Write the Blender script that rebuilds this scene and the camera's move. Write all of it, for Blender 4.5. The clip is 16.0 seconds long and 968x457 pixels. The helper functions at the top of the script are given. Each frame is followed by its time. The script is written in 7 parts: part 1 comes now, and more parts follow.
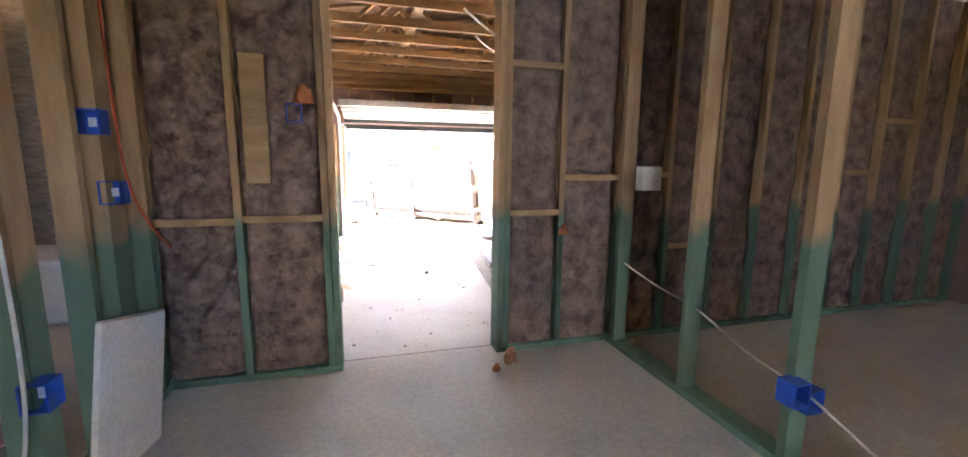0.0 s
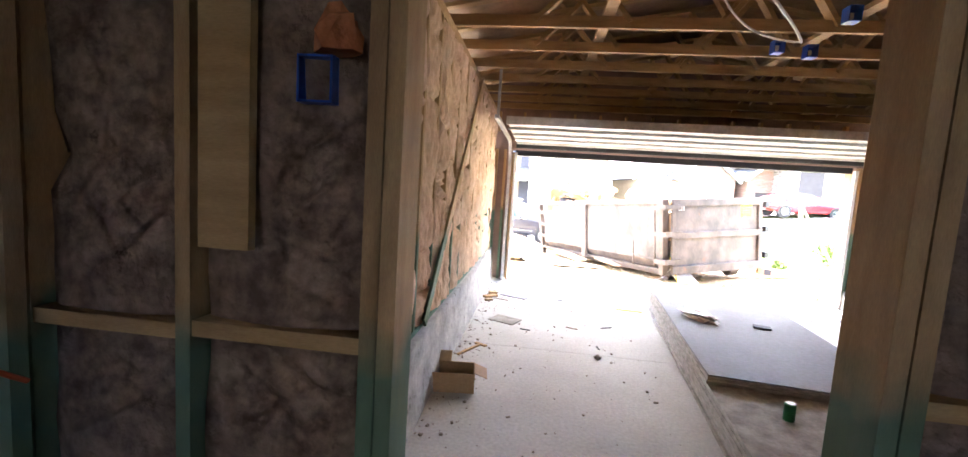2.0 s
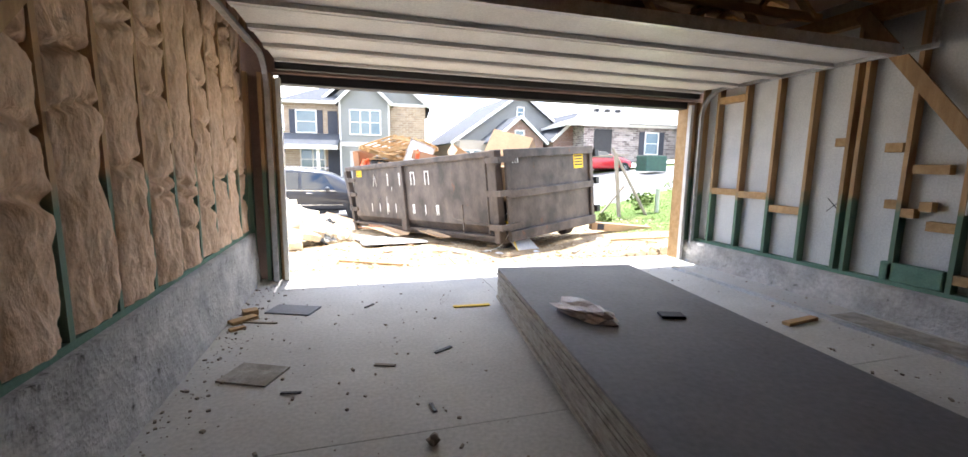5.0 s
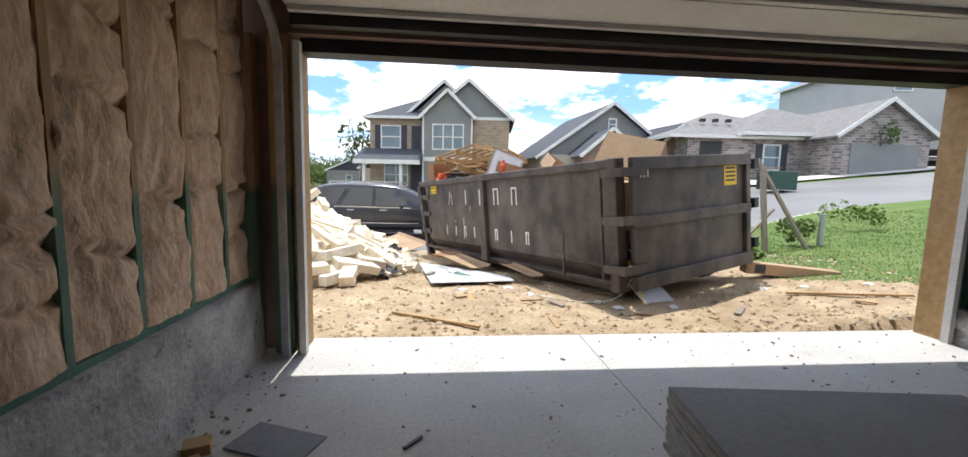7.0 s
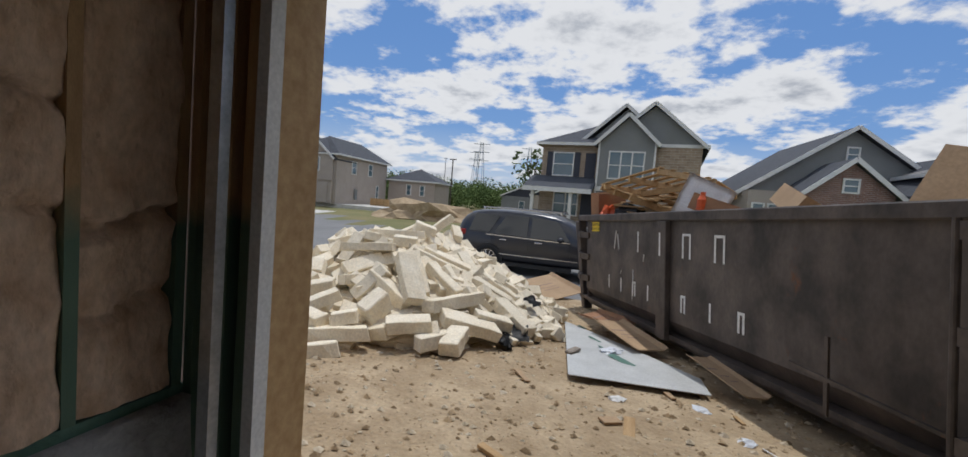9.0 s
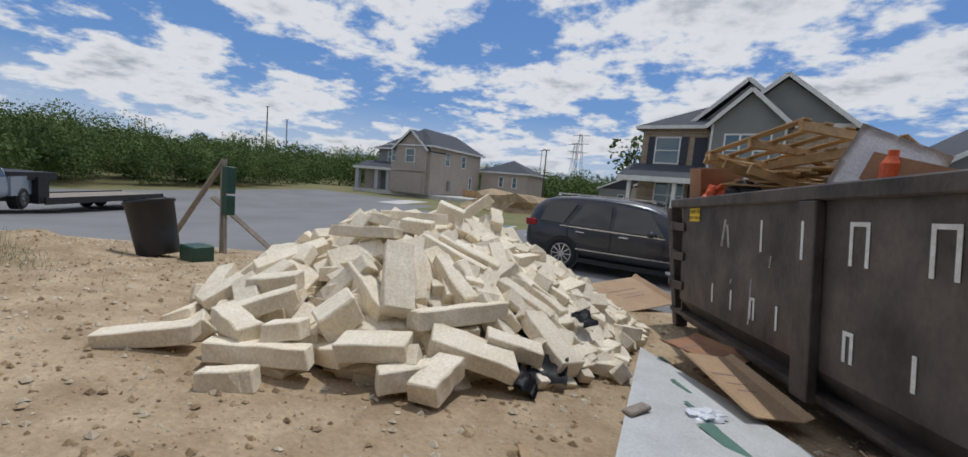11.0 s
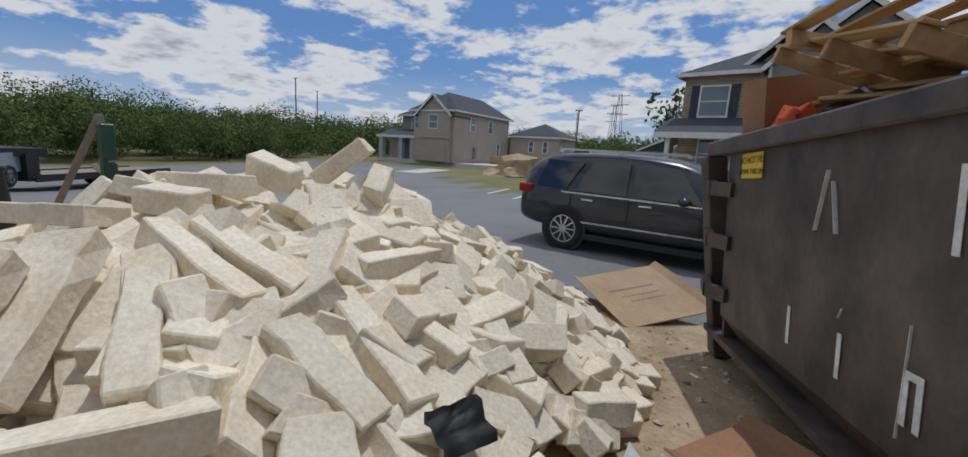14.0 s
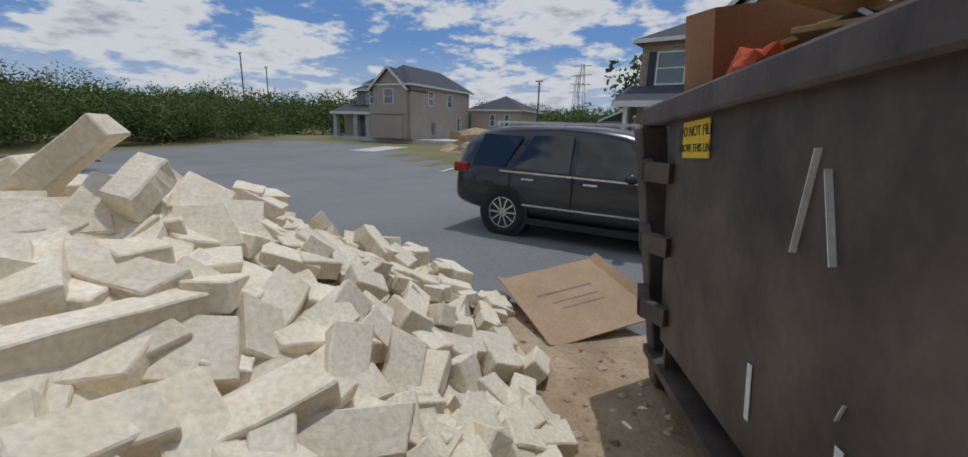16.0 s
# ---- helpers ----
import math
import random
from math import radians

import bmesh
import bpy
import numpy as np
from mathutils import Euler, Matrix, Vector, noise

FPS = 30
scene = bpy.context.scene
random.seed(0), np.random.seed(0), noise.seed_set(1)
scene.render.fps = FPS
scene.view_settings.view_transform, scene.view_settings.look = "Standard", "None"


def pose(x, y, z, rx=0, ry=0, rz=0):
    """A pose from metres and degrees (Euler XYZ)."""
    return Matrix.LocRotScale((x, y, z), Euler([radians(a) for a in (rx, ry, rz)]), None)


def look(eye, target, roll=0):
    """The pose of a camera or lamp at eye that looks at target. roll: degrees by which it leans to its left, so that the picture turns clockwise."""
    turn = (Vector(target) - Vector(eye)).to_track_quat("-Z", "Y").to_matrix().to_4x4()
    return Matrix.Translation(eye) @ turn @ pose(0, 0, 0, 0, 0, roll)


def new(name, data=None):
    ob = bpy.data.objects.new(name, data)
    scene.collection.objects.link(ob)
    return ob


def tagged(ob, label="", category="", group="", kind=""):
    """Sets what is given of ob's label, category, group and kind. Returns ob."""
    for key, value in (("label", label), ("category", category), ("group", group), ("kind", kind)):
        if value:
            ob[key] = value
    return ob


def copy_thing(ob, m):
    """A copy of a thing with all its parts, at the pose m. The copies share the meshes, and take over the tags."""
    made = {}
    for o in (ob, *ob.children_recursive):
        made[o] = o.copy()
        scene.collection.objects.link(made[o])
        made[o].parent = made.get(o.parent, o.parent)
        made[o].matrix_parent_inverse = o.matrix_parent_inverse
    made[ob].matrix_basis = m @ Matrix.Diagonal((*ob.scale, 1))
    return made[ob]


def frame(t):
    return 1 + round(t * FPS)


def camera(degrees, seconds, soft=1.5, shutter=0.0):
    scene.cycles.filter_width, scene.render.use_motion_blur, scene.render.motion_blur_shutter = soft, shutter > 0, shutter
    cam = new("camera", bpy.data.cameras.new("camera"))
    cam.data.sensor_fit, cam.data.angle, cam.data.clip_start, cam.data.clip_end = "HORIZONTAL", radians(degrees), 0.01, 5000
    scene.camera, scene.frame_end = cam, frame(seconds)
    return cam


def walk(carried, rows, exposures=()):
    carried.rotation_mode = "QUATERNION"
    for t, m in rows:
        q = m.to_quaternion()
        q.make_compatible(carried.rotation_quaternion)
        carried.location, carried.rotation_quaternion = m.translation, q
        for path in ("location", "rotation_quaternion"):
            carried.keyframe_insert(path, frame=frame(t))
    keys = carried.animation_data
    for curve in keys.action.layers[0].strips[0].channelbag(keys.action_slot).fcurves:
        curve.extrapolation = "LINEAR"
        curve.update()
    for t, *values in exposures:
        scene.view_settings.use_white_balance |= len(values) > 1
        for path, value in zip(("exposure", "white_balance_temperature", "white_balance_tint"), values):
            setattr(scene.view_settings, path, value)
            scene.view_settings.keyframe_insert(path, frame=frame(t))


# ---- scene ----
cam = camera(96.6, 16.0)
PATH = [
    (0, (0.64, -3.307, 1.6), (1.182, -1.407, 1.292), 0.6),
    (0.5, (0.717, -3.01, 1.598), (0.929, -1.038, 1.34), 2.2),
    (1, (0.738, -2.661, 1.606), (0.511, -0.689, 1.365), 2.3),
    (1.5, (0.757, -2.233, 1.67), (0.574, -0.249, 1.501), 1.9),
    (2, (0.79, -1.591, 1.644), (0.555, 0.386, 1.45), 3.7),
    (2.5, (0.833, -1.1, 1.626), (0.606, 0.88, 1.459), 1.2),
    (3, (0.904, -0.674, 1.629), (0.911, 1.321, 1.486), 1.9),
    (3.5, (0.964, -0.342, 1.588), (1.309, 1.617, 1.384), 2.3),
    (4, (0.977, -0.022, 1.464), (1.496, 1.875, 1.1), -0.3),
    (4.2, (1.012, 0.091, 1.424), (1.588, 1.98, 1.112), 0.9),
    (6.3, (1.347, 2.126, 1.342), (1.683, 4.08, 1.076), 1.4),
    (6.5, (1.363, 2.315, 1.351), (1.634, 4.283, 1.118), 1.3),
    (7, (1.378, 2.825, 1.336), (1.577, 4.802, 1.113), 1.3),
    (7.5, (1.318, 3.328, 1.335), (1.31, 5.313, 1.089), 3.0),
    (8, (1.305, 3.842, 1.377), (0.812, 5.774, 1.216), 4.5),
    (8.2, (1.338, 4.042, 1.402), (0.898, 5.99, 1.29), 4.1),
    (10.3, (1.657, 6.092, 1.337), (0.81, 7.894, 1.148), 6.0),
    (10.5, (1.645, 6.231, 1.323), (0.847, 8.06, 1.193), 6.4),
    (11, (1.595, 6.663, 1.221), (0.613, 8.394, 1.022), 5.1),
    (11.5, (1.571, 7.161, 1.156), (0.257, 8.658, 0.978), 7.1),
    (12, (1.563, 7.644, 1.143), (0.291, 9.169, 0.906), 5.3),
    (12.5, (1.547, 8.077, 1.111), (0.162, 9.476, 0.759), 5.0),
    (13, (1.48, 8.537, 1.119), (0.201, 10.044, 0.812), 2.0),
    (13.5, (1.483, 8.92, 1.093), (0.313, 10.494, 0.703), 4.4),
    (14, (1.395, 9.254, 1.087), (0.284, 10.879, 0.731), 3.4),
    (14.5, (1.329, 9.572, 1.082), (0.201, 11.192, 0.762), 4.1),
    (15, (1.323, 9.853, 1.082), (0.177, 11.431, 0.638), 1.6),
    (15.5, (1.355, 10.137, 1.121), (0.391, 11.845, 0.731), 1.5),
    (16, (1.383, 10.393, 1.118), (0.408, 12.077, 0.657), 1.8),
]
EXPOSURES = [(0.0, 5.35, 6450, 18), (1.0, 4.95, 6450, 18), (1.5, 4.6, 6500, 17), (2.0, 4.0, 6550, 16), (2.5, 3.5, 6550, 15), (3.0, 3.1, 6550, 14), (3.5, 2.65, 6550, 13), (4.2, 2.15, 6500, 12), (6.3, 0.9, 6450, 11), (7.0, 0.15, 6450, 10), (8.2, -0.9, 6400, 10), (10.3, -1.2, 6300, 10), (16.0, -1.45, 6150, 10)]
walk(cam, [(t, look(eye, target, roll)) for t, eye, target, roll in PATH], EXPOSURES)

# ---- world and sun ----
SUN_TO = Vector((0.0, 0.28, 0.95)).normalized()
world = bpy.data.worlds.new("sky")
scene.world = world
world.use_nodes = True
wn, wl = world.node_tree.nodes, world.node_tree.links
wn.clear()
w_out = wn.new("ShaderNodeOutputWorld")
w_bg = wn.new("ShaderNodeBackground")
w_sky = wn.new("ShaderNodeTexSky")
w_sky.sky_type = "NISHITA"
w_sky.sun_disc = False
w_sky.sun_elevation = math.asin(SUN_TO.z)
w_sky.sun_rotation = math.atan2(SUN_TO.x, SUN_TO.y)
w_sky.dust_density = 0.6
w_coord = wn.new("ShaderNodeTexCoord")
w_sep = wn.new("ShaderNodeSeparateXYZ")
wl.new(w_coord.outputs["Generated"], w_sep.inputs[0])


def w_math(op, a, b=None):
    n = wn.new("ShaderNodeMath")
    n.operation = op
    for k, v in enumerate((a, b)):
        if v is None:
            continue
        if isinstance(v, (int, float)):
            n.inputs[k].default_value = v
        else:
            wl.new(v, n.inputs[k])
    return n.outputs[0]


# cumulus layer: the view direction meets a flat layer overhead
w_h = w_math("ADD", w_math("MAXIMUM", w_sep.outputs[2], 0.0), 0.22)
w_cx, w_cy = w_math("DIVIDE", w_sep.outputs[0], w_h), w_math("DIVIDE", w_sep.outputs[1], w_h)
w_vec = wn.new("ShaderNodeCombineXYZ")
wl.new(w_cx, w_vec.inputs[0])
wl.new(w_cy, w_vec.inputs[1])
w_vec.inputs[2].default_value = 3.1
w_n1 = wn.new("ShaderNodeTexNoise")
w_n1.inputs["Scale"].default_value = 2.1
w_n1.inputs["Detail"].default_value = 9.0
w_n1.inputs["Roughness"].default_value = 0.60
w_n1.inputs["Distortion"].default_value = 0.0
wl.new(w_vec.outputs[0], w_n1.inputs["Vector"])
w_mask = wn.new("ShaderNodeMapRange")
w_mask.interpolation_type = "SMOOTHSTEP"
w_mask.inputs["From Min"].default_value = 0.44
w_mask.inputs["From Max"].default_value = 0.53
wl.new(w_n1.outputs["Fac"], w_mask.inputs["Value"])
w_core = wn.new("ShaderNodeMapRange")
w_core.interpolation_type = "SMOOTHSTEP"
w_core.inputs["From Min"].default_value = 0.55
w_core.inputs["From Max"].default_value = 0.72
wl.new(w_n1.outputs["Fac"], w_core.inputs["Value"])
w_cloud = wn.new("ShaderNodeMixRGB")
w_cloud.inputs[1].default_value = (8.6, 8.7, 8.9, 1)
w_cloud.inputs[2].default_value = (3.9, 4.25, 4.9, 1)
wl.new(w_core.outputs[0], w_cloud.inputs[0])
w_haze = wn.new("ShaderNodeMapRange")
w_haze.inputs["From Min"].default_value = 0.0
w_haze.inputs["From Max"].default_value = 0.16
w_haze.inputs["To Min"].default_value = 0.75
w_haze.inputs["To Max"].default_value = 0.0
wl.new(w_sep.outputs[2], w_haze.inputs["Value"])
w_skyc = wn.new("ShaderNodeMixRGB")
w_skyc.inputs[0].default_value = 0.55
w_skyc.inputs[2].default_value = (1.0, 3.0, 7.6, 1)
wl.new(w_sky.outputs[0], w_skyc.inputs[1])
w_mix1 = wn.new("ShaderNodeMixRGB")
wl.new(w_haze.outputs[0], w_mix1.inputs[0])
wl.new(w_skyc.outputs[0], w_mix1.inputs[1])
w_mix1.inputs[2].default_value = (6.8, 7.6, 8.6, 1)
w_mix2 = wn.new("ShaderNodeMixRGB")
wl.new(w_mask.outputs[0], w_mix2.inputs[0])
wl.new(w_mix1.outputs[0], w_mix2.inputs[1])
wl.new(w_cloud.outputs[0], w_mix2.inputs[2])
wl.new(w_mix2.outputs[0], w_bg.inputs["Color"])
w_bg.inputs["Strength"].default_value = 0.19
wl.new(w_bg.outputs[0], w_out.inputs["Surface"])

sun = new("sun", bpy.data.lights.new("sun", "SUN"))
sun.data.energy, sun.data.angle, sun.data.color = 4.4, radians(0.6), (1.0, 0.98, 0.95)
sun.matrix_world = look((0, 0, 30), Vector((0, 0, 30)) - SUN_TO)

# ---- materials ----


def mat(name, c1, c2=None, rough=0.7, scale=6.0, detail=6.0, bump=0.15, metal=0.0, fine=60.0, stretch=(1, 1, 1), spots=None, vary=0.0, coords="Object", spec=0.5, coat=0.0, lo=0.35, hi=0.65):
    """A two-scale procedural surface: broad patches between c1 and c2, fine grain in the relief, optional dark spots."""
    m = bpy.data.materials.new(name)
    m.use_nodes = True
    n, l = m.node_tree.nodes, m.node_tree.links
    b = n["Principled BSDF"]
    b.inputs["Roughness"].default_value = rough
    b.inputs["Metallic"].default_value = metal
    b.inputs["Specular IOR Level"].default_value = spec
    b.inputs["Coat Weight"].default_value = coat
    c2 = c2 or tuple(min(1, v * 0.8) for v in c1)
    tc = n.new("ShaderNodeTexCoord")
    mp = n.new("ShaderNodeMapping")
    mp.inputs["Scale"].default_value = stretch
    if coords == "World":
        geo = n.new("ShaderNodeNewGeometry")
        l.new(geo.outputs["Position"], mp.inputs["Vector"])
    else:
        l.new(tc.outputs["Object"], mp.inputs["Vector"])
    n1 = n.new("ShaderNodeTexNoise")
    n1.inputs["Scale"].default_value = scale
    n1.inputs["Detail"].default_value = detail
    n1.inputs["Roughness"].default_value = 0.6
    l.new(mp.outputs[0], n1.inputs["Vector"])
    rg = n.new("ShaderNodeMapRange")
    rg.inputs["From Min"].default_value, rg.inputs["From Max"].default_value = lo, hi
    l.new(n1.outputs["Fac"], rg.inputs["Value"])
    mx = n.new("ShaderNodeMixRGB")
    mx.inputs[1].default_value, mx.inputs[2].default_value = (*c1, 1), (*c2, 1)
    l.new(rg.outputs[0], mx.inputs[0])
    n2 = n.new("ShaderNodeTexNoise")
    n2.inputs["Scale"].default_value = fine
    n2.inputs["Detail"].default_value = 4.0
    l.new(mp.outputs[0], n2.inputs["Vector"])
    g = n.new("ShaderNodeMapRange")
    g.inputs["From Min"].default_value, g.inputs["From Max"].default_value = 0.3, 0.7
    g.inputs["To Min"].default_value, g.inputs["To Max"].default_value = 0.88, 1.1
    l.new(n2.outputs["Fac"], g.inputs["Value"])
    mul = n.new("ShaderNodeMixRGB")
    mul.blend_type = "MULTIPLY"
    mul.inputs[0].default_value = 1.0
    l.new(mx.outputs[0], mul.inputs[1])
    l.new(g.outputs[0], mul.inputs[2])
    last = mul.outputs[0]
    if spots:
        col, sc, amount = spots
        v = n.new("ShaderNodeTexNoise")
        v.inputs["Scale"].default_value = sc
        v.inputs["Detail"].default_value = 8.0
        v.inputs["Roughness"].default_value = 0.7
        l.new(mp.outputs[0], v.inputs["Vector"])
        r2 = n.new("ShaderNodeMapRange")
        r2.inputs["From Min"].default_value, r2.inputs["From Max"].default_value = 0.62 - amount, 0.70 - amount
        l.new(v.outputs["Fac"], r2.inputs["Value"])
        m2 = n.new("ShaderNodeMixRGB")
        m2.inputs[2].default_value = (*col, 1)
        l.new(last, m2.inputs[1])
        l.new(r2.outputs[0], m2.inputs[0])
        last = m2.outputs[0]
    if vary:
        oi = n.new("ShaderNodeObjectInfo")
        r3 = n.new("ShaderNodeMapRange")
        r3.inputs["To Min"].default_value, r3.inputs["To Max"].default_value = 1 - vary, 1 + vary * 0.6
        l.new(oi.outputs["Random"], r3.inputs["Value"])
        m3 = n.new("ShaderNodeMixRGB")
        m3.blend_type = "MULTIPLY"
        m3.inputs[0].default_value = 1.0
        l.new(last, m3.inputs[1])
        l.new(r3.outputs[0], m3.inputs[2])
        last = m3.outputs[0]
    l.new(last, b.inputs["Base Color"])
    if bump:
        ad = n.new("ShaderNodeMath")
        ad.operation = "MULTIPLY_ADD"
        ad.inputs[1].default_value = 0.5
        l.new(n2.outputs["Fac"], ad.inputs[0])
        l.new(n1.outputs["Fac"], ad.inputs[2])
        bp = n.new("ShaderNodeBump")
        bp.inputs["Strength"].default_value = bump
        bp.inputs["Distance"].default_value = 0.03
        l.new(ad.outputs[0], bp.inputs["Height"])
        l.new(bp.outputs[0], b.inputs["Normal"])
    return m


def treated(m, height, colour=(0.055, 0.17, 0.125)):
    """Green borate spray on the lower part of framing timber, with a ragged upper edge."""
    n, l = m.node_tree.nodes, m.node_tree.links
    b = n["Principled BSDF"]
    src = b.inputs["Base Color"].links[0].from_socket
    geo = n.new("ShaderNodeNewGeometry")
    sp = n.new("ShaderNodeSeparateXYZ")
    l.new(geo.outputs["Position"], sp.inputs[0])
    nz = n.new("ShaderNodeTexNoise")
    nz.inputs["Scale"].default_value = 5.0
    l.new(geo.outputs["Position"], nz.inputs["Vector"])
    ad = n.new("ShaderNodeMath")
    ad.operation = "MULTIPLY_ADD"
    ad.inputs[1].default_value = 0.35
    l.new(nz.outputs["Fac"], ad.inputs[0])
    l.new(sp.outputs[2], ad.inputs[2])
    r = n.new("ShaderNodeMapRange")
    r.inputs["From Min"].default_value, r.inputs["From Max"].default_value = height + 0.10, height + 0.24
    r.inputs["To Min"].default_value, r.inputs["To Max"].default_value = 0.85, 0.0
    l.new(ad.outputs[0], r.inputs["Value"])
    mx = n.new("ShaderNodeMixRGB")
    mx.inputs[2].default_value = (*colour, 1)
    l.new(src, mx.inputs[1])
    l.new(r.outputs[0], mx.inputs[0])
    l.new(mx.outputs[0], b.inputs["Base Color"])
    return m


M = {}
M["stud"] = treated(mat("framing_timber", (0.50, 0.33, 0.17), (0.38, 0.23, 0.11), 0.75, 3, stretch=(6, 6, 1), bump=0.1, vary=0.2, spots=((0.2, 0.1, 0.04), 9, -0.06)), 1.28)
M["stud_low"] = treated(mat("framing_timber_low_spray", (0.50, 0.33, 0.17), (0.38, 0.23, 0.11), 0.75, 3, stretch=(6, 6, 1), bump=0.1, vary=0.2, spots=((0.2, 0.1, 0.04), 9, -0.06)), 1.05)
M["timber"] = mat("raw_timber", (0.50, 0.33, 0.16), (0.38, 0.23, 0.10), 0.75, 3, stretch=(1, 6, 6), bump=0.1, vary=0.15)
M["timber_grey"] = mat("weathered_timber", (0.34, 0.29, 0.24), (0.24, 0.20, 0.16), 0.85, 4, stretch=(6, 6, 1), bump=0.2)
M["plate"] = mat("treated_plate", (0.13, 0.24, 0.18), (0.09, 0.18, 0.13), 0.8, 5, bump=0.12)
M["deck"] = mat("roof_sheathing", (0.36, 0.24, 0.15), (0.28, 0.18, 0.10), 0.85, 8, bump=0.1)
M["header"] = mat("dark_sheathing", (0.30, 0.20, 0.16), (0.22, 0.145, 0.115), 0.85, 5, bump=0.08)
M["sheath"] = mat("grey_white_sheathing", (0.62, 0.63, 0.63), (0.54, 0.56, 0.57), 0.7, 3, bump=0.05)
M["batt"] = mat("brown_fibre_batt", (0.76, 0.56, 0.405), (0.57, 0.38, 0.25), 0.95, 9, 10, bump=0.65, fine=38, stretch=(1, 1.2, 0.7), spots=((0.30, 0.18, 0.11), 5.0, -0.045), spec=0.1, coords="World")
# batts of the dim house wall: their shade is put into this darker colour
M["batt_shaded"] = mat("shaded_fibre_batt", (0.31, 0.225, 0.18), (0.14, 0.098, 0.078), 0.95, 9, 10, bump=0.9, fine=30, spots=((0.06, 0.04, 0.03), 6, -0.01), spec=0.1, coords="World")
M["slab"] = mat("garage_concrete", (0.58, 0.565, 0.535), (0.49, 0.475, 0.445), 0.85, 1.4, 9, bump=0.08, fine=40, spots=((0.27, 0.23, 0.18), 2.6, -0.05), coords="World")
M["stem"] = mat("rough_stem_concrete", (0.52, 0.50, 0.475), (0.31, 0.30, 0.285), 0.9, 4.5, 10, bump=1.0, fine=30, spots=((0.09, 0.083, 0.075), 9, 0.01), coords="World")
M["earth"] = mat("tan_caliche_earth", (0.50, 0.385, 0.25), (0.33, 0.24, 0.145), 0.95, 2.2, 14, bump=1.0, fine=30, spots=((0.27, 0.19, 0.11), 9, -0.06), coords="World", spec=0.2)
M["asphalt"] = mat("street_asphalt", (0.235, 0.232, 0.228), (0.185, 0.183, 0.18), 0.9, 0.25, 8, bump=0.1, fine=25, coords="World", spec=0.3)
M["kerb"] = mat("kerb_concrete", (0.60, 0.58, 0.54), (0.50, 0.48, 0.44), 0.9, 2, bump=0.1, coords="World")
M["grass"] = mat("lawn_grass", (0.085, 0.145, 0.032), (0.14, 0.185, 0.055), 0.9, 1.2, 8, bump=0.4, fine=30, coords="World", spec=0.2)
M["scrub"] = mat("scrub_ground", (0.16, 0.17, 0.07), (0.24, 0.2, 0.1), 0.95, 0.3, 8, bump=0.3, coords="World", spec=0.2)
M["lime"] = mat("chopped_limestone", (0.87, 0.785, 0.625), (0.77, 0.665, 0.495), 0.92, 7.0, 9, bump=0.32, fine=45, vary=0.12, spots=((0.60, 0.47, 0.31), 2.6, -0.10), spec=0.2)
M["lime_sawn"] = mat("sawn_limestone", (0.74, 0.66, 0.52), (0.66, 0.565, 0.42), 0.92, 2.5, 7, bump=0.2, fine=45, vary=0.08, spec=0.2)
M["steel"] = mat("dumpster_brown_steel", (0.135, 0.107, 0.092), (0.040, 0.033, 0.030), 0.55, 2.6, 14, bump=0.2, fine=30, spots=((0.15, 0.065, 0.032), 3.3, -0.01), stretch=(1, 1, 0.7), spec=0.45)
M["gdoor"] = mat("garage_door_back", (0.62, 0.60, 0.56), (0.54, 0.52, 0.48), 0.5, 2, bump=0.03)
M["galv"] = mat("galvanised_steel", (0.55, 0.56, 0.57), (0.42, 0.43, 0.44), 0.4, 12, bump=0.05, metal=0.8)
M["drywall"] = mat("drywall_face_paper", (0.235, 0.235, 0.25), (0.20, 0.20, 0.215), 0.7, 2, bump=0.03, fine=30)
M["drywall_edge"] = mat("drywall_edge", (0.42, 0.39, 0.34), (0.24, 0.22, 0.19), 0.9, 9, bump=0.2, stretch=(1, 1, 4), spots=((0.12, 0.1, 0.08), 5, -0.04))
M["osb"] = mat("tan_board", (0.42, 0.31, 0.19), (0.34, 0.24, 0.14), 0.85, 7, bump=0.05)
M["white"] = mat("white_paint", (0.74, 0.73, 0.70), (0.66, 0.65, 0.62), 0.6, 3, bump=0.04)
M["blue"] = mat("blue_plastic", (0.01, 0.09, 0.55), (0.008, 0.07, 0.45), 0.4, 8, bump=0.0)
M["black"] = mat("black_plastic", (0.02, 0.02, 0.022), (0.014, 0.014, 0.015), 0.5, 6, bump=0.08)
M["card"] = mat("brown_cardboard", (0.44, 0.30, 0.175), (0.37, 0.245, 0.14), 0.85, 3, bump=0.06, fine=50)
M["paint_white"] = mat("sprayed_white_letters", (0.84, 0.83, 0.80), (0.66, 0.65, 0.62), 0.7, 14, bump=0.0)
M["yellow"] = mat("yellow_sticker", (0.80, 0.56, 0.02), (0.7, 0.48, 0.02), 0.5, 5, bump=0.0)
M["shingle"] = mat("dark_shingles", (0.075, 0.08, 0.095), (0.055, 0.06, 0.07), 0.9, 3, bump=0.3, fine=20)
M["shingle_grey"] = mat("grey_shingles", (0.22, 0.21, 0.20), (0.17, 0.16, 0.155), 0.9, 3, bump=0.3, fine=20)
M["stucco_grey"] = mat("grey_stucco", (0.235, 0.24, 0.235), (0.21, 0.215, 0.21), 0.9, 1, bump=0.1)
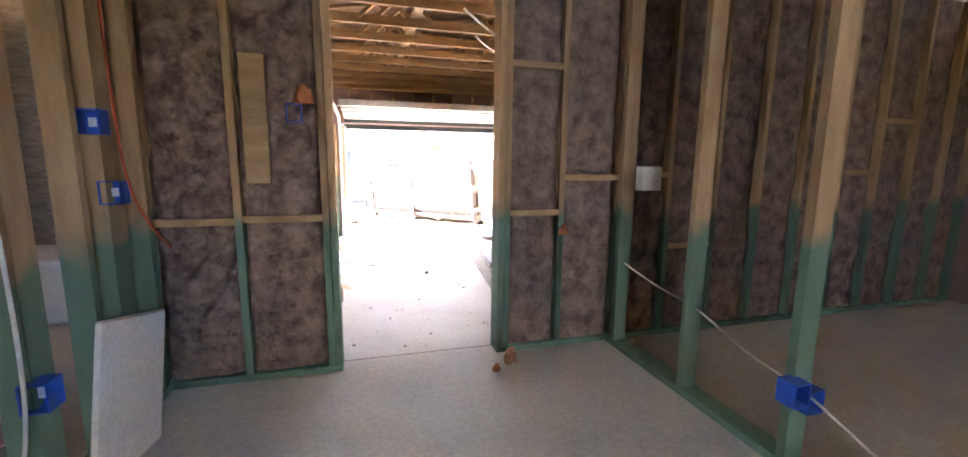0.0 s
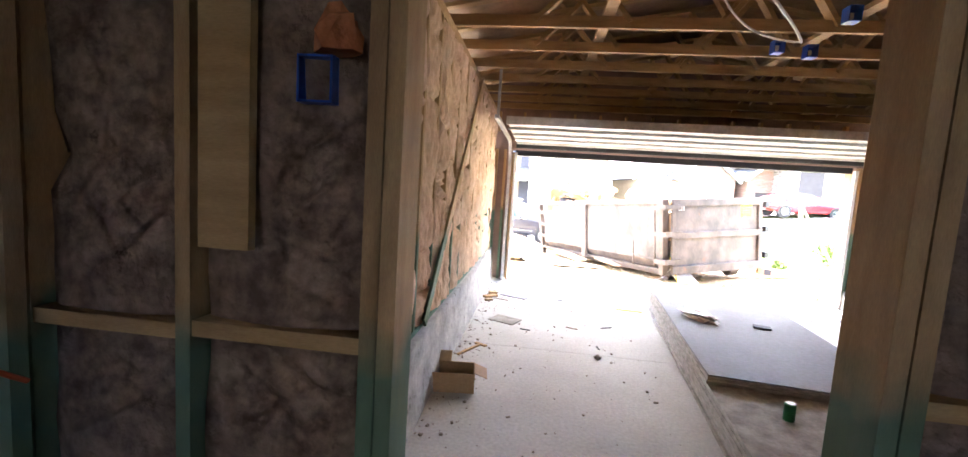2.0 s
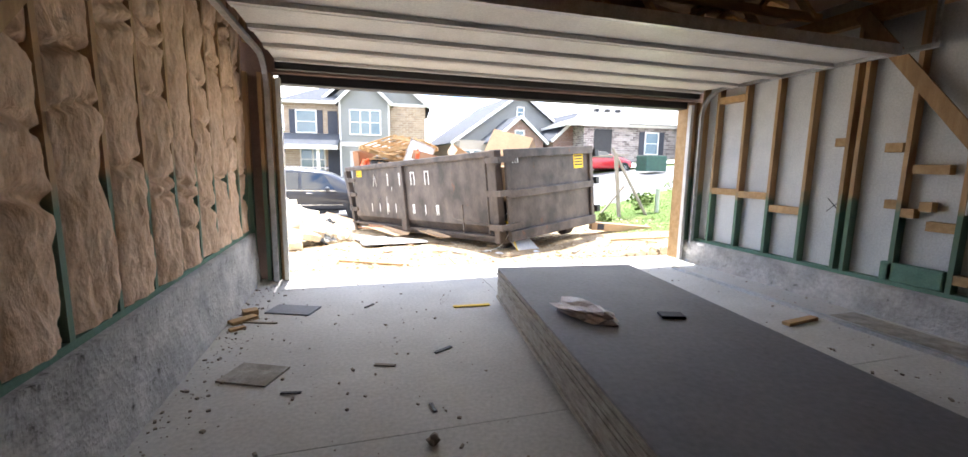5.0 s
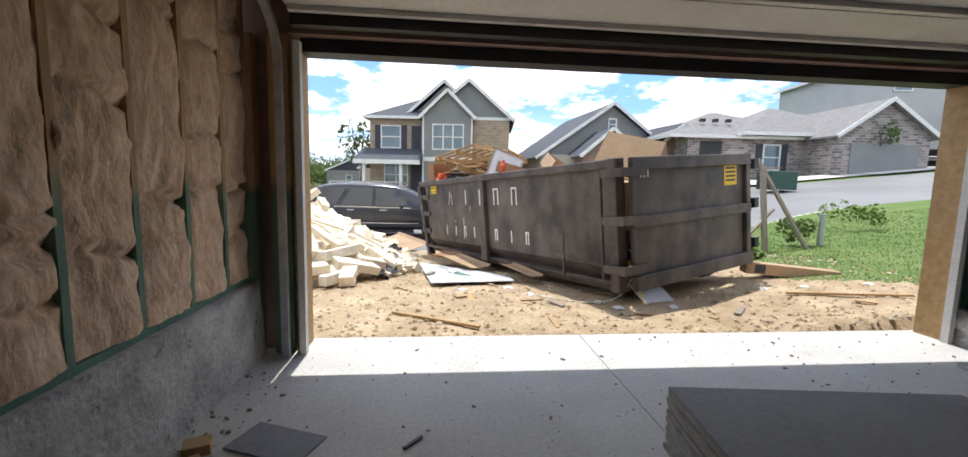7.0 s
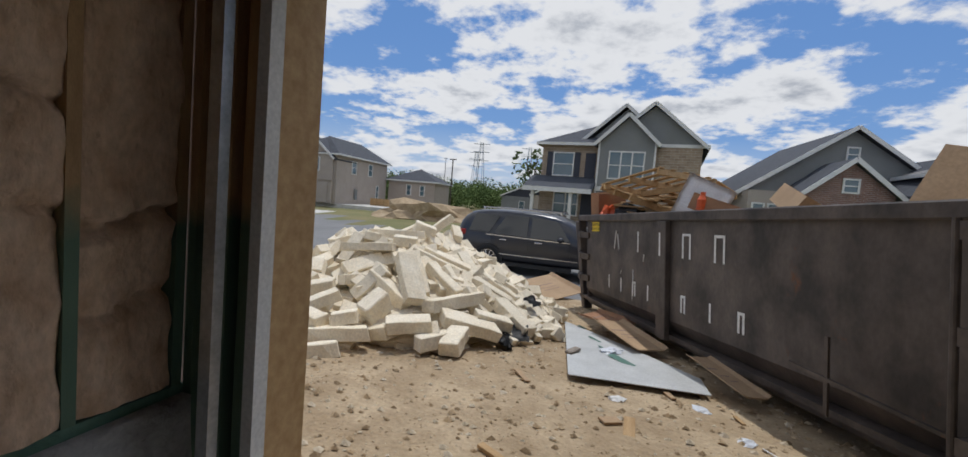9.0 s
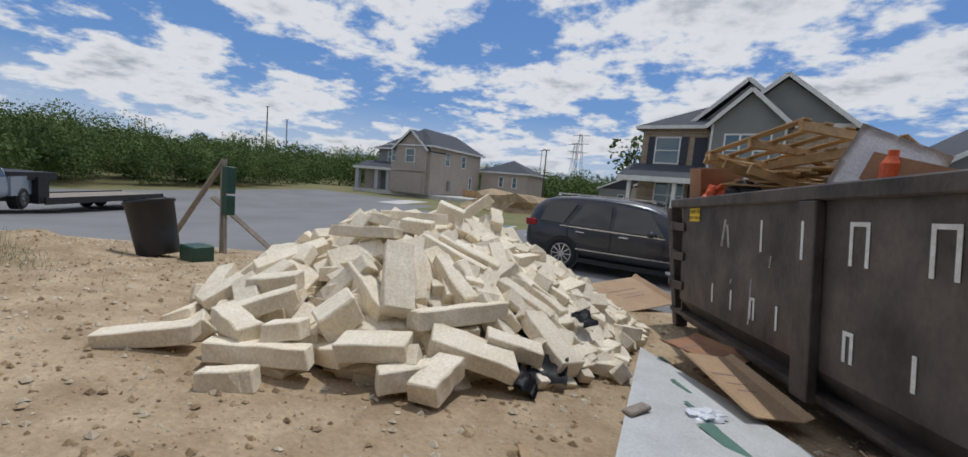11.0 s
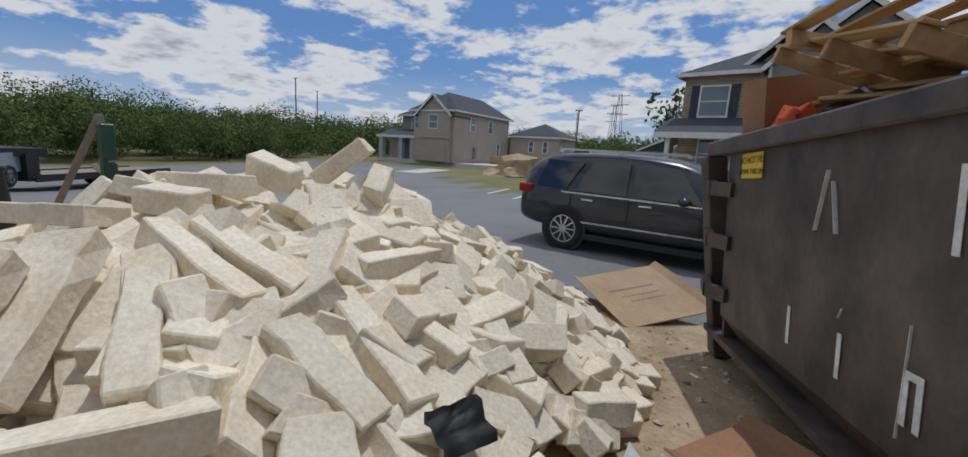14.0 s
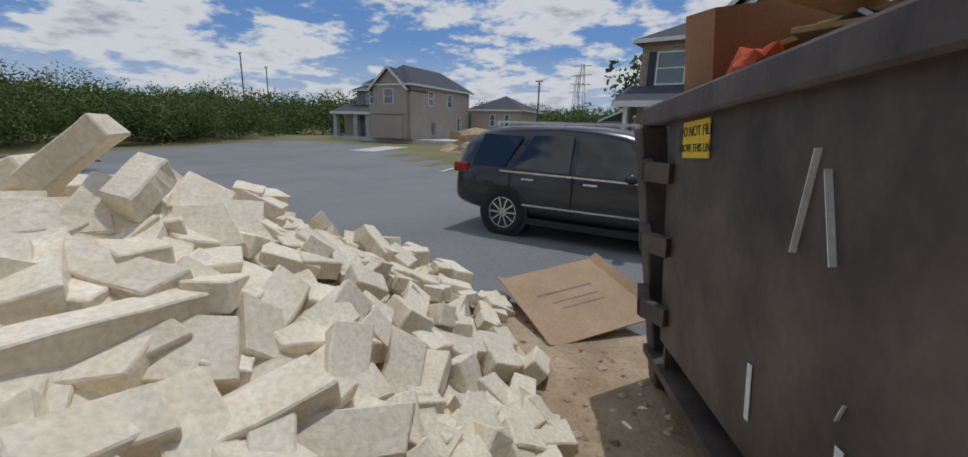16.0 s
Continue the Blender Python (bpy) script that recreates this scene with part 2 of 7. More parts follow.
M["stucco_tan"] = mat("taupe_stucco", (0.42, 0.36, 0.31), (0.38, 0.325, 0.275), 0.9, 1, bump=0.1)
M["stucco_light"] = mat("pale_grey_stucco", (0.45, 0.45, 0.45), (0.41, 0.41, 0.41), 0.9, 1, bump=0.1)
M["glass"] = mat("window_glass", (0.10, 0.16, 0.19), (0.07, 0.12, 0.15), 0.06, 0.7, bump=0.0, spec=0.9)
M["dark"] = mat("dark_void", (0.025, 0.025, 0.027), (0.018, 0.018, 0.02), 0.6, 3, bump=0.0)
M["shutter"] = mat("navy_shutter", (0.035, 0.04, 0.055), (0.028, 0.03, 0.045), 0.6, 5, bump=0.0)


def masonry(name, c1, c2, mortar, w, h, bumpy=0.5, joint=0.012):
    m = bpy.data.materials.new(name)
    m.use_nodes = True
    n, l = m.node_tree.nodes, m.node_tree.links
    b = n["Principled BSDF"]
    b.inputs["Roughness"].default_value = 0.9
    geo = n.new("ShaderNodeNewGeometry")
    sp = n.new("ShaderNodeSeparateXYZ")
    l.new(geo.outputs["Position"], sp.inputs[0])
    ad = n.new("ShaderNodeMath")
    l.new(sp.outputs[0], ad.inputs[0])
    l.new(sp.outputs[1], ad.inputs[1])
    cv = n.new("ShaderNodeCombineXYZ")
    l.new(ad.outputs[0], cv.inputs[0])
    l.new(sp.outputs[2], cv.inputs[1])
    br = n.new("ShaderNodeTexBrick")
    br.inputs["Color1"].default_value, br.inputs["Color2"].default_value, br.inputs["Mortar"].default_value = (*c1, 1), (*c2, 1), (*mortar, 1)
    br.inputs["Scale"].default_value = 1.0
    br.inputs["Brick Width"].default_value, br.inputs["Row Height"].default_value = w, h
    br.inputs["Mortar Size"].default_value = joint
    l.new(cv.outputs[0], br.inputs["Vector"])
    nz = n.new("ShaderNodeTexNoise")
    nz.inputs["Scale"].default_value = 2.5
    nz.inputs["Detail"].default_value = 6
    l.new(cv.outputs[0], nz.inputs["Vector"])
    rg = n.new("ShaderNodeMapRange")
    rg.inputs["To Min"].default_value, rg.inputs["To Max"].default_value = 0.65, 1.3
    l.new(nz.outputs["Fac"], rg.inputs["Value"])
    mu = n.new("ShaderNodeMixRGB")
    mu.blend_type = "MULTIPLY"
    mu.inputs[0].default_value = 1
    l.new(br.outputs["Color"], mu.inputs[1])
    l.new(rg.outputs[0], mu.inputs[2])
    l.new(mu.outputs[0], b.inputs["Base Color"])
    return m


M["brick_tan"] = masonry("tan_brick", (0.36, 0.27, 0.19), (0.28, 0.2, 0.135), (0.42, 0.38, 0.32), 0.4, 0.16)
M["brick_red"] = masonry("red_brown_brick", (0.25, 0.135, 0.10), (0.19, 0.10, 0.08), (0.33, 0.28, 0.25), 0.3, 0.1)
M["brick_grey"] = masonry("mixed_grey_brick", (0.36, 0.31, 0.29), (0.13, 0.105, 0.10), (0.42, 0.4, 0.38), 0.4, 0.16)

# ---- building helpers ----


def box(bm, c, s, rot=None):
    """A box of size s centred at c, turned by rot about its centre."""
    m = Matrix.Translation(c) @ (rot.to_4x4() if rot else Matrix()) @ Matrix.Diagonal((*s, 1))
    return bmesh.ops.create_cube(bm, size=1.0, matrix=m)["verts"]


def span(bm, lo, hi):
    """A box between two corners."""
    return box(bm, [(a + b) / 2 for a, b in zip(lo, hi)], [abs(b - a) for a, b in zip(lo, hi)])


def bar(bm, a, b, w, h, up=(0, 0, 1)):
    """A rectangular bar from a to b, w wide and h high."""
    a, b = Vector(a), Vector(b)
    z = (b - a).normalized()
    x = Vector(up).cross(z)
    x = x.normalized() if x.length > 1e-4 else Vector((1, 0, 0))
    y = z.cross(x)
    r = Matrix((x, y, z)).transposed()
    return box(bm, (a + b) / 2, (w, h, (b - a).length), r)


def rod(bm, a, b, r, r2=None, seg=10):
    a, b = Vector(a), Vector(b)
    d = b - a
    m = Matrix.Translation((a + b) / 2) @ d.to_track_quat("Z", "Y").to_matrix().to_4x4()
    return bmesh.ops.create_cone(bm, cap_ends=True, segments=seg, radius1=r, radius2=r if r2 is None else r2, depth=d.length, matrix=m)["verts"]


def extrude_poly(bm, pts, axis_vec):
    """A prism: the polygon pts pushed along axis_vec."""
    v = [bm.verts.new(p) for p in pts]
    f = bm.faces.new(v)
    r = bmesh.ops.extrude_face_region(bm, geom=[f])
    bmesh.ops.translate(bm, verts=[e for e in r["geom"] if isinstance(e, bmesh.types.BMVert)], vec=axis_vec)
    return v


def mesh_of(name, bm, material, smooth=False):
    bmesh.ops.recalc_face_normals(bm, faces=bm.faces)
    me = bpy.data.meshes.new(name)
    bm.to_mesh(me)
    bm.free()
    me.materials.append(material)
    if smooth:
        me.polygons.foreach_set("use_smooth", [True] * len(me.polygons))
    return me


def part(name, bm, material, parent=None, label="", smooth=False):
    """Links a bmesh as one mesh object, under a thing or part where one is given."""
    ob = new(name, mesh_of(name, bm, material, smooth))
    if parent:
        ob.parent = parent
    if label:
        ob["label"] = label
    return ob


def piece(name, me, parent, m):
    """One more object on a shared mesh."""
    ob = new(name, me)
    ob.parent = parent
    ob.matrix_basis = m
    return ob


def thing(name, label, category, group="", kind="", at=None):
    ob = new(name)
    if at is not None:
        ob.matrix_basis = at
    return tagged(ob, label, category, group, kind)


def B():
    return bmesh.new()


def bevel(bm, w=0.01, seg=1):
    bmesh.ops.bevel(bm, geom=bm.edges[:], offset=w, segments=seg, profile=0.6, affect="EDGES")
    return bm


def smoothstep(a, b, v):
    t = min(1, max(0, (v - a) / (b - a)))
    return t * t * (3 - 2 * t)


def ground_z(x, y):
    """Height of the outdoor ground: the lot falls to the street, the street falls to the west, the east rises."""
    z = -0.05 - 0.45 * smoothstep(6.0, 14.5, y)
    rise = 0.10 * max(0.0, x - 4.5) + 0.04 * max(0.0, y - 14) * smoothstep(4, 14, x)
    fall = min(1.25, 0.055 * max(0.0, -4.0 - x)) * (1 - 0.65 * smoothstep(18, 45, y))
    return z + min(rise, 3.2) - fall

# ---- the house and garage: setting ----
HF = 0.33       # house floor over the garage floor
CEIL = 2.97     # underside of the framing overhead
STEM_L, STEM_R = 0.56, 0.30
GX0, GX1, GY0, GY1 = -0.02, 6.02, -0.56, 6.10   # garage, inside faces
OPL, OPR, OPZ = 0.35, 5.84, 2.27                # garage door opening


def structure(name, bm, material, label, category, smooth=False):
    return tagged(part(name, bm, material, None, "", smooth), label, category, "", "structure")


def slab(name, x0, x1, y0, y1, z, t, label, material):
    bm = B()
    span(bm, (x0, y0, z - t), (x1, y1, z))
    return structure(name, bm, material, label, "floor")


# garage floor in bays, with saw-cut joints between
bm = B()
for x0, x1 in ((-0.1, 2.597), (2.603, 5.95)):
    for y0, y1 in ((-0.56, 2.797), (2.803, 6.40)):
        span(bm, (x0, y0, -0.12), (x1, y1, 0.0))
structure("floor_garage", bm, M["slab"], "dusty grey concrete garage floor with saw-cut joints", "floor")
slab("floor_house", -6.0, 6.2, -6.5, -0.562, HF, 0.45, "dusty grey concrete house slab", M["slab"])
slab("floor_side_room", -6.0, -0.18, -0.56, 1.7, HF, 0.45, "dusty grey concrete slab of a side room", M["slab"])

# stem walls, rough cast
rng = random.Random(4)


def stem(name, x_face, x_back, z, sign):
    bm = B()
    ny, nz = 60, 6
    grid = []
    for j in range(nz + 1):
        row = []
        for i in range(ny + 1):
            y = -0.56 + (6.10 + 0.56) * i / ny
            zz = z * j / nz
            d = 0.012 * noise.noise((y * 3.1, zz * 5, x_face)) + 0.006 * noise.noise((y * 12, zz * 12, x_face))
            row.append(bm.verts.new((x_face + sign * (d + 0.035 * (1 - zz / z) ** 2), y, zz)))
        grid.append(row)
    for j in range(nz):
        for i in range(ny):
            bm.faces.new((grid[j][i], grid[j][i + 1], grid[j + 1][i + 1], grid[j + 1][i]))
    back0 = bm.verts.new((x_back, -0.56, z))
    back1 = bm.verts.new((x_back, 6.10, z))
    bm.faces.new([back0, *grid[nz], back1][::-1])
    return structure(name, bm, M["stem"], "rough grey concrete stem wall at the foot of the garage framing", "wall", True)


stem("wall_stem_west", 0.05, -0.2, STEM_L, 1)
stem("wall_stem_east", 5.90, 6.2, STEM_R, -1)


def lumpy(w, h, t, seed, nx=9, nz=26, amp=0.025, folds=3, rim=0.1):
    """A fibre batt, w wide, h high, bulging by t along +y, with folds and sags."""
    bm = B()
    r = random.Random(seed)
    cuts = sorted(r.uniform(0.1, 0.95) * h for _ in range(folds))
    rows = []
    for j in range(nz + 1):
        z = h * j / nz
        row = []
        for i in range(nx + 1):
            u = i / nx
            edge = 1 - abs(2 * u - 1) ** 3
            crease = sum(math.exp(-((z - c - 0.03 * math.sin(5 * u + seed)) / 0.018) ** 2) for c in cuts)
            y = t * (rim + (1 - rim) * edge) + amp * 1.0 * noise.noise((u * w * 2.2, z * 1.7, seed * 2.1)) + amp * noise.noise((u * w * 5, z * 4, seed * 3.7)) + amp * 0.55 * noise.noise((u * w * 13, z * 10, seed * 1.3)) - amp * 0.75 * abs(noise.noise((u * w * 16, z * 6.5, seed * 0.7))) - amp * 0.4 * abs(noise.noise((u * w * 34, z * 17, seed * 0.9))) - 0.045 * crease
            x = u * w + 0.012 * noise.noise((z * 3, seed, u)) * (1 if 0 < i < nx else 1.8)
            row.append(bm.verts.new((x, y, z)))
        rows.append(row)
    for j in range(nz):
        for i in range(nx):
            bm.faces.new((rows[j][i], rows[j][i + 1], rows[j + 1][i + 1], rows[j + 1][i]))
    # closed at the back
    for a, b in ((0, 0), (nx, nx)):
        for j in range(nz):
            p, q = rows[j][a], rows[j + 1][a]
            v = [bm.verts.new((p.co.x, -0.04, p.co.z)), bm.verts.new((q.co.x, -0.04, q.co.z))]
            bm.faces.new((p, q, v[1], v[0]))
    return bm


# west garage wall
wall_w = thing("wall_west", "open stud wall with brown fibre batts between the studs", "wall", "", "structure")
bm = B()
span(bm, (-0.20, -0.56, STEM_L), (-0.145, 6.10, 3.1))
part("sheathing", bm, M["header"], wall_w)
bm = B()
span(bm, (-0.14, -0.56, STEM_L), (0.0, 6.10, STEM_L + 0.038))
part("sill_plate", bm, M["plate"], wall_w, "green treated sill plate")
bm = B()
span(bm, (-0.14, -0.56, CEIL - 0.08), (0.0, 6.10, CEIL))
part("top_plate", bm, M["timber"], wall_w)
STUDS_W = [-0.54, -0.355, 0.05] + [0.455 + 0.405 * k for k in range(14)] + [6.055]
for k, y in enumerate(STUDS_W):
    bm = B()
    span(bm, (-0.14, y, STEM_L + 0.038), (0.0, y + 0.038, CEIL - 0.08))
    part("stud", bm, M["stud"], wall_w)
for k, y in enumerate(STUDS_W[:-1]):
    gap = STUDS_W[k + 1] - y - 0.038
    # one batt a bay; the bay with the recessed panel has one below and one above it
    for z0, z1 in (((STEM_L + 0.045, 1.42), (1.90, CEIL - 0.085)) if k == 2 else ((STEM_L + 0.045, CEIL - 0.085),)):
        bm = lumpy(gap + 0.016, z1 - z0, 0.035, 10 + k + (z0 > 1), 24, 90 if k != 2 else 40, 0.026, 6 if k != 2 else 2, 0.22)
        ob = part("insulation_batt", bm, M["batt"], wall_w, "", True)
        ob.matrix_basis = pose(-0.014, y + 0.046 + gap, z0, 0, 0, -90)
bm = B()
bar(bm, (0.034, 1.42, 0.62), (0.034, 3.75, 2.92), 0.10, 0.022, (1, 0, 0))
part("diagonal_brace", bm, M["stud"], wall_w, "flat diagonal brace board across the studs")

# east garage wall: open studs on grey sheathing
wall_e = thing("wall_east", "open stud wall with grey sheathing behind the studs", "wall", "", "structure")
bm = B()
span(bm, (6.10, -0.56, STEM_R), (6.16, 6.10, 3.1))
part("sheathing", bm, M["sheath"], wall_e, "grey-white structural sheathing")
bm = B()
span(bm, (6.0, -0.56, STEM_R), (6.10, 6.10, STEM_R + 0.038))
part("sill_plate", bm, M["plate"], wall_e)
bm = B()
span(bm, (6.0, -0.56, CEIL - 0.16), (6.10, 6.10, CEIL - 0.08))
span(bm, (6.0, -0.56, CEIL - 0.08), (6.10, 6.10, CEIL))
part("top_plate", bm, M["timber"], wall_e)
for y in (0.3, 0.75, 1.2, 1.65, 2.12, 2.60, 3.06, 3.50, 3.92, 4.02, 4.42, 4.85, 5.30, 5.75, 6.02):
    bm = B()
    span(bm, (6.0, y, STEM_R + 0.038), (6.097, y + 0.038, CEIL - 0.16))
    part("stud", bm, M["stud_low"], wall_e)
for y, z, w in ((4.9, 1.0, 0.40), (5.33, 1.02, 0.42), (4.46, 0.86, 0.38), (2.66, 1.9, 0.38), (2.66, 1.5, 0.38), (3.2, 1.35, 0.26), (3.1, 0.85, 0.2), (3.4, 0.95, 0.1), (2.75, 1.0, 0.2), (5.35, 2.25, 0.4), (2.9, 0.42, 0.16), (4.06, 1.62, 0.10), (3.56, 1.55, 0.14), (3.54, 1.02, 0.10), (3.28, 1.02, 0.09)):
    bm = B()
    span(bm, (6.005, y, z), (6.09, y + w, z + 0.085))
    part("block", bm, M["timber"], wall_e)
bm = B()
bar(bm, (5.985, 4.05, 2.90), (5.985, 2.30, 0.62), 0.12, 0.022, (1, 0, 0))
part("diagonal_brace", bm, M["stud_low"], wall_e, "flat diagonal brace board across the studs")

# front wall with the garage door opening
wall_s = thing("wall_front", "garage front wall with cripple studs over the wide opening", "wall", "", "structure")
bm = B()
span(bm, (-0.2, 6.20, 0.0), (OPL - 0.06, 6.30, 3.1))
span(bm, (OPR + 0.06, 6.20, 0.0), (6.2, 6.30, 3.1))
span(bm, (OPL - 0.06, 6.20, OPZ + 0.06), (OPR + 0.06, 6.30, 3.1))
part("sheathing", bm, M["header"], wall_s)
bm = B()
span(bm, (OPL - 0.06, 6.10, OPZ + 0.06), (OPR + 0.06, 6.197, OPZ + 0.36))
part("lintel", bm, M["header"], wall_s, "dark timber beam over the opening")
for k in range(14):
    x = 0.02 + 0.43 * k
    bm = B()
    span(bm, (x, 6.10, OPZ + 0.363), (x + 0.038, 6.195, CEIL))
    part("cripple_stud", bm, M["timber"], wall_s)
for x0, x1 in ((0.0, 0.04), (0.15, 0.19), (0.245, 0.288), (5.90, 5.94), (5.99, 6.03)):
    bm = B()
    span(bm, (x0, 6.10, 0.0), (x1, 6.195, OPZ + 0.05))
    part("stud", bm, M["stud"], wall_s)
for x0, x1, mt in ((OPL - 0.05, OPL, "timber"), (OPR, OPR + 0.05, "timber")):
    bm = B()
    span(bm, (x0, 6.115, 0.0), (x1, 6.36, OPZ))
    part("door_jamb", bm, M[mt], wall_s, "raw timber jamb board")
for x0, x1 in ((OPL - 0.012, OPL + 0.035), (OPR - 0.035, OPR + 0.012)):
    bm = B()
    span(bm, (x0, 6.05, 0.0), (x1, 6.112, OPZ))
    part("door_stop", bm, M["white"], wall_s, "white door stop")
bm = B()
span(bm, (OPL, 6.18, OPZ - 0.04), (OPR, 6.36, OPZ + 0.055))
part("door_jamb", bm, M["dark"], wall_s)

# wall between house and garage
DX0, DX1, DZ = 0.50, 1.48, 2.62
wall_h = thing("wall_house", "insulated stud wall between house and garage with a door opening", "wall", "", "structure")
HY0, HY1 = -0.70, -0.562


def hstud(x0, x1, z0=HF, z1=CEIL):
    bm = B()
    span(bm, (x0, HY0, z0), (x1, HY1, z1))
    part("stud", bm, M["stud"], wall_h)


for x in (-0.46, -0.03, 0.42, 0.462, 1.48, 1.522, 1.90, 2.33, 2.74, 3.15, 3.56, 3.97, 4.38, 4.79, 5.2, 5.61, 5.95):
    hstud(x, x + 0.038)
bm = B()
span(bm, (DX0, HY0 + 0.002, DZ), (DX1, HY1 - 0.002, DZ + 0.25))
part("lintel", bm, M["timber"], wall_h)
bm = B()
span(bm, (-0.46, HY0 - 0.004, HF), (0.50, HY1, HF + 0.038))
part("sole_plate", bm, M["plate"], wall_h)
bm = B()
span(bm, (1.48, HY0 - 0.004, HF), (6.0, HY1, HF + 0.038))
part("sole_plate", bm, M["plate"], wall_h)
for x0, x1, z in ((-0.42, -0.03, 1.24), (0.01, 0.42, 1.25), (1.56, 1.90, 1.25), (1.94, 2.33, 1.48), (1.56, 1.90, 2.18), (-0.42, -0.03, 2.6), (0.01, 0.42, 2.6), (2.78, 3.15, 0.98), (4.42, 4.79, 1.52), (2.37, 2.74, 1.5), (4.83, 5.2, 1.95)):
    bm = B()
    span(bm, (x0, HY0 + 0.003, z), (x1, HY0 + 0.09, z + 0.038))
    part("block", bm, M["timber"], wall_h)
# house-side batts, in the batt colour darkened for shade
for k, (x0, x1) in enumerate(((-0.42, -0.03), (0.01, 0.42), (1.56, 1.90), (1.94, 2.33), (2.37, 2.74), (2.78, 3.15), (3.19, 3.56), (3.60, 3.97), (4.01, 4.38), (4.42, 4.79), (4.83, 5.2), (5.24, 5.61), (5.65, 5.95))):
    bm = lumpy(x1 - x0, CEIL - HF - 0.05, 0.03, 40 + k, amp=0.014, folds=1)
    ob = part("insulation_batt", bm, M["batt_shaded"], wall_h, "", True)
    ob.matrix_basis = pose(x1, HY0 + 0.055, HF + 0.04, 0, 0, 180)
bm = B()
span(bm, (-0.46, HY1 - 0.02, HF), (0.42, HY1 - 0.005, CEIL))
span(bm, (1.56, HY1 - 0.02, HF), (6.0, HY1 - 0.005, CEIL))
span(bm, (-0.2, HY1 - 0.02, -0.1), (6.0, HY1 - 0.005, HF))
part("sheathing", bm, M["header"], wall_h)

# partitions inside the house
part_r = thing("wall_partition_east", "open stud partition on a green treated sole plate", "wall", "", "structure")
bm = B()
span(bm, (2.30, -4.6, HF), (2.41, -0.705, HF + 0.04))
part("sole_plate", bm, M["plate"], part_r)
for y in (-0.80, -1.47, -2.08, -2.7, -3.3, -3.9, -4.5):
    bm = B()
    span(bm, (2.305, y, HF + 0.04), (2.40, y + 0.04, CEIL))
    part("stud", bm, M["stud"], part_r)
part_l = thing("wall_partition_west", "open stud partition on a green treated sole plate", "wall", "", "structure")
bm = B()
span(bm, (-0.50, -4.6, HF), (-0.40, -0.705, HF + 0.04))
part("sole_plate", bm, M["plate"], part_l)
for y, w in ((-0.76, 0.04), (-1.10, 0.14), (-1.28, 0.04), (-1.66, 0.11), (-2.3, 0.04), (-2.9, 0.04), (-3.5, 0.04)):
    bm = B()
    span(bm, (-0.498, y, HF + 0.04), (-0.405, y + w, CEIL))
    part("stud", bm, M["stud"], part_l)
part_f = thing("wall_partition_side_room", "open stud partition of a side room", "wall", "", "structure")
for x in (-0.75, -1.15, -1.55, -2.0, -2.45, -2.9, -3.4, -4.0, -4.6):
    bm = B()
    span(bm, (x, -0.72, HF), (x + 0.04, -0.62, CEIL))
    part("stud", bm, M["stud"], part_f)

# closing walls of the house; unseen back and side openings added to admit light
bm = B()
span(bm, (-6.1, 1.62, 0), (-0.2, 1.70, 3.1))
structure("wall_side_room", bm, M["drywall_edge"], "pale board wall of the side room", "wall")
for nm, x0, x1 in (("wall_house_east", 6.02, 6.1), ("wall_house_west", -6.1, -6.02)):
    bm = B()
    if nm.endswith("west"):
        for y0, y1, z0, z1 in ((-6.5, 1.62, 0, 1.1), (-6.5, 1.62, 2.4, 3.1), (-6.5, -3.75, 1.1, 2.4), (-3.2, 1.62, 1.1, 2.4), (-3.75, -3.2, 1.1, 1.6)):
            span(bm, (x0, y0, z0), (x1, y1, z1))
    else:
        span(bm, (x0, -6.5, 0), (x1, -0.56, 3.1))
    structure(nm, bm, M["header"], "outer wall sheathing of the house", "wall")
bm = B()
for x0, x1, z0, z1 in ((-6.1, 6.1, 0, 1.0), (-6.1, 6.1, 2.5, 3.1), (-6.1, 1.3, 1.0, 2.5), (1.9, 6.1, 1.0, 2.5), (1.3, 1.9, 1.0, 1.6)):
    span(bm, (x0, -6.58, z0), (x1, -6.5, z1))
structure("wall_house_back", bm, M["header"], "unseen rear wall sheathing with openings added to let light in", "wall")
# fill lamps added in those unseen openings to brighten the house interior
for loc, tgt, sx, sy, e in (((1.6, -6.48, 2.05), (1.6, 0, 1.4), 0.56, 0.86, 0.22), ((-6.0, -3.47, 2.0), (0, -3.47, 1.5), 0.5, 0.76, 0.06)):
    la = new("fill_daylight", bpy.data.lights.new("fill_daylight", "AREA"))
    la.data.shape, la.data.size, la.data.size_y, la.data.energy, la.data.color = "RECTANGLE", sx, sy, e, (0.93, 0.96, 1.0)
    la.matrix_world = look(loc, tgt)

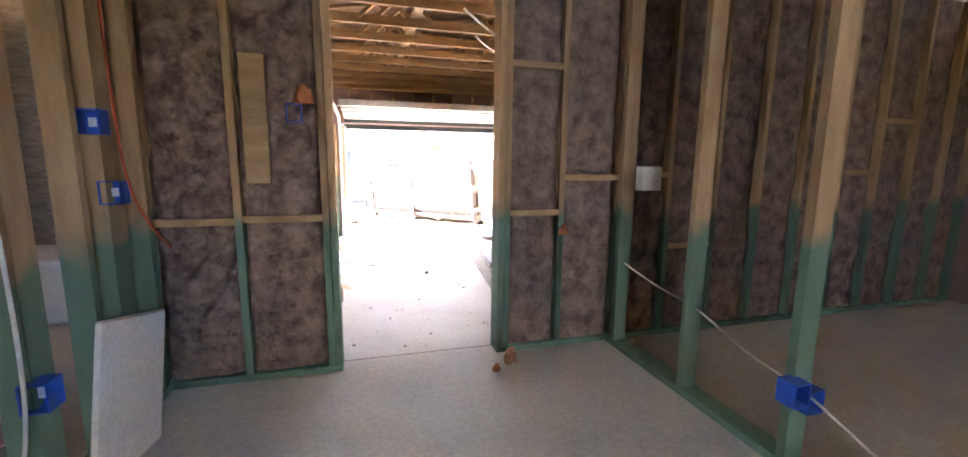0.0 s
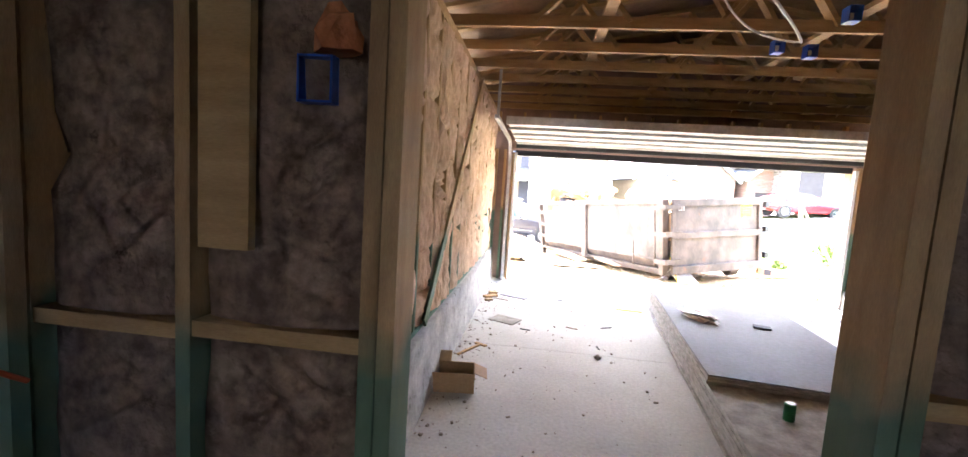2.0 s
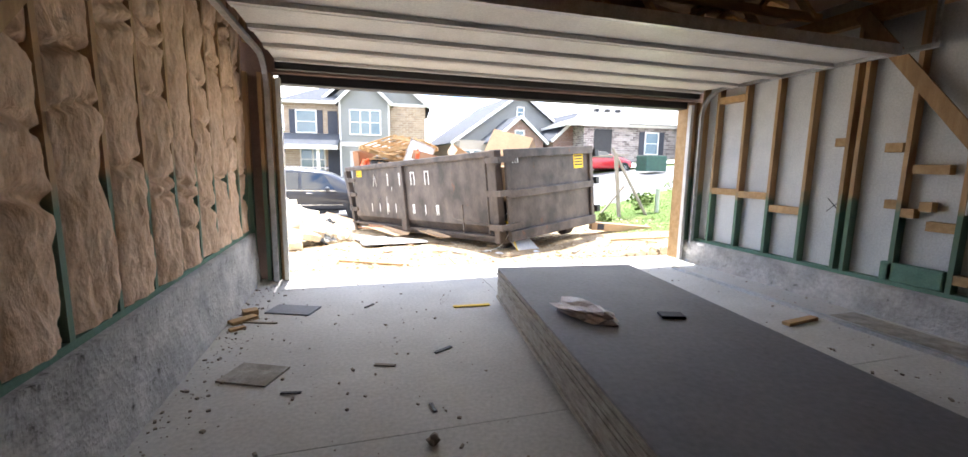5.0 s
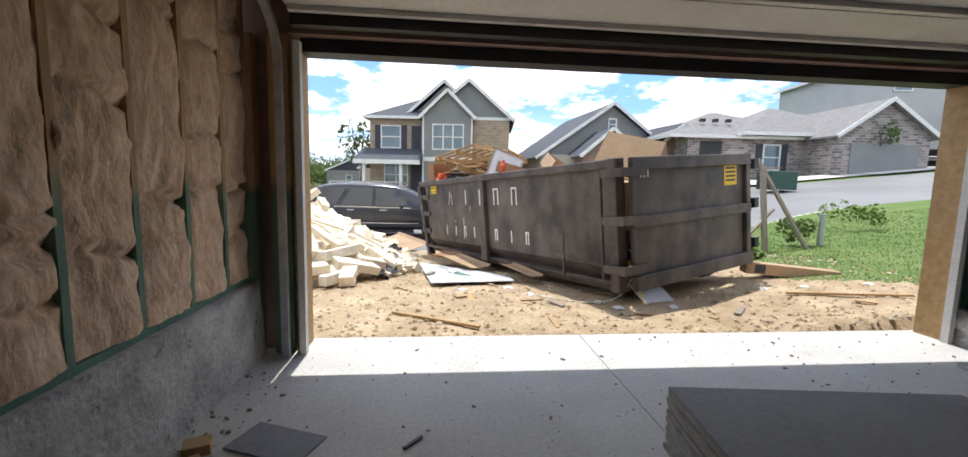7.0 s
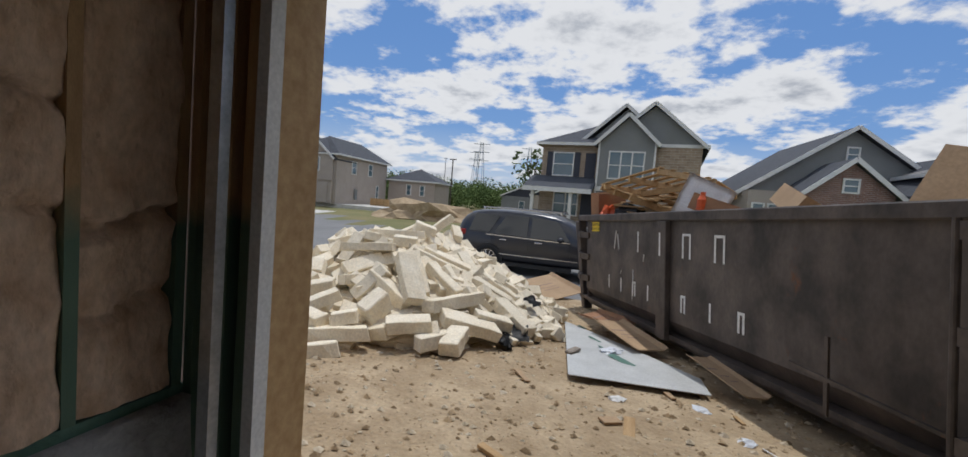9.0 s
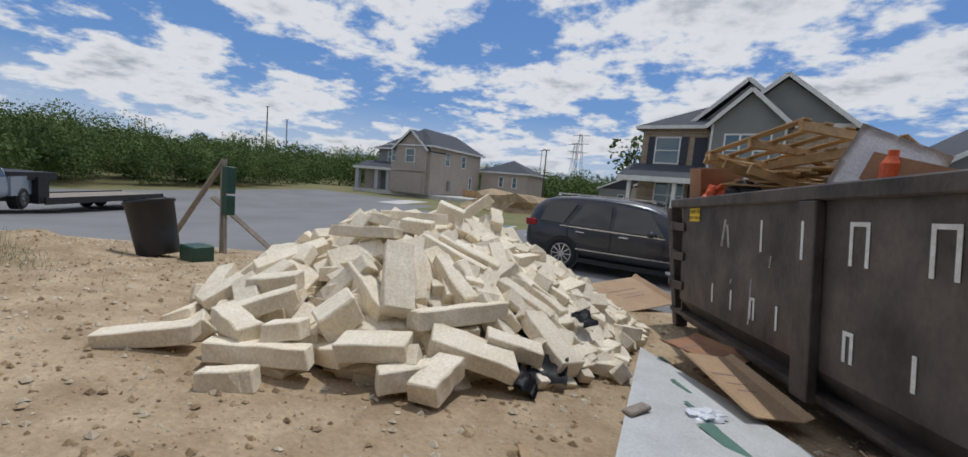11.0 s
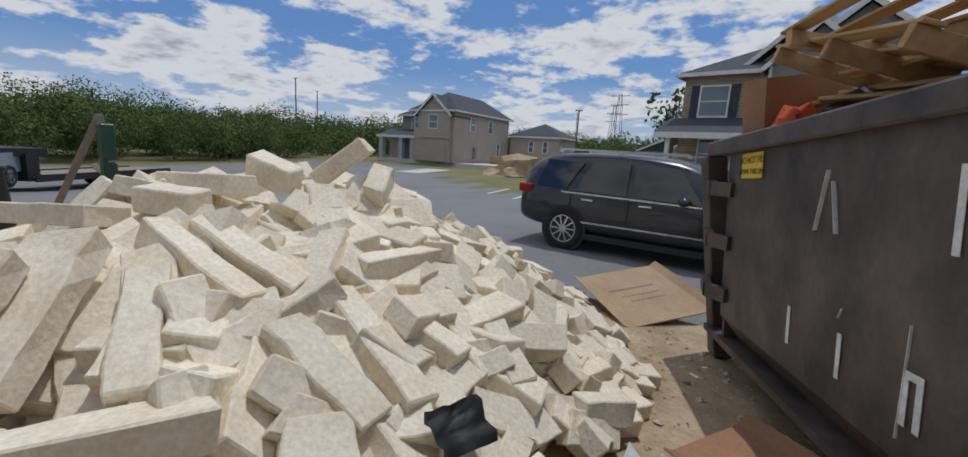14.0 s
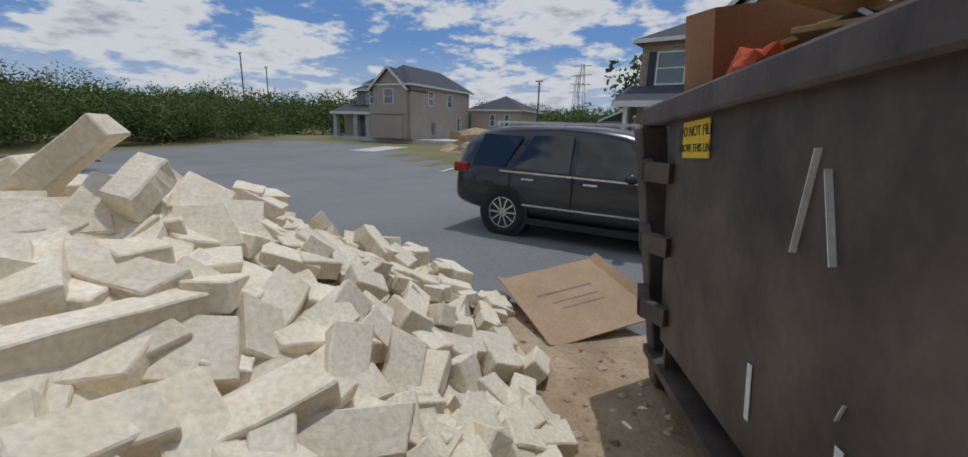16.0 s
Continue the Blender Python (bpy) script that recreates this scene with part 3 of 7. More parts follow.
# framing overhead
bm = B()
for k in range(11):
    y = -0.35 + 0.61 * k
    span(bm, (-0.2, y, CEIL), (6.2, y + 0.04, CEIL + 0.09))
    for i in range(9):
        x = -0.1 + 0.76 * i
        h = 0.45 + 0.42 * (1 - abs(x - 3) / 3.2)
        bar(bm, (x, y + 0.02, CEIL + 0.05), (x + (0.38 if i % 2 else -0.38) * 1.4, y + 0.02, CEIL + h), 0.038, 0.085, (0, 1, 0))
    bar(bm, (-0.3, y + 0.02, CEIL + 0.38), (3.0, y + 0.02, CEIL + 0.98), 0.04, 0.09, (0, 1, 0))
    bar(bm, (6.3, y + 0.02, CEIL + 0.38), (3.0, y + 0.02, CEIL + 0.98), 0.04, 0.09, (0, 1, 0))
for x in (1.2, 3.0, 4.8):
    span(bm, (x, -0.5, CEIL + 0.092), (x + 0.09, 6.1, CEIL + 0.13))
structure("ceiling_garage_trusses", bm, M["timber"], "raw timber roof trusses over the garage", "ceiling")
bm = B()
for a, b in (((-0.4, 0.43), (3.02, 1.06)), ((3.02, 1.06), (6.4, 0.43))):
    extrude_poly(bm, [(a[0], -0.7, CEIL + a[1]), (b[0], -0.7, CEIL + b[1]), (b[0], -0.7, CEIL + b[1] + 0.02), (a[0], -0.7, CEIL + a[1] + 0.02)], (0, 7.25, 0))
structure("roof_garage", bm, M["deck"], "brown roof sheathing over the trusses", "roof")
bm = B()
for y0 in (-0.565, 6.22):
    extrude_poly(bm, [(-0.4, y0, CEIL), (6.4, y0, CEIL), (6.4, y0, CEIL + 0.43), (3.02, y0, CEIL + 1.055), (-0.4, y0, CEIL + 0.43)], (0, 0.03, 0))
for xa in (-0.36, 6.30):
    span(bm, (xa, -0.56, CEIL - 0.12), (xa + 0.03, 6.2, CEIL + 0.44))
structure("wall_gable", bm, M["header"], "brown gable sheathing over the garage", "wall")
bm = B()
span(bm, (-6.2, -6.6, CEIL + 0.28), (6.2, -0.57, CEIL + 0.31))
span(bm, (-6.2, -0.57, CEIL + 0.28), (-0.42, 1.8, CEIL + 0.31))
structure("ceiling_house_deck", bm, M["deck"], "brown upper floor sheathing over the joists", "ceiling")
bm = B()
for k in range(20):
    y = -6.4 + 0.41 * k
    if y < -0.62:
        span(bm, (-6.1, y, CEIL), (6.1, y + 0.045, CEIL + 0.278))
    else:
        span(bm, (-6.1, y, CEIL), (-0.42, y + 0.045, CEIL + 0.278))
structure("ceiling_house_joists", bm, M["timber"], "raw timber floor joists over the house", "ceiling")

# ---- outdoors: one ground sheet to the horizon ----


def on_road(x, y):
    """Signed distance to the street's edge, positive inside: it runs along x, widening to a bulb at the west."""
    south = max(3.5, 14.0 - 0.57 * max(0.0, -4 - x))
    north = min(40.0, 22.5 + 0.75 * max(0.0, -4 - x))
    south += 2.6 * smoothstep(7, 16, x)
    north += 1.5 * smoothstep(7, 16, x)
    west = x + 40.0
    return min(y - south, north - y, west)


def lawn(x, y):
    return x > 6.6 + 0.5 * math.sin(y * 1.3) + 0.9 * smoothstep(8.5, 7.2, y) and y > 7.2


def axis_steps(fine0, fine1, step, far):
    a = list(np.arange(fine0, fine1, step))
    v, s = fine1, step
    while v < far:
        a.append(v)
        s *= 1.22
        v += s
    v, s = fine0 - step, step
    while v > -far:
        a.append(v)
        s *= 1.22
        v -= s
    return sorted(a)


def height(x, y):
    z = ground_z(x, y)
    d = on_road(x, y)
    if d > -0.5:
        z -= 0.12 * smoothstep(-0.10, 0.02, d)
    near = smoothstep(14, 11, y) * smoothstep(6.5, 7.0, y)
    if near and d < -0.3:
        z += near * (0.03 * noise.noise((x * 1.1, y * 1.1, 0.3)) + 0.018 * noise.noise((x * 4, y * 4, 1.7)) + 0.008 * noise.noise((x * 11, y * 11, 4.0)))
        z += 0.28 * math.exp(-(((x + 7.6) / 1.8) ** 2 + ((y - 8.8) / 0.7) ** 2)) * (1 + 0.5 * noise.noise((x * 3, y * 3, 9)))
        z += 0.10 * math.exp(-(((x - 7.0) / 0.9) ** 2 + ((y - 9.2) / 0.9) ** 2))
    # the far valley and the ridge beyond the street
    r = math.hypot(x, y)
    if r > 160:
        z += 0.012 * (r - 160) * (1 if x < -30 else 0.3)
    return z


xs = axis_steps(-12, 12, 0.12, 1500)
ys = [v for v in axis_steps(6.40, 18, 0.12, 1500)]
ground_mats = ["earth", "asphalt", "grass", "scrub", "kerb"]
bm = B()
rows = []
for y in ys:
    rows.append([bm.verts.new((x, y, -0.14 if (y < 6.45 and y > 6.3 and -1 < x < 6.5) else height(x, max(y, 6.3)))) for x in xs])
inside = lambda x, y: -6.2 < x < 6.2 and y < 6.38
for j in range(len(ys) - 1):
    for i in range(len(xs) - 1):
        cx, cy = (xs[i] + xs[i + 1]) / 2, (ys[j] + ys[j + 1]) / 2
        if inside(cx, cy):
            continue
        f = bm.faces.new((rows[j][i], rows[j][i + 1], rows[j + 1][i + 1], rows[j + 1][i]))
        f.smooth = True
        d = on_road(cx, cy)
        if d > 0:
            f.material_index = 1
        elif d > -0.16 and cy > 9:
            f.material_index = 4
        elif lawn(cx, cy):
            f.material_index = 2
        elif cx > 8 and cy > 20:
            f.material_index = 2
        elif cy > 24 or cx < -14 or cy < 0 or cx > 12:
            f.material_index = 3
ground = structure("ground", bm, M["earth"], "bare tan earth lot running to a grey street, lawn and scrub", "ground")
for k in ground_mats[1:]:
    ground.data.materials.append(M[k])

# ---- garage contents ----


def garage_door():
    d = thing("garage_door", "raised sectional steel garage door on overhead tracks", "garage door")
    z, y0, y1, n = 2.44, 3.62, 5.92, 4
    step = (y1 - y0) / n
    for k in range(n):
        bm = B()
        a, b = y0 + k * step + 0.006, y0 + (k + 1) * step - 0.006
        span(bm, (0.36, a, z), (5.83, b, z + 0.03))
        part("panel", bm, M["gdoor"], d)
        bm = B()
        for yy in (a + 0.002, b - 0.05):
            span(bm, (0.37, yy, z - 0.035), (5.82, yy + 0.048, z - 0.001))
        part("panel_rail", bm, M["gdoor"], d)
    bm = B()
    span(bm, (0.36, y0 - 0.05, z - 0.05), (5.83, y0 - 0.002, z + 0.045))
    part("stiffener", bm, M["galv"], d, "grey steel stiffener strut")
    bm = B()
    span(bm, (0.36, 5.94, z - 0.10), (5.83, 6.02, z + 0.01))
    part("bottom_seal", bm, M["black"], d, "black rubber bottom seal")
    for x in (0.24, 5.90):
        bm = B()
        span(bm, (x, 3.35, z - 0.02), (x + 0.05, 5.62, z + 0.02))
        pts = [Vector((x + 0.025, 5.62 + 0.36 * math.sin(a), z - 0.36 + 0.36 * math.cos(a))) for a in [math.pi / 2 * i / 8 for i in range(9)]]
        for p, q in zip(pts, pts[1:]):
            bar(bm, p, q, 0.04, 0.05, (1, 0, 0))
        span(bm, (x, 5.96, 0.02), (x + 0.05, 6.0, z - 0.36))
        part("track", bm, M["galv"], d, "galvanised steel track")
    bm = B()
    rod(bm, (0.2, 6.0, 2.66), (5.95, 6.0, 2.66), 0.016)
    part("torsion_shaft", bm, M["galv"], d)
    for x, y in ((5.94, 3.40), (0.26, 3.40)):
        bm = B()
        span(bm, (x, y, z + 0.02), (x + 0.03, y + 0.03, CEIL))
        part("hanger", bm, M["galv"], d)
    return d


garage_door()


def drywall_stack():
    d = thing("drywall_stack", "stack of grey drywall sheets on the concrete floor", "drywall", at=pose(2.14, 1.68, 0, 0, 0, -6.4))
    r = random.Random(2)
    z = 0.0
    for k in range(4):
        bm = B()
        span(bm, (0.05, 0.1 + k * 0.9, 0), (1.3, 0.19 + k * 0.9, 0.04))
        part("spacer", bm, M["timber"], d)
    z = 0.04
    k = 0
    while z < 0.345:
        low = z < 0.275
        dx, dy = r.uniform(-0.012, 0.012), r.uniform(-0.015, 0.015)
        y0 = (-0.95 if low else 0.0) + dy
        y1 = 3.05 + dy
        bm = B()
        span(bm, (dx, y0, z), (1.40 + dx, y1, z + 0.0245))
        ob = part("sheet", bm, M["drywall_edge"], d)
        z += 0.026
        k += 1
    bm = B()
    span(bm, (0.002, 0.0, z), (1.40, 3.05, z + 0.013))
    part("top_sheet", bm, M["drywall"], d, "dark grey face paper")
    bm = B()
    span(bm, (0.003, -0.95, 0.283), (1.40, -0.018, 0.289))
    part("cover_sheet", bm, M["osb"], d, "brown board face of the lower sheets")
    return z + 0.013


STACK_Z = drywall_stack()


def crumpled(name, label, cat, c, size, material, seed, flat=0.5, sub=3):
    bm = B()
    bmesh.ops.create_icosphere(bm, subdivisions=sub, radius=1)
    for v in bm.verts:
        n = noise.noise(v.co * 1.6 + Vector((seed, 0, 0))) * 0.5 + noise.noise(v.co * 4 + Vector((seed, 3, 0))) * 0.3
        v.co *= 1 + n
        v.co = Vector((v.co.x * size[0], v.co.y * size[1], max(-flat, v.co.z) * size[2]))
    lowest = min(v.co.z for v in bm.verts)
    for v in bm.verts:
        v.co.z -= lowest
    ob = part(name, bm, material)
    ob.matrix_basis = c
    return tagged(ob, label, cat)


M["clear"] = mat("milky_plastic_film", (0.72, 0.62, 0.62), (0.6, 0.5, 0.5), 0.25, 8, bump=0.3, spec=0.6)
M["film"] = mat("white_plastic_film", (0.78, 0.80, 0.83), (0.66, 0.69, 0.74), 0.3, 5, bump=0.3, spec=0.6)
crumpled("plastic_bag", "crumpled pinkish plastic bag on the drywall stack", "bag", pose(2.62, 3.25, STACK_Z, 0, 0, 30), (0.12, 0.22, 0.06), M["clear"], 3)
bm = B()
span(bm, (-0.05, -0.08, 0), (0.05, 0.08, 0.02))
ob = part("box_lid", bevel(bm, 0.004), M["shutter"])
ob.matrix_basis = pose(3.2, 3.1, STACK_Z, 0, 0, 70)
tagged(ob, "small dark navy box on the drywall stack", "box")
can = thing("drink_can", "green drink can on the lower drywall sheets", "can", at=pose(2.47, 1.24, 0.289))
M["can_green"] = mat("green_can_paint", (0.02, 0.16, 0.05), (0.015, 0.11, 0.04), 0.3, 20, bump=0.0, metal=0.5)
bm = B()
rod(bm, (0, 0, 0.004), (0, 0, 0.112), 0.033, seg=20)
rod(bm, (0, 0, 0.112), (0, 0, 0.120), 0.033, 0.027, seg=20)
part("can_body", bm, M["can_green"], can)
bm = B()
rod(bm, (0, 0, 0.1202), (0, 0, 0.1225), 0.026, seg=20)
part("can_top", bm, M["galv"], can)

ob = thing("cardboard_box", "open brown cardboard box on the garage floor", "box", at=pose(0.19, 1.76, 0, 0, 0, 8))
for nm, lo, hi in (("side", (-0.2, -0.12, 0), (0.2, -0.113, 0.16)), ("side", (-0.2, 0.113, 0), (0.2, 0.12, 0.16)), ("end", (-0.2, -0.113, 0), (-0.193, 0.113, 0.16)), ("end", (0.193, -0.113, 0), (0.2, 0.113, 0.16)), ("bottom", (-0.193, -0.113, 0), (0.193, 0.113, 0.006))):
    bm = B()
    span(bm, lo, hi)
    part(nm, bm, M["card"], ob)
bm = B()
bar(bm, (-0.1, 0.118, 0.16), (-0.1, 0.2, 0.22), 0.2, 0.005)
part("flap", bm, M["card"], ob)
bm = B()
bar(bm, (0.2, 0.0, 0.16), (0.3, 0.0, 0.12), 0.2, 0.005)
part("flap", bm, M["card"], ob)

SCRAPS = [(0.22, 2.57, 0.36, 0.03, 0.015, 62, "timber"), (0.32, 2.74, 0.14, 0.04, 0.015, 150, "timber"), (0.5, 3.67, 0.34, 0.26, 0.012, -25, "drywall_edge"), (0.32, 4.67, 0.34, 0.03, 0.01, -18, "timber_grey"), (0.2, 4.54, 0.12, 0.05, 0.02, 30, "timber"), (0.2, 4.74, 0.22, 0.09, 0.03, 220, "timber"), (0.22, 4.9, 0.12, 0.1, 0.05, 20, "timber"), (0.57, 4.94, 0.42, 0.24, 0.012, -22, "drywall"), (2.21, 4.68, 0.36, 0.05, 0.012, -3, "yellow"), (0.76, 3.37, 0.12, 0.02, 0.01, -10, "black"), (1.25, 4.9, 0.13, 0.02, 0.012, 50, "black"), (1.75, 3.75, 0.16, 0.03, 0.01, 30, "black"), (1.32, 3.6, 0.15, 0.03, 0.01, -20, "timber_grey"), (5.0, 3.55, 0.42, 0.07, 0.03, 8, "timber"), (5.2, 2.3, 0.12, 0.06, 0.05, 0, "timber"), (1.55, 3.0, 0.09, 0.02, 0.01, 100, "black")]
for x, y, l, w, h, a, mt in SCRAPS:
    bm = B()
    span(bm, (-l / 2, -w / 2, 0), (l / 2, w / 2, h))
    ob = part("scrap_piece", bevel(bm, 0.002), M[mt])
    ob.matrix_basis = pose(x, y, 0.001, 0, 0, a)
    tagged(ob, "loose scrap of building material on the concrete floor", "scrap", "scraps on the garage floor")
crumpled("mud_clod", "dark clod of dirt on the floor joint", "clod", pose(1.5, 2.70, 0), (0.03, 0.03, 0.03), M["timber_grey"], 8, sub=2)

# dust and crumbs over the slab
r = random.Random(12)
bm = B()
for _ in range(900):
    x = r.uniform(0.05, 5.8)
    y = r.uniform(-0.3, 6.35)
    if 2.0 < x < 4.0 and y < 4.75:
        continue
    near = r.random()
    s = 0.004 + 0.012 * near ** 4
    box(bm, (x, y, s * 0.4), (s * r.uniform(0.8, 2.5), s, s * 0.8), Matrix.Rotation(r.uniform(0, 6), 3, "Z"))
for _ in range(330):
    y = r.uniform(1.0, 6.0)
    s = 0.004 + 0.014 * r.random() ** 3
    box(bm, (0.1 + abs(r.gauss(0, 0.16)), y, s * 0.4), (s * 1.4, s, s * 0.8), Matrix.Rotation(r.uniform(0, 6), 3, "Z"))
tagged(part("floor_crumbs", bm, M["timber_grey"]), "crumbs and dust scattered on the concrete floor", "debris", "", "stuff")

# ---- dumpster ----
D_L, D_W, D_H = 6.11, 2.60, 1.516
du = Vector((-0.4125, 0.9089, -0.0610)).normalized()
dw = Vector((0.9086, 0.4123, 0.0660))
dw = (dw - du * dw.dot(du)).normalized()
dz = dw.cross(du)
DM = Matrix.Translation((3.495, 7.537, 0.112)) @ Matrix((dw, du, dz)).transposed().to_4x4()


def dumpster():
    d = thing("dumpster", "dark brown open-top steel dumpster standing on the dirt lot", "dumpster", at=DM)
    S = M["steel"]
    L, W, H = D_L, D_W, D_H

    def p(nm, boxes, lab="", m=S, bev=0.0):
        bm = B()
        for lo, hi in boxes:
            span(bm, lo, hi)
        if bev:
            bevel(bm, bev)
        return part(nm, bm, m, d, lab)

    p("floor", [((0.05, 0.1, 0.0), (W - 0.05, L, 0.05))])
    for nm, x0, x1, tilt in (("side_panel", 0.06, 0.085, 1), ("side_panel", W - 0.085, W - 0.06, -1)):
        bm = B()
        xs_ = (x0, x1)
        pts = [(xs_[0], 0.1, H - 0.05), (xs_[0], 0.1, 0.22), (xs_[0] + 0.16 * tilt, 0.1, 0.0), (xs_[1] + 0.16 * tilt, 0.1, 0.0), (xs_[1], 0.1, 0.24), (xs_[1], 0.1, H - 0.05)]
        extrude_poly(bm, pts, (0, L - 0.42, 0))
        part(nm, bm, S, d)
    p("top_rail", [((0.0, 0.06, H - 0.11), (0.12, L, H))], bev=0.012)
    p("top_rail", [((W - 0.12, 0.06, H - 0.11), (W, L, H))], bev=0.012)
    p("top_rail", [((0.12, L - 0.12, H - 0.11), (W - 0.12, L, H))], bev=0.012)
    p("end_panel", [((0.08, L - 0.35, 0.0), (W - 0.08, L - 0.32, H - 0.1))])
    for y in (3.20,):
        p("side_rib", [((-0.015, y - 0.10, -0.02), (0.058, y + 0.10, H - 0.112))], bev=0.008)
        p("side_rib", [((W - 0.058, y - 0.10, -0.02), (W + 0.015, y + 0.10, H - 0.112))], bev=0.008)
    for x0 in (-0.03, W - 0.12):
        p("corner_post", [((x0, 0.03, -0.06), (x0 + 0.15, 0.17, H + 0.005))], bev=0.01)
        bm = B()
        lean = 0.14 if x0 < 1 else -0.14
        extrude_poly(bm, [(x0 + lean, L - 0.10, -0.21), (x0 + 0.15 + lean, L - 0.10, -0.21), (x0 + 0.15, L - 0.10, H - 0.112), (x0, L - 0.10, H - 0.112)], (0, 0.16, 0))
        part("end_post", bevel(bm, 0.01), S, d)
    p("bottom_rail", [((0.18, 0.17, -0.10), (0.30, L - 0.1, -0.001))])
    p("bottom_rail", [((W - 0.30, 0.17, -0.10), (W - 0.18, L - 0.1, -0.001))])
    for z in (0.42, 0.80, 1.18):
        bm = B()
        bar(bm, (0.02, L - 0.06, z), (-0.035, L - 0.30, z - 0.02), 0.06, 0.10, (0, 0, 1))
        bar(bm, (-0.035, L - 0.30, z - 0.02), (0.05, L - 0.44, z - 0.03), 0.05, 0.10, (0, 0, 1))
        part("hook_plate", bm, S, d)
    # end gate towards the house
    g = p("gate", [((0.14, -0.035, 0.0), (W - 0.14, -0.005, H - 0.04))])
    for nm, lo, hi in (("gate_rib", (0.10, -0.10, H - 0.15), (W - 0.10, -0.036, H)), ("gate_rib", (0.10, -0.10, 0.70), (W - 0.10, -0.036, 0.83)), ("gate_rib", (0.10, -0.12, -0.03), (W - 0.10, -0.036, 0.14)), ("gate_post", (0.10, -0.09, 0.142), (0.20, -0.036, 0.698)), ("gate_post", (0.10, -0.09, 0.832), (0.20, -0.036, H - 0.152)), ("gate_post", (W - 0.20, -0.09, 0.142), (W - 0.10, -0.036, 0.698)), ("gate_post", (W - 0.20, -0.09, 0.832), (W - 0.10, -0.036, H - 0.152))):
        bm = B()
        span(bm, lo, hi)
        part(nm, bevel(bm, 0.008), S, g)
    for z in (0.18, 0.75, 1.30):
        bm = B()
        span(bm, (-0.10, -0.08, z), (0.30, -0.122 + 0.0, z + 0.10))
        span(bm, (-0.10, -0.08, z + 0.002), (-0.032, 0.20, z + 0.098))
        part("latch_strap", bm, S, g)
        bm = B()
        span(bm, (W - 0.02, -0.10, z), (W + 0.08, 0.0, z + 0.14))
        part("hinge", bm, M["black"], g)
    bm = B()
    rod(bm, (-0.06, 0.24, 0.1), (-0.06, 0.24, H - 0.1), 0.02)
    bar(bm, (-0.06, 0.24, 0.25), (-0.08, 1.25, 0.33), 0.025, 0.025)
    bar(bm, (-0.07, 0.95, 0.05), (-0.07, 0.95, 0.60), 0.02, 0.03)
    part("latch_rod", bm, S, d)
    for x in (0.45, W - 0.45):
        bm = B()
        rod(bm, (x - 0.12, 0.42, -0.11), (x + 0.12, 0.42, -0.11), 0.14, seg=18)
        part("ground_roller", bevel(bm, 0.015), S, d)
        bm = B()
        span(bm, (x - 0.15, 0.3, -0.14), (x - 0.125, 0.55, -0.002))
        span(bm, (x + 0.125, 0.3, -0.14), (x + 0.15, 0.55, -0.002))
        part("roller_bracket", bm, S, d)

    # painted marks on the long side: plain bars for the owner's name and number
    def mark(y, z, w, h, shape, x=0.057):
        bm = B()
        t, e = 0.028, 0.003
        if shape == "frame":
            for lo, hi in (((y - w / 2, z), (y - w / 2 + t, z + h)), ((y + w / 2 - t, z), (y + w / 2, z + h)), ((y - w / 2 + t, z + h - t), (y + w / 2 - t, z + h))):
                span(bm, (x - e, lo[0], lo[1]), (x, hi[0], hi[1]))
        elif shape == "peak":
            bar(bm, (x - e / 2, y + w / 2, z), (x - e / 2, y + 0.012, z + h), t, e)
            bar(bm, (x - e / 2, y - w / 2, z), (x - e / 2, y - 0.03, z + h * 0.82), t, e)
        else:
            span(bm, (x - e, y - t / 2, z), (x, y + t / 2, z + h))
        part("painted_bar", bm, M["paint_white"], d, "white sprayed bar")

    for y, shp, xx in ((4.56, "peak", 0.057), (3.90, "bar", 0.057), (3.22, "bar", -0.017), (2.79, "frame", 0.057), (2.24, "frame", 0.057)):
        mark(y, 0.98, 0.16, 0.28, shp, xx)
    for y in (4.82, 4.40, 4.0, 3.62, 2.84, 2.37, 1.93):
        mark(y, 0.36, 0.09, 0.20, "frame" if y in (4.0, 2.84, 1.93) else "bar", 0.057)
    for y, z, ln in ((4.05, 0.30, 0.42), (3.75, 0.86, 0.10), (4.42, 0.62, 0.05)):
        bm = B()
        bar(bm, (0.0555, y, z), (0.0555, y - 0.02, z + ln), 0.010, 0.003)
        part("paint_drip", bm, M["paint_white"], d, "thin white paint drip")
    # yellow notice near the far end, lettered
    st = p("warning_sticker", [((0.050, 5.24, 1.23), (0.056, 5.54, 1.39))], "yellow warning sticker with black words", M["yellow"])
    for k, words in enumerate(("DO NOT FILL", "ABOVE THIS LINE")):
        cu = bpy.data.curves.new("words", "FONT")
        cu.body = words
        cu.size = 0.062 if k == 0 else 0.05
        cu.align_x = "CENTER"
        cu.extrude = 0.0008
        tmp = new("words_tmp", cu)
        me = bpy.data.meshes.new_from_object(tmp.evaluated_get(bpy.context.evaluated_depsgraph_get()))
        bpy.data.objects.remove(tmp)
        me.materials.append(M["black"])
        ob = new("lettering", me)
        ob.parent = st
        ob.matrix_basis = Matrix.Translation((0.0485, 5.39, 1.325 - 0.068 * k)) @ Matrix(((0, 0, -1), (-1, 0, 0), (0, 1, 0))).to_4x4()
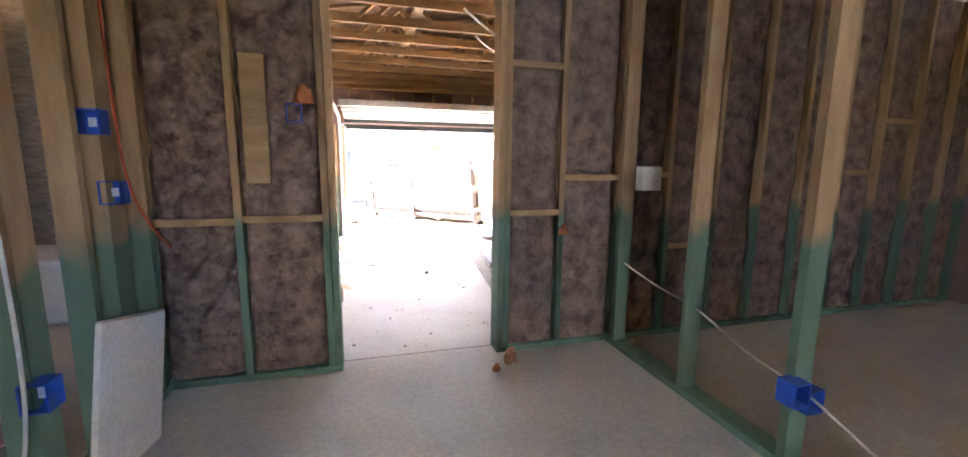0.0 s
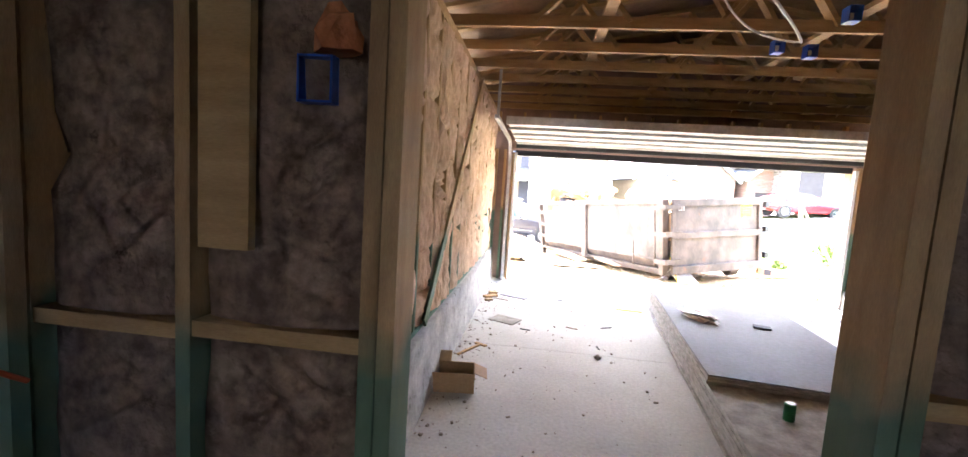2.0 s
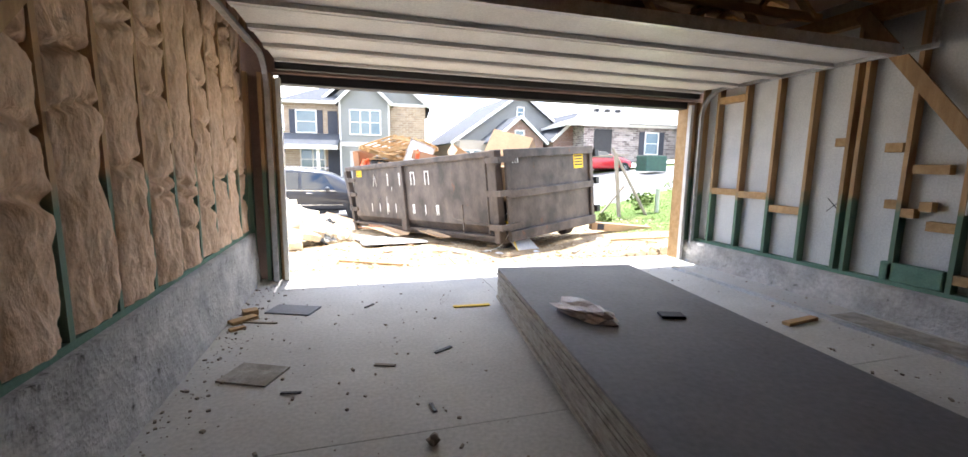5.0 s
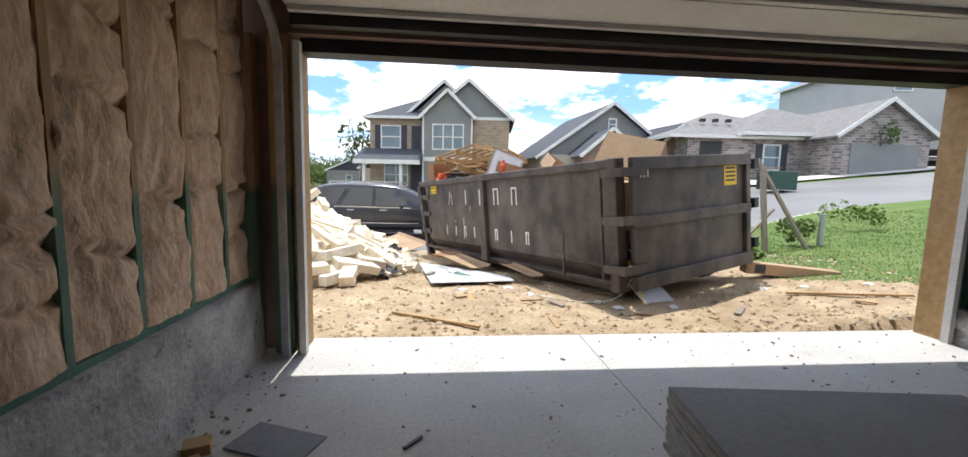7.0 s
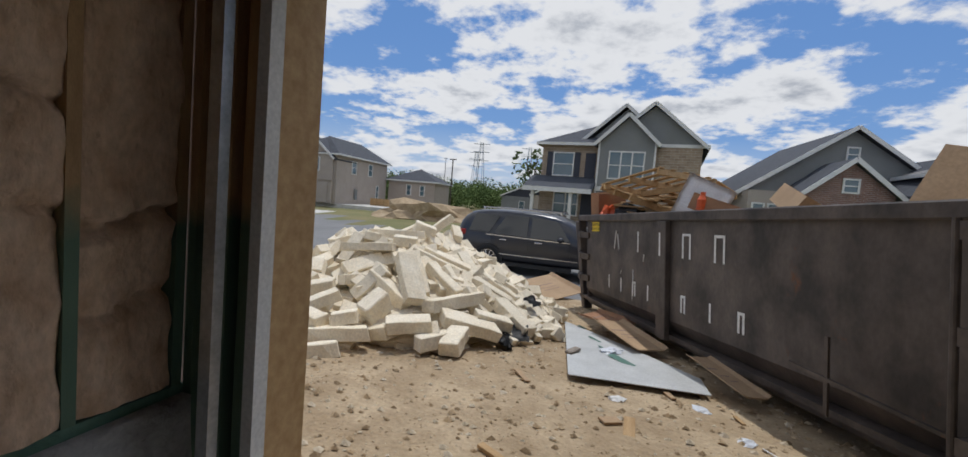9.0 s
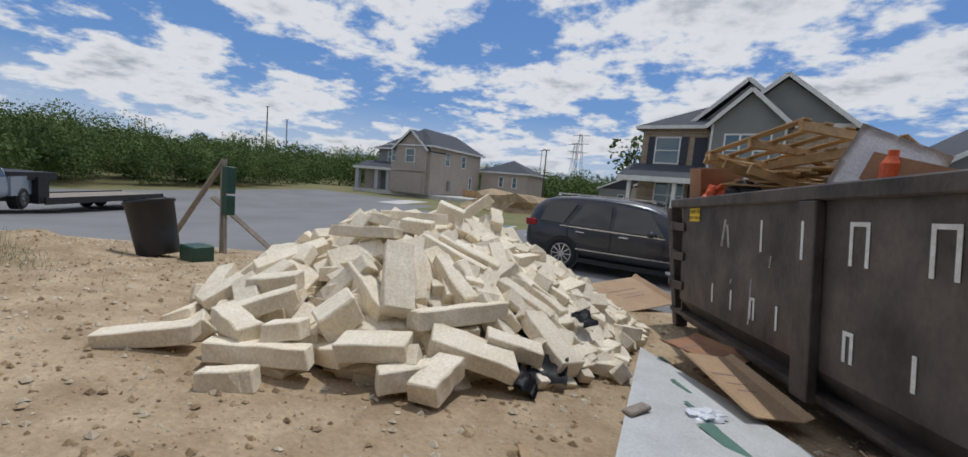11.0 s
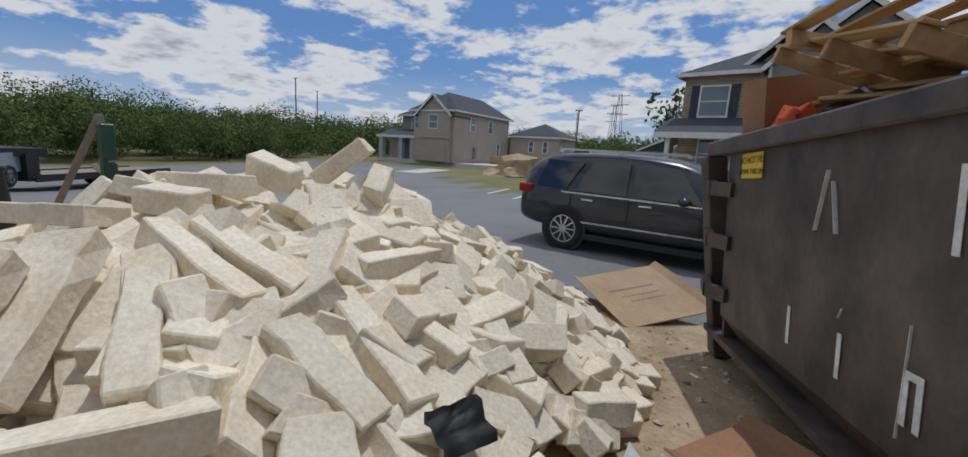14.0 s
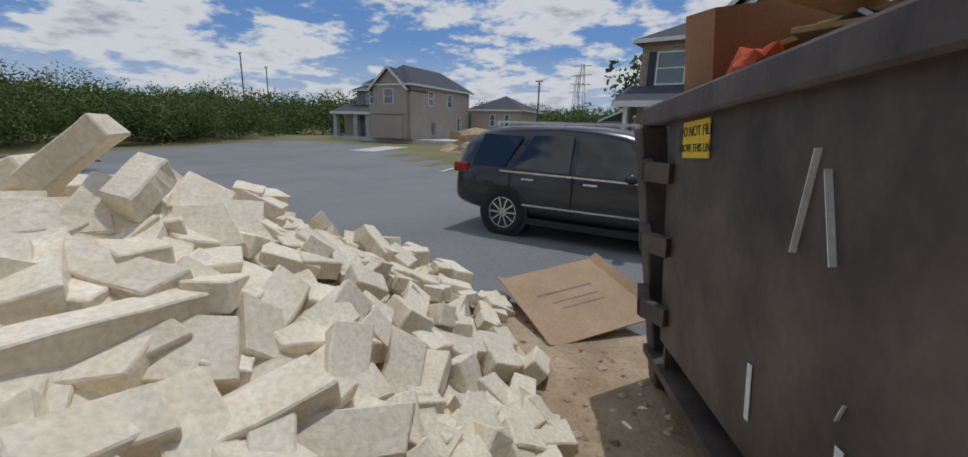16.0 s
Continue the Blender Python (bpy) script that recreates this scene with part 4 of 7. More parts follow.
    # yellow sticker and number bars on the gate
    gs = p("warning_sticker", [((1.95, -0.041, 1.10), (2.24, -0.036, 1.38))], "yellow warning sticker with unreadable lines", M["yellow"])
    for k in range(4):
        bm = B()
        span(bm, (1.98, -0.043, 1.32 - 0.055 * k), (2.21, -0.0415, 1.345 - 0.055 * k))
        part("text_bar", bm, M["black"], gs)
    bm = B()
    for x in (0.30, 0.36, 0.42):
        span(bm, (x, -0.039, 1.28), (x + 0.025, -0.036, 1.37))
    part("painted_bar", bm, M["paint_white"], d, "white painted number bars")
    return d


dumpster()


def in_dumpster(x, y, z):
    return DM @ Vector((x, y * D_L / 5.45, z - 0.04))


# rubbish heaped in the dumpster
fill = B()
r = random.Random(9)
for j in range(12):
    for i in range(6):
        box(fill, (0.48 + 1.7 * i / 5, 0.5 + 5.0 * j / 11, 0.94 + 0.14 * noise.noise((i * 0.9, j * 0.7, 2))), (0.42, 0.46, 0.6), Euler((r.uniform(-0.25, 0.25), r.uniform(-0.25, 0.25), r.uniform(0, 3))).to_matrix())
ob = part("rubbish_fill", fill, M["card"])
ob.matrix_basis = DM
tagged(ob, "mixed building rubbish filling the dumpster", "rubbish", "", "stuff")


def pallet_wood():
    r = random.Random(31)
    for k in range(26):
        ln = r.uniform(0.7, 1.35)
        c = in_dumpster(r.uniform(0.35, 1.2), r.uniform(4.0, 4.95), 1.56 + 0.035 * (k % 9) + r.uniform(0, 0.05))
        bm = B()
        span(bm, (-ln / 2, -0.045, -0.011), (ln / 2, 0.045, 0.011))
        ob = part("pallet_board", bevel(bm, 0.003), M["timber"])
        ob.matrix_basis = Matrix.Translation(c) @ Euler((r.uniform(-0.25, 0.25), r.uniform(-0.2, 0.2), r.gauss(2.0, 0.35))).to_matrix().to_4x4()
        tagged(ob, "broken raw pallet board heaped in the dumpster", "board", "pallet boards in the dumpster")


pallet_wood()
p0 = thing("broken_pallet", "broken wooden pallet tipped on the dumpster rubbish", "pallet", at=Matrix.Translation(in_dumpster(0.65, 4.35, 1.74)) @ Euler((0.25, -0.15, 2.0)).to_matrix().to_4x4())
for k in range(5):
    bm = B()
    span(bm, (-0.6, -0.5 + 0.24 * k, 0.045), (0.6, -0.41 + 0.24 * k, 0.062))
    part("board", bevel(bm, 0.003), M["timber"], p0)
for k in range(3):
    bm = B()
    span(bm, (-0.58 + 0.55 * k, -0.5, -0.045), (-0.54 + 0.55 * k, 0.55, 0.044))
    part("runner", bevel(bm, 0.003), M["timber"], p0)


for x, y, z, e in ((0.72, 4.15, 2.02, (0.05, 0.20, 2.3)), (1.25, 4.05, 1.86, (-0.2, 0.1, 1.1))):
    copy_thing(p0, Matrix.Translation(in_dumpster(x, y, z)) @ Euler(e).to_matrix().to_4x4())


def carton(name, label, m, size, material, thick=0.012):
    """An open-topped carton."""
    t = thing(name, label, "box", at=m)
    sx, sy, sz = size
    for nm, lo, hi in (("side", (-sx, -sy, 0), (sx, -sy + thick, sz)), ("side", (-sx, sy - thick, 0), (sx, sy, sz)), ("end", (-sx, -sy + thick, 0), (-sx + thick, sy - thick, sz)), ("end", (sx - thick, -sy + thick, 0), (sx, sy - thick, sz)), ("bottom", (-sx + thick, -sy + thick, 0), (sx - thick, sy - thick, thick))):
        bm = B()
        span(bm, lo, hi)
        part(nm, bm, material, t)
    return t


DR = DM.to_3x3().to_4x4()
M["card_red"] = mat("reddish_cardboard", (0.36, 0.19, 0.10), (0.3, 0.15, 0.08), 0.85, 3, bump=0.05)
M["orange"] = mat("orange_plastic", (0.75, 0.12, 0.03), (0.62, 0.1, 0.025), 0.5, 5, bump=0.05)
carton("appliance_carton", "tall reddish cardboard carton standing in the dumpster", Matrix.Translation(in_dumpster(0.45, 5.15, 1.35)) @ DR @ pose(0, 0, 0, 8, -6, 10), (0.28, 0.12, 0.62), M["card_red"])
carton("large_carton", "large pale cardboard carton heaped in the dumpster", Matrix.Translation(in_dumpster(1.05, 0.75, 1.25)) @ DR @ pose(0, 0, 0, 20, 28, 35), (0.45, 0.4, 0.5), M["card"])
carton("flat_carton", "reddish flattened cardboard carton in the dumpster", Matrix.Translation(in_dumpster(0.75, 2.75, 1.45)) @ DR @ pose(0, 0, 0, 20, 10, 20), (0.35, 0.3, 0.2), M["card_red"])
carton("flat_carton", "brown cardboard carton lying in the dumpster", Matrix.Translation(in_dumpster(0.9, 1.9, 1.42)) @ DR @ pose(0, 0, 0, 35, -14, 60), (0.4, 0.3, 0.22), M["card"])
bm = B()
nx = 12
vv = [[bm.verts.new((-0.35 + 0.7 * i / nx, 0.03 * noise.noise((i * 0.6, j * 0.6, 1)), 0.62 * j / 8)) for i in range(nx + 1)] for j in range(9)]
for j in range(8):
    for i in range(nx):
        bm.faces.new((vv[j][i], vv[j][i + 1], vv[j + 1][i + 1], vv[j + 1][i]))
bmesh.ops.solidify(bm, geom=bm.faces[:], thickness=0.03)
ob = part("foam_sheet", bm, M["film"], None, "", True)
ob.matrix_basis = Matrix.Translation(in_dumpster(0.75, 3.35, 1.40)) @ pose(0, 0, 0, 8, 18, 20)
tagged(ob, "white milky foam sheet sticking out of the dumpster", "foam")
crumpled("orange_bag", "crumpled orange plastic bag in the dumpster", "bag", Matrix.Translation(in_dumpster(0.28, 4.85, 1.42)), (0.14, 0.14, 0.2), M["orange"], 5)
crumpled("black_bag", "crumpled black plastic bag in the dumpster", "bag", Matrix.Translation(in_dumpster(0.5, 4.55, 1.40)), (0.28, 0.24, 0.22), M["black"], 6)
ob = thing("gas_can", "red plastic bottle on the dumpster rubbish", "bottle", at=Matrix.Translation(in_dumpster(0.42, 2.75, 1.50)))
bm = B()
rod(bm, (0, 0, 0), (0, 0, 0.2), 0.06, seg=14)
rod(bm, (0, 0, 0.2), (0, 0, 0.25), 0.06, 0.03, seg=14)
part("bottle_body", bm, M["orange"], ob)
bm = B()
rod(bm, (0, 0, 0.2505), (0, 0, 0.29), 0.03, seg=14)
part("cap", bm, M["orange"], ob)

# ---- limestone pile ----


def stone_mesh(l, w, h, seed):
    """A chopped block: sawn top and bottom, split faces, chipped corners."""
    bm = B()
    nx, ny, nz = max(3, int(l / 0.07)), 4, 3
    bmesh.ops.create_cube(bm, size=1.0, matrix=Matrix.Diagonal((l, w, h, 1)))
    bmesh.ops.bevel(bm, geom=bm.edges[:], offset=min(w, h) * 0.06, segments=1, affect="EDGES")
    long_edges = [e for e in bm.edges if abs((e.verts[0].co - e.verts[1].co).x) > l * 0.5]
    bmesh.ops.subdivide_edges(bm, edges=long_edges, cuts=4, use_grid_fill=True)
    r = random.Random(seed)
    ex, ey = r.uniform(-0.25, 0.25), r.uniform(-0.12, 0.12)
    for v in bm.verts:
        n = Vector((noise.noise(v.co * 9 + Vector((seed, 0, 0))), noise.noise(v.co * 9 + Vector((0, seed, 5))), noise.noise(v.co * 9 + Vector((3, 0, seed)))))
        v.co += Vector((n.x * 0.02, n.y * 0.02, n.z * 0.007))
        v.co.x += ex * v.co.y + ey * v.co.z
    return mesh_of("stone", bm, M["lime"])


STONES = [stone_mesh(l, w, h, k * 7 + 1) for k, (l, w, h) in enumerate(((0.62, 0.19, 0.125), (0.52, 0.19, 0.12), (0.42, 0.19, 0.13), (0.74, 0.18, 0.12), (0.32, 0.19, 0.14), (0.24, 0.18, 0.13), (0.56, 0.26, 0.115), (0.36, 0.17, 0.10), (0.19, 0.16, 0.12), (0.46, 0.16, 0.16)))]


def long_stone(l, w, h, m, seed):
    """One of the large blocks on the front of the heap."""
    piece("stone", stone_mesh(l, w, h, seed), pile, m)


pile = thing("limestone_pile", "loose heap of cream chopped limestone blocks on the dirt", "stone pile")
PC, PA, PB, PT = Vector((-1.699, 11.258)), 2.80, 3.486, 0.275


def pile_h(x, y):
    dx, dy = x - PC.x, y - PC.y
    u = (dx * math.cos(PT) + dy * math.sin(PT)) / PA
    v = (-dx * math.sin(PT) + dy * math.cos(PT)) / PB
    q = math.hypot(u, v)
    rough = 1 + 0.10 * noise.noise((x * 1.7, y * 1.7, 5))
    return min(1.12, 1.50 * max(0, 1 - q)) * rough * smoothstep(-3.6, -2.4, x)


r = random.Random(77)


def lay(k, x, y, z, yaw, tilt, roll):
    piece("stone", STONES[k], pile, Matrix.Translation((x, y, z)) @ Matrix.Rotation(radians(yaw), 4, "Z") @ Matrix.Rotation(radians(tilt), 4, "Y") @ Matrix.Rotation(radians(roll), 4, "X"))


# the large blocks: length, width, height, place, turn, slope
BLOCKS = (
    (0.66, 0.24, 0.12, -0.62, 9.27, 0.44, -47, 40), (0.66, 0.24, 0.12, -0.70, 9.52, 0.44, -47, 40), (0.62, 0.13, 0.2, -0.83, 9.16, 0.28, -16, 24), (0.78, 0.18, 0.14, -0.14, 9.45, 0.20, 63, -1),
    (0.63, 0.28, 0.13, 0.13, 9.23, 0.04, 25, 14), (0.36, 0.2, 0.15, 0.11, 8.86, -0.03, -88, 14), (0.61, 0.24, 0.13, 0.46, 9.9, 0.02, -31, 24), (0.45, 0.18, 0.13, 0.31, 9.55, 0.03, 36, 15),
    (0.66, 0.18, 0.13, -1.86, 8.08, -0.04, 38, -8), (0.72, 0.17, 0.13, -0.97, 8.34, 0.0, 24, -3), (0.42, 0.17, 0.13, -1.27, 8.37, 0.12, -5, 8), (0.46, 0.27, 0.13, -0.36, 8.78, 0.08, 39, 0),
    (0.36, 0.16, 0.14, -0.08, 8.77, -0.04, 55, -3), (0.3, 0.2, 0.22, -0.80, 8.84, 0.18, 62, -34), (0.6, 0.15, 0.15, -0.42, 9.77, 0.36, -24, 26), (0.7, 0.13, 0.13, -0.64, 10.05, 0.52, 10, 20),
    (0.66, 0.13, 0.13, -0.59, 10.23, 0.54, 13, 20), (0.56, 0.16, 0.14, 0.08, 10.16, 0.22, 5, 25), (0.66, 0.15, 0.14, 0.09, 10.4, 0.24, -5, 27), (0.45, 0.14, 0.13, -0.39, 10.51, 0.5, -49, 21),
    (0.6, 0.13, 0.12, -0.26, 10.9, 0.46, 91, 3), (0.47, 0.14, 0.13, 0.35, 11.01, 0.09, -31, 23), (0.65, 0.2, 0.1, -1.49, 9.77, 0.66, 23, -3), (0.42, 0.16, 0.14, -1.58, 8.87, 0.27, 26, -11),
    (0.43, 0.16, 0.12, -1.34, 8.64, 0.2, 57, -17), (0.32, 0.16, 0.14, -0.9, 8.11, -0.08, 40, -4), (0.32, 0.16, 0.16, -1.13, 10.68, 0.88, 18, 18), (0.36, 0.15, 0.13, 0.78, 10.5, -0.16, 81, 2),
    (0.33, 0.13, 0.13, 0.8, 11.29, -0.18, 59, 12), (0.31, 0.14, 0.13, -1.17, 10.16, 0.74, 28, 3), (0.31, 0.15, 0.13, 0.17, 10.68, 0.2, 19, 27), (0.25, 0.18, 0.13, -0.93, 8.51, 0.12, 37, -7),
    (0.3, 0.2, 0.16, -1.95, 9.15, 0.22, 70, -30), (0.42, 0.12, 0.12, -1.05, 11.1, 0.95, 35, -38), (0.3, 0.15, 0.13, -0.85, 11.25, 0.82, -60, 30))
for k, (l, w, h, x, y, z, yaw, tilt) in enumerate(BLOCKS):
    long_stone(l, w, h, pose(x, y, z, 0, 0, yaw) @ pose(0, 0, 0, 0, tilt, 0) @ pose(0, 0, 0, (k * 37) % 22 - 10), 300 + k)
behind = B()
for layer, count, lift in ((0, 20, -0.32), (1, 190, -0.19), (2, 250, -0.07)):
    made = 0
    while made < count:
        x, y = r.uniform(-2.9, 1.1), r.uniform(8.1, 13.9)
        h = pile_h(x, y)
        if layer == 2 and made > 90 and (x < -1.0 or y < 9.7 or y > 12.4):
            continue
        if h < (0.24 if y < 9.4 else 0.10 if x > 0 else 0.16) or (layer == 0 and h < 0.35) or (layer == 2 and y < 9.4 and r.random() < 0.4):
            continue
        gx = (pile_h(x + 0.1, y) - pile_h(x - 0.1, y)) / 0.2
        gy = (pile_h(x, y + 0.1) - pile_h(x, y - 0.1)) / 0.2
        n = Vector((-gx, -gy, 1)).normalized()
        far = y > 11.6
        k = r.choice((4, 5, 7, 8, 4, 2, 5, 7, 9)) if (far or x > 0.45) else r.choice((0, 1, 2, 3, 4, 6, 9, 7, 5))
        q = Vector((0, 0, 1)).rotation_difference(n).to_matrix().to_4x4()
        m = Matrix.Translation((x, y, ground_z(x, y) + max(0.05, h + lift))) @ q @ Euler((r.gauss(0, 0.28), r.gauss(0, 0.28), r.uniform(0, 6.28))).to_matrix().to_4x4()
        if far or x > 0.3:
            m = m @ Matrix.Scale(r.uniform(0.72, 0.95), 4)
        made += 1
        if y > 12.2:
            behind.from_mesh(STONES[k])
            bmesh.ops.transform(behind, matrix=m, verts=behind.verts[-len(STONES[k].vertices):])
        else:
            piece("stone", STONES[k], pile, m)
ob = part("stone_rest", behind, M["lime"], pile)
tagged(ob, kind="stuff")
# packed rubble inside the heap
bm = B()
for _ in range(420):
    x, y = r.uniform(-2.6, 0.6), r.uniform(8.6, 13.4)
    h = pile_h(x, y) - 0.30
    if h > 0.05:
        box(bm, (x, y, ground_z(x, y) + h * 0.5), (0.4, 0.4, h), Euler((r.uniform(-0.2, 0.2), r.uniform(-0.2, 0.2), r.uniform(0, 3))).to_matrix())
ob = part("packed_rubble", bm, M["lime"], pile)
tagged(ob, kind="stuff")
# dark felt scraps in the foot of the heap
for x, y, z, s, a in ((0.56, 9.62, -0.14, 0.3, 20), (0.60, 10.35, 0.08, 0.22, 70), (0.50, 9.38, -0.17, 0.26, 110)):
    bm = B()
    g = [[bm.verts.new((s * (i / 6 - 0.5), s * 0.8 * (j / 6 - 0.5), 0.08 * noise.noise((i * 0.5, j * 0.5, a)))) for i in range(7)] for j in range(7)]
    for j in range(6):
        for i in range(6):
            bm.faces.new((g[j][i], g[j][i + 1], g[j + 1][i + 1], g[j + 1][i]))
    bmesh.ops.solidify(bm, geom=bm.faces[:], thickness=0.004)
    ob = part("felt_scrap", bm, M["black"], None, "", True)
    ob.matrix_basis = pose(x, y, z + 0.06, 35, 0, a)
    tagged(ob, "torn black roofing felt caught under the limestone", "felt", "felt scraps")

# ---- vehicles ----


def loft(stations, material, name, parent, label=""):
    """Car body from stations of (x, bottom, belt, top, half width, half width at the top)."""
    bm = B()
    rings = []
    for x, zb, zbelt, zt, w, wt in stations:
        half = [(w * 0.86, zb), (w * 0.985, zb + 0.10), (w, (zb + zbelt) / 2), (w * 0.975, zbelt), (wt + (w - wt) * 0.15, zbelt + (zt - zbelt) * 0.80), (wt * 0.86, zt - 0.012), (wt * 0.45, zt)]
        rings.append([bm.verts.new((x, y, z)) for y, z in half] + [bm.verts.new((x, -y, z)) for y, z in reversed(half)])
    n = len(rings[0])
    for a, b in zip(rings, rings[1:]):
        for i in range(n):
            bm.faces.new((a[i], a[(i + 1) % n], b[(i + 1) % n], b[i]))
    bm.faces.new(rings[0][::-1])
    bm.faces.new(rings[-1])
    bmesh.ops.recalc_face_normals(bm, faces=bm.faces)
    ob = part(name, bm, material, parent, label, True)
    md = ob.modifiers.new("soft", "SUBSURF")
    md.levels = md.render_levels = 1
    return ob


def car_paint(name, c, rough=0.22):
    return mat(name, c, tuple(v * 0.9 for v in c), rough, 4, bump=0.0, spec=0.5, coat=0.5, metal=0.0)


M["paint_dark"] = car_paint("dark_metallic_paint", (0.022, 0.022, 0.028), 0.28)
M["paint_silver"] = car_paint("blue_silver_paint", (0.27, 0.31, 0.36))
M["paint_red"] = car_paint("red_car_paint", (0.42, 0.02, 0.025))
M["tyre"] = mat("tyre_rubber", (0.022, 0.022, 0.022), (0.016, 0.016, 0.016), 0.85, 10, bump=0.1)
M["rim"] = mat("bright_alloy", (0.62, 0.62, 0.63), (0.5, 0.5, 0.51), 0.25, 8, bump=0.0, metal=0.9)
M["tint"] = mat("tinted_glass", (0.012, 0.014, 0.016), (0.01, 0.012, 0.013), 0.03, 2, bump=0.0, spec=0.9)
M["lamp_red"] = mat("red_lamp", (0.35, 0.02, 0.02), (0.28, 0.015, 0.015), 0.15, 9, bump=0.0)
M["lamp_clear"] = mat("clear_lamp", (0.7, 0.7, 0.72), (0.6, 0.6, 0.62), 0.1, 9, bump=0.0)


def wheel(parent, x, y, rad, width=0.25, spokes=10):
    """A wheel whose outer side faces away from the car's middle."""
    w = new("wheel")
    w.parent = parent
    s = 1 if y > 0 else -1
    w.matrix_basis = pose(x, y, rad, 0, 0, 0 if s > 0 else 180)
    bm = B()
    seg, prof = 28, [(rad * 0.66, -width / 2), (rad * 0.93, -width / 2), (rad, -width * 0.32), (rad, width * 0.32), (rad * 0.93, width / 2), (rad * 0.66, width / 2)]
    rg = [[bm.verts.new((q * math.cos(6.2832 * i / seg), o, q * math.sin(6.2832 * i / seg))) for q, o in prof] for i in range(seg)]
    for i in range(seg):
        a, b = rg[i], rg[(i + 1) % seg]
        for k in range(len(prof)):
            bm.faces.new((a[k], a[(k + 1) % len(prof)], b[(k + 1) % len(prof)], b[k]))
    part("tyre", bm, M["tyre"], w, "", True)
    bm = B()
    for i in range(spokes):
        a = 6.2832 * i / spokes
        bar(bm, (0.05 * math.cos(a), width * 0.40, 0.05 * math.sin(a)), (rad * 0.63 * math.cos(a), width * 0.34, rad * 0.63 * math.sin(a)), 0.028, 0.03, (0, 1, 0))
    rod(bm, (0, width * 0.3, 0), (0, width * 0.43, 0), 0.07, seg=14)
    for i in range(24):
        a, b = 6.2832 * i / 24, 6.2832 * (i + 1) / 24
        bar(bm, (rad * 0.645 * math.cos(a), width * 0.36, rad * 0.645 * math.sin(a)), (rad * 0.645 * math.cos(b), width * 0.36, rad * 0.645 * math.sin(b)), 0.03, 0.05, (0, 1, 0))
    part("rim", bm, M["rim"], w, "bright alloy rim")
    bm = B()
    rod(bm, (0, -width * 0.3, 0), (0, width * 0.16, 0), rad * 0.64, seg=20)
    part("brake_disc", bm, M["black"], w)
    return w


def arch(parent, x, y, rad):
    bm = B()
    s = 1 if y > 0 else -1
    rod(bm, (x, y - s * 0.3, rad), (x, y + s * 0.005, rad), rad * 1.13, seg=28)
    part("wheel_arch", bm, M["black"], parent)


def pane(parent, pts, off, material, name="side_window"):
    """A flat pane through the given corners, off thick outward along y."""
    bm = B()
    extrude_poly(bm, pts, (0, off, 0))
    part(name, bm, material, parent)


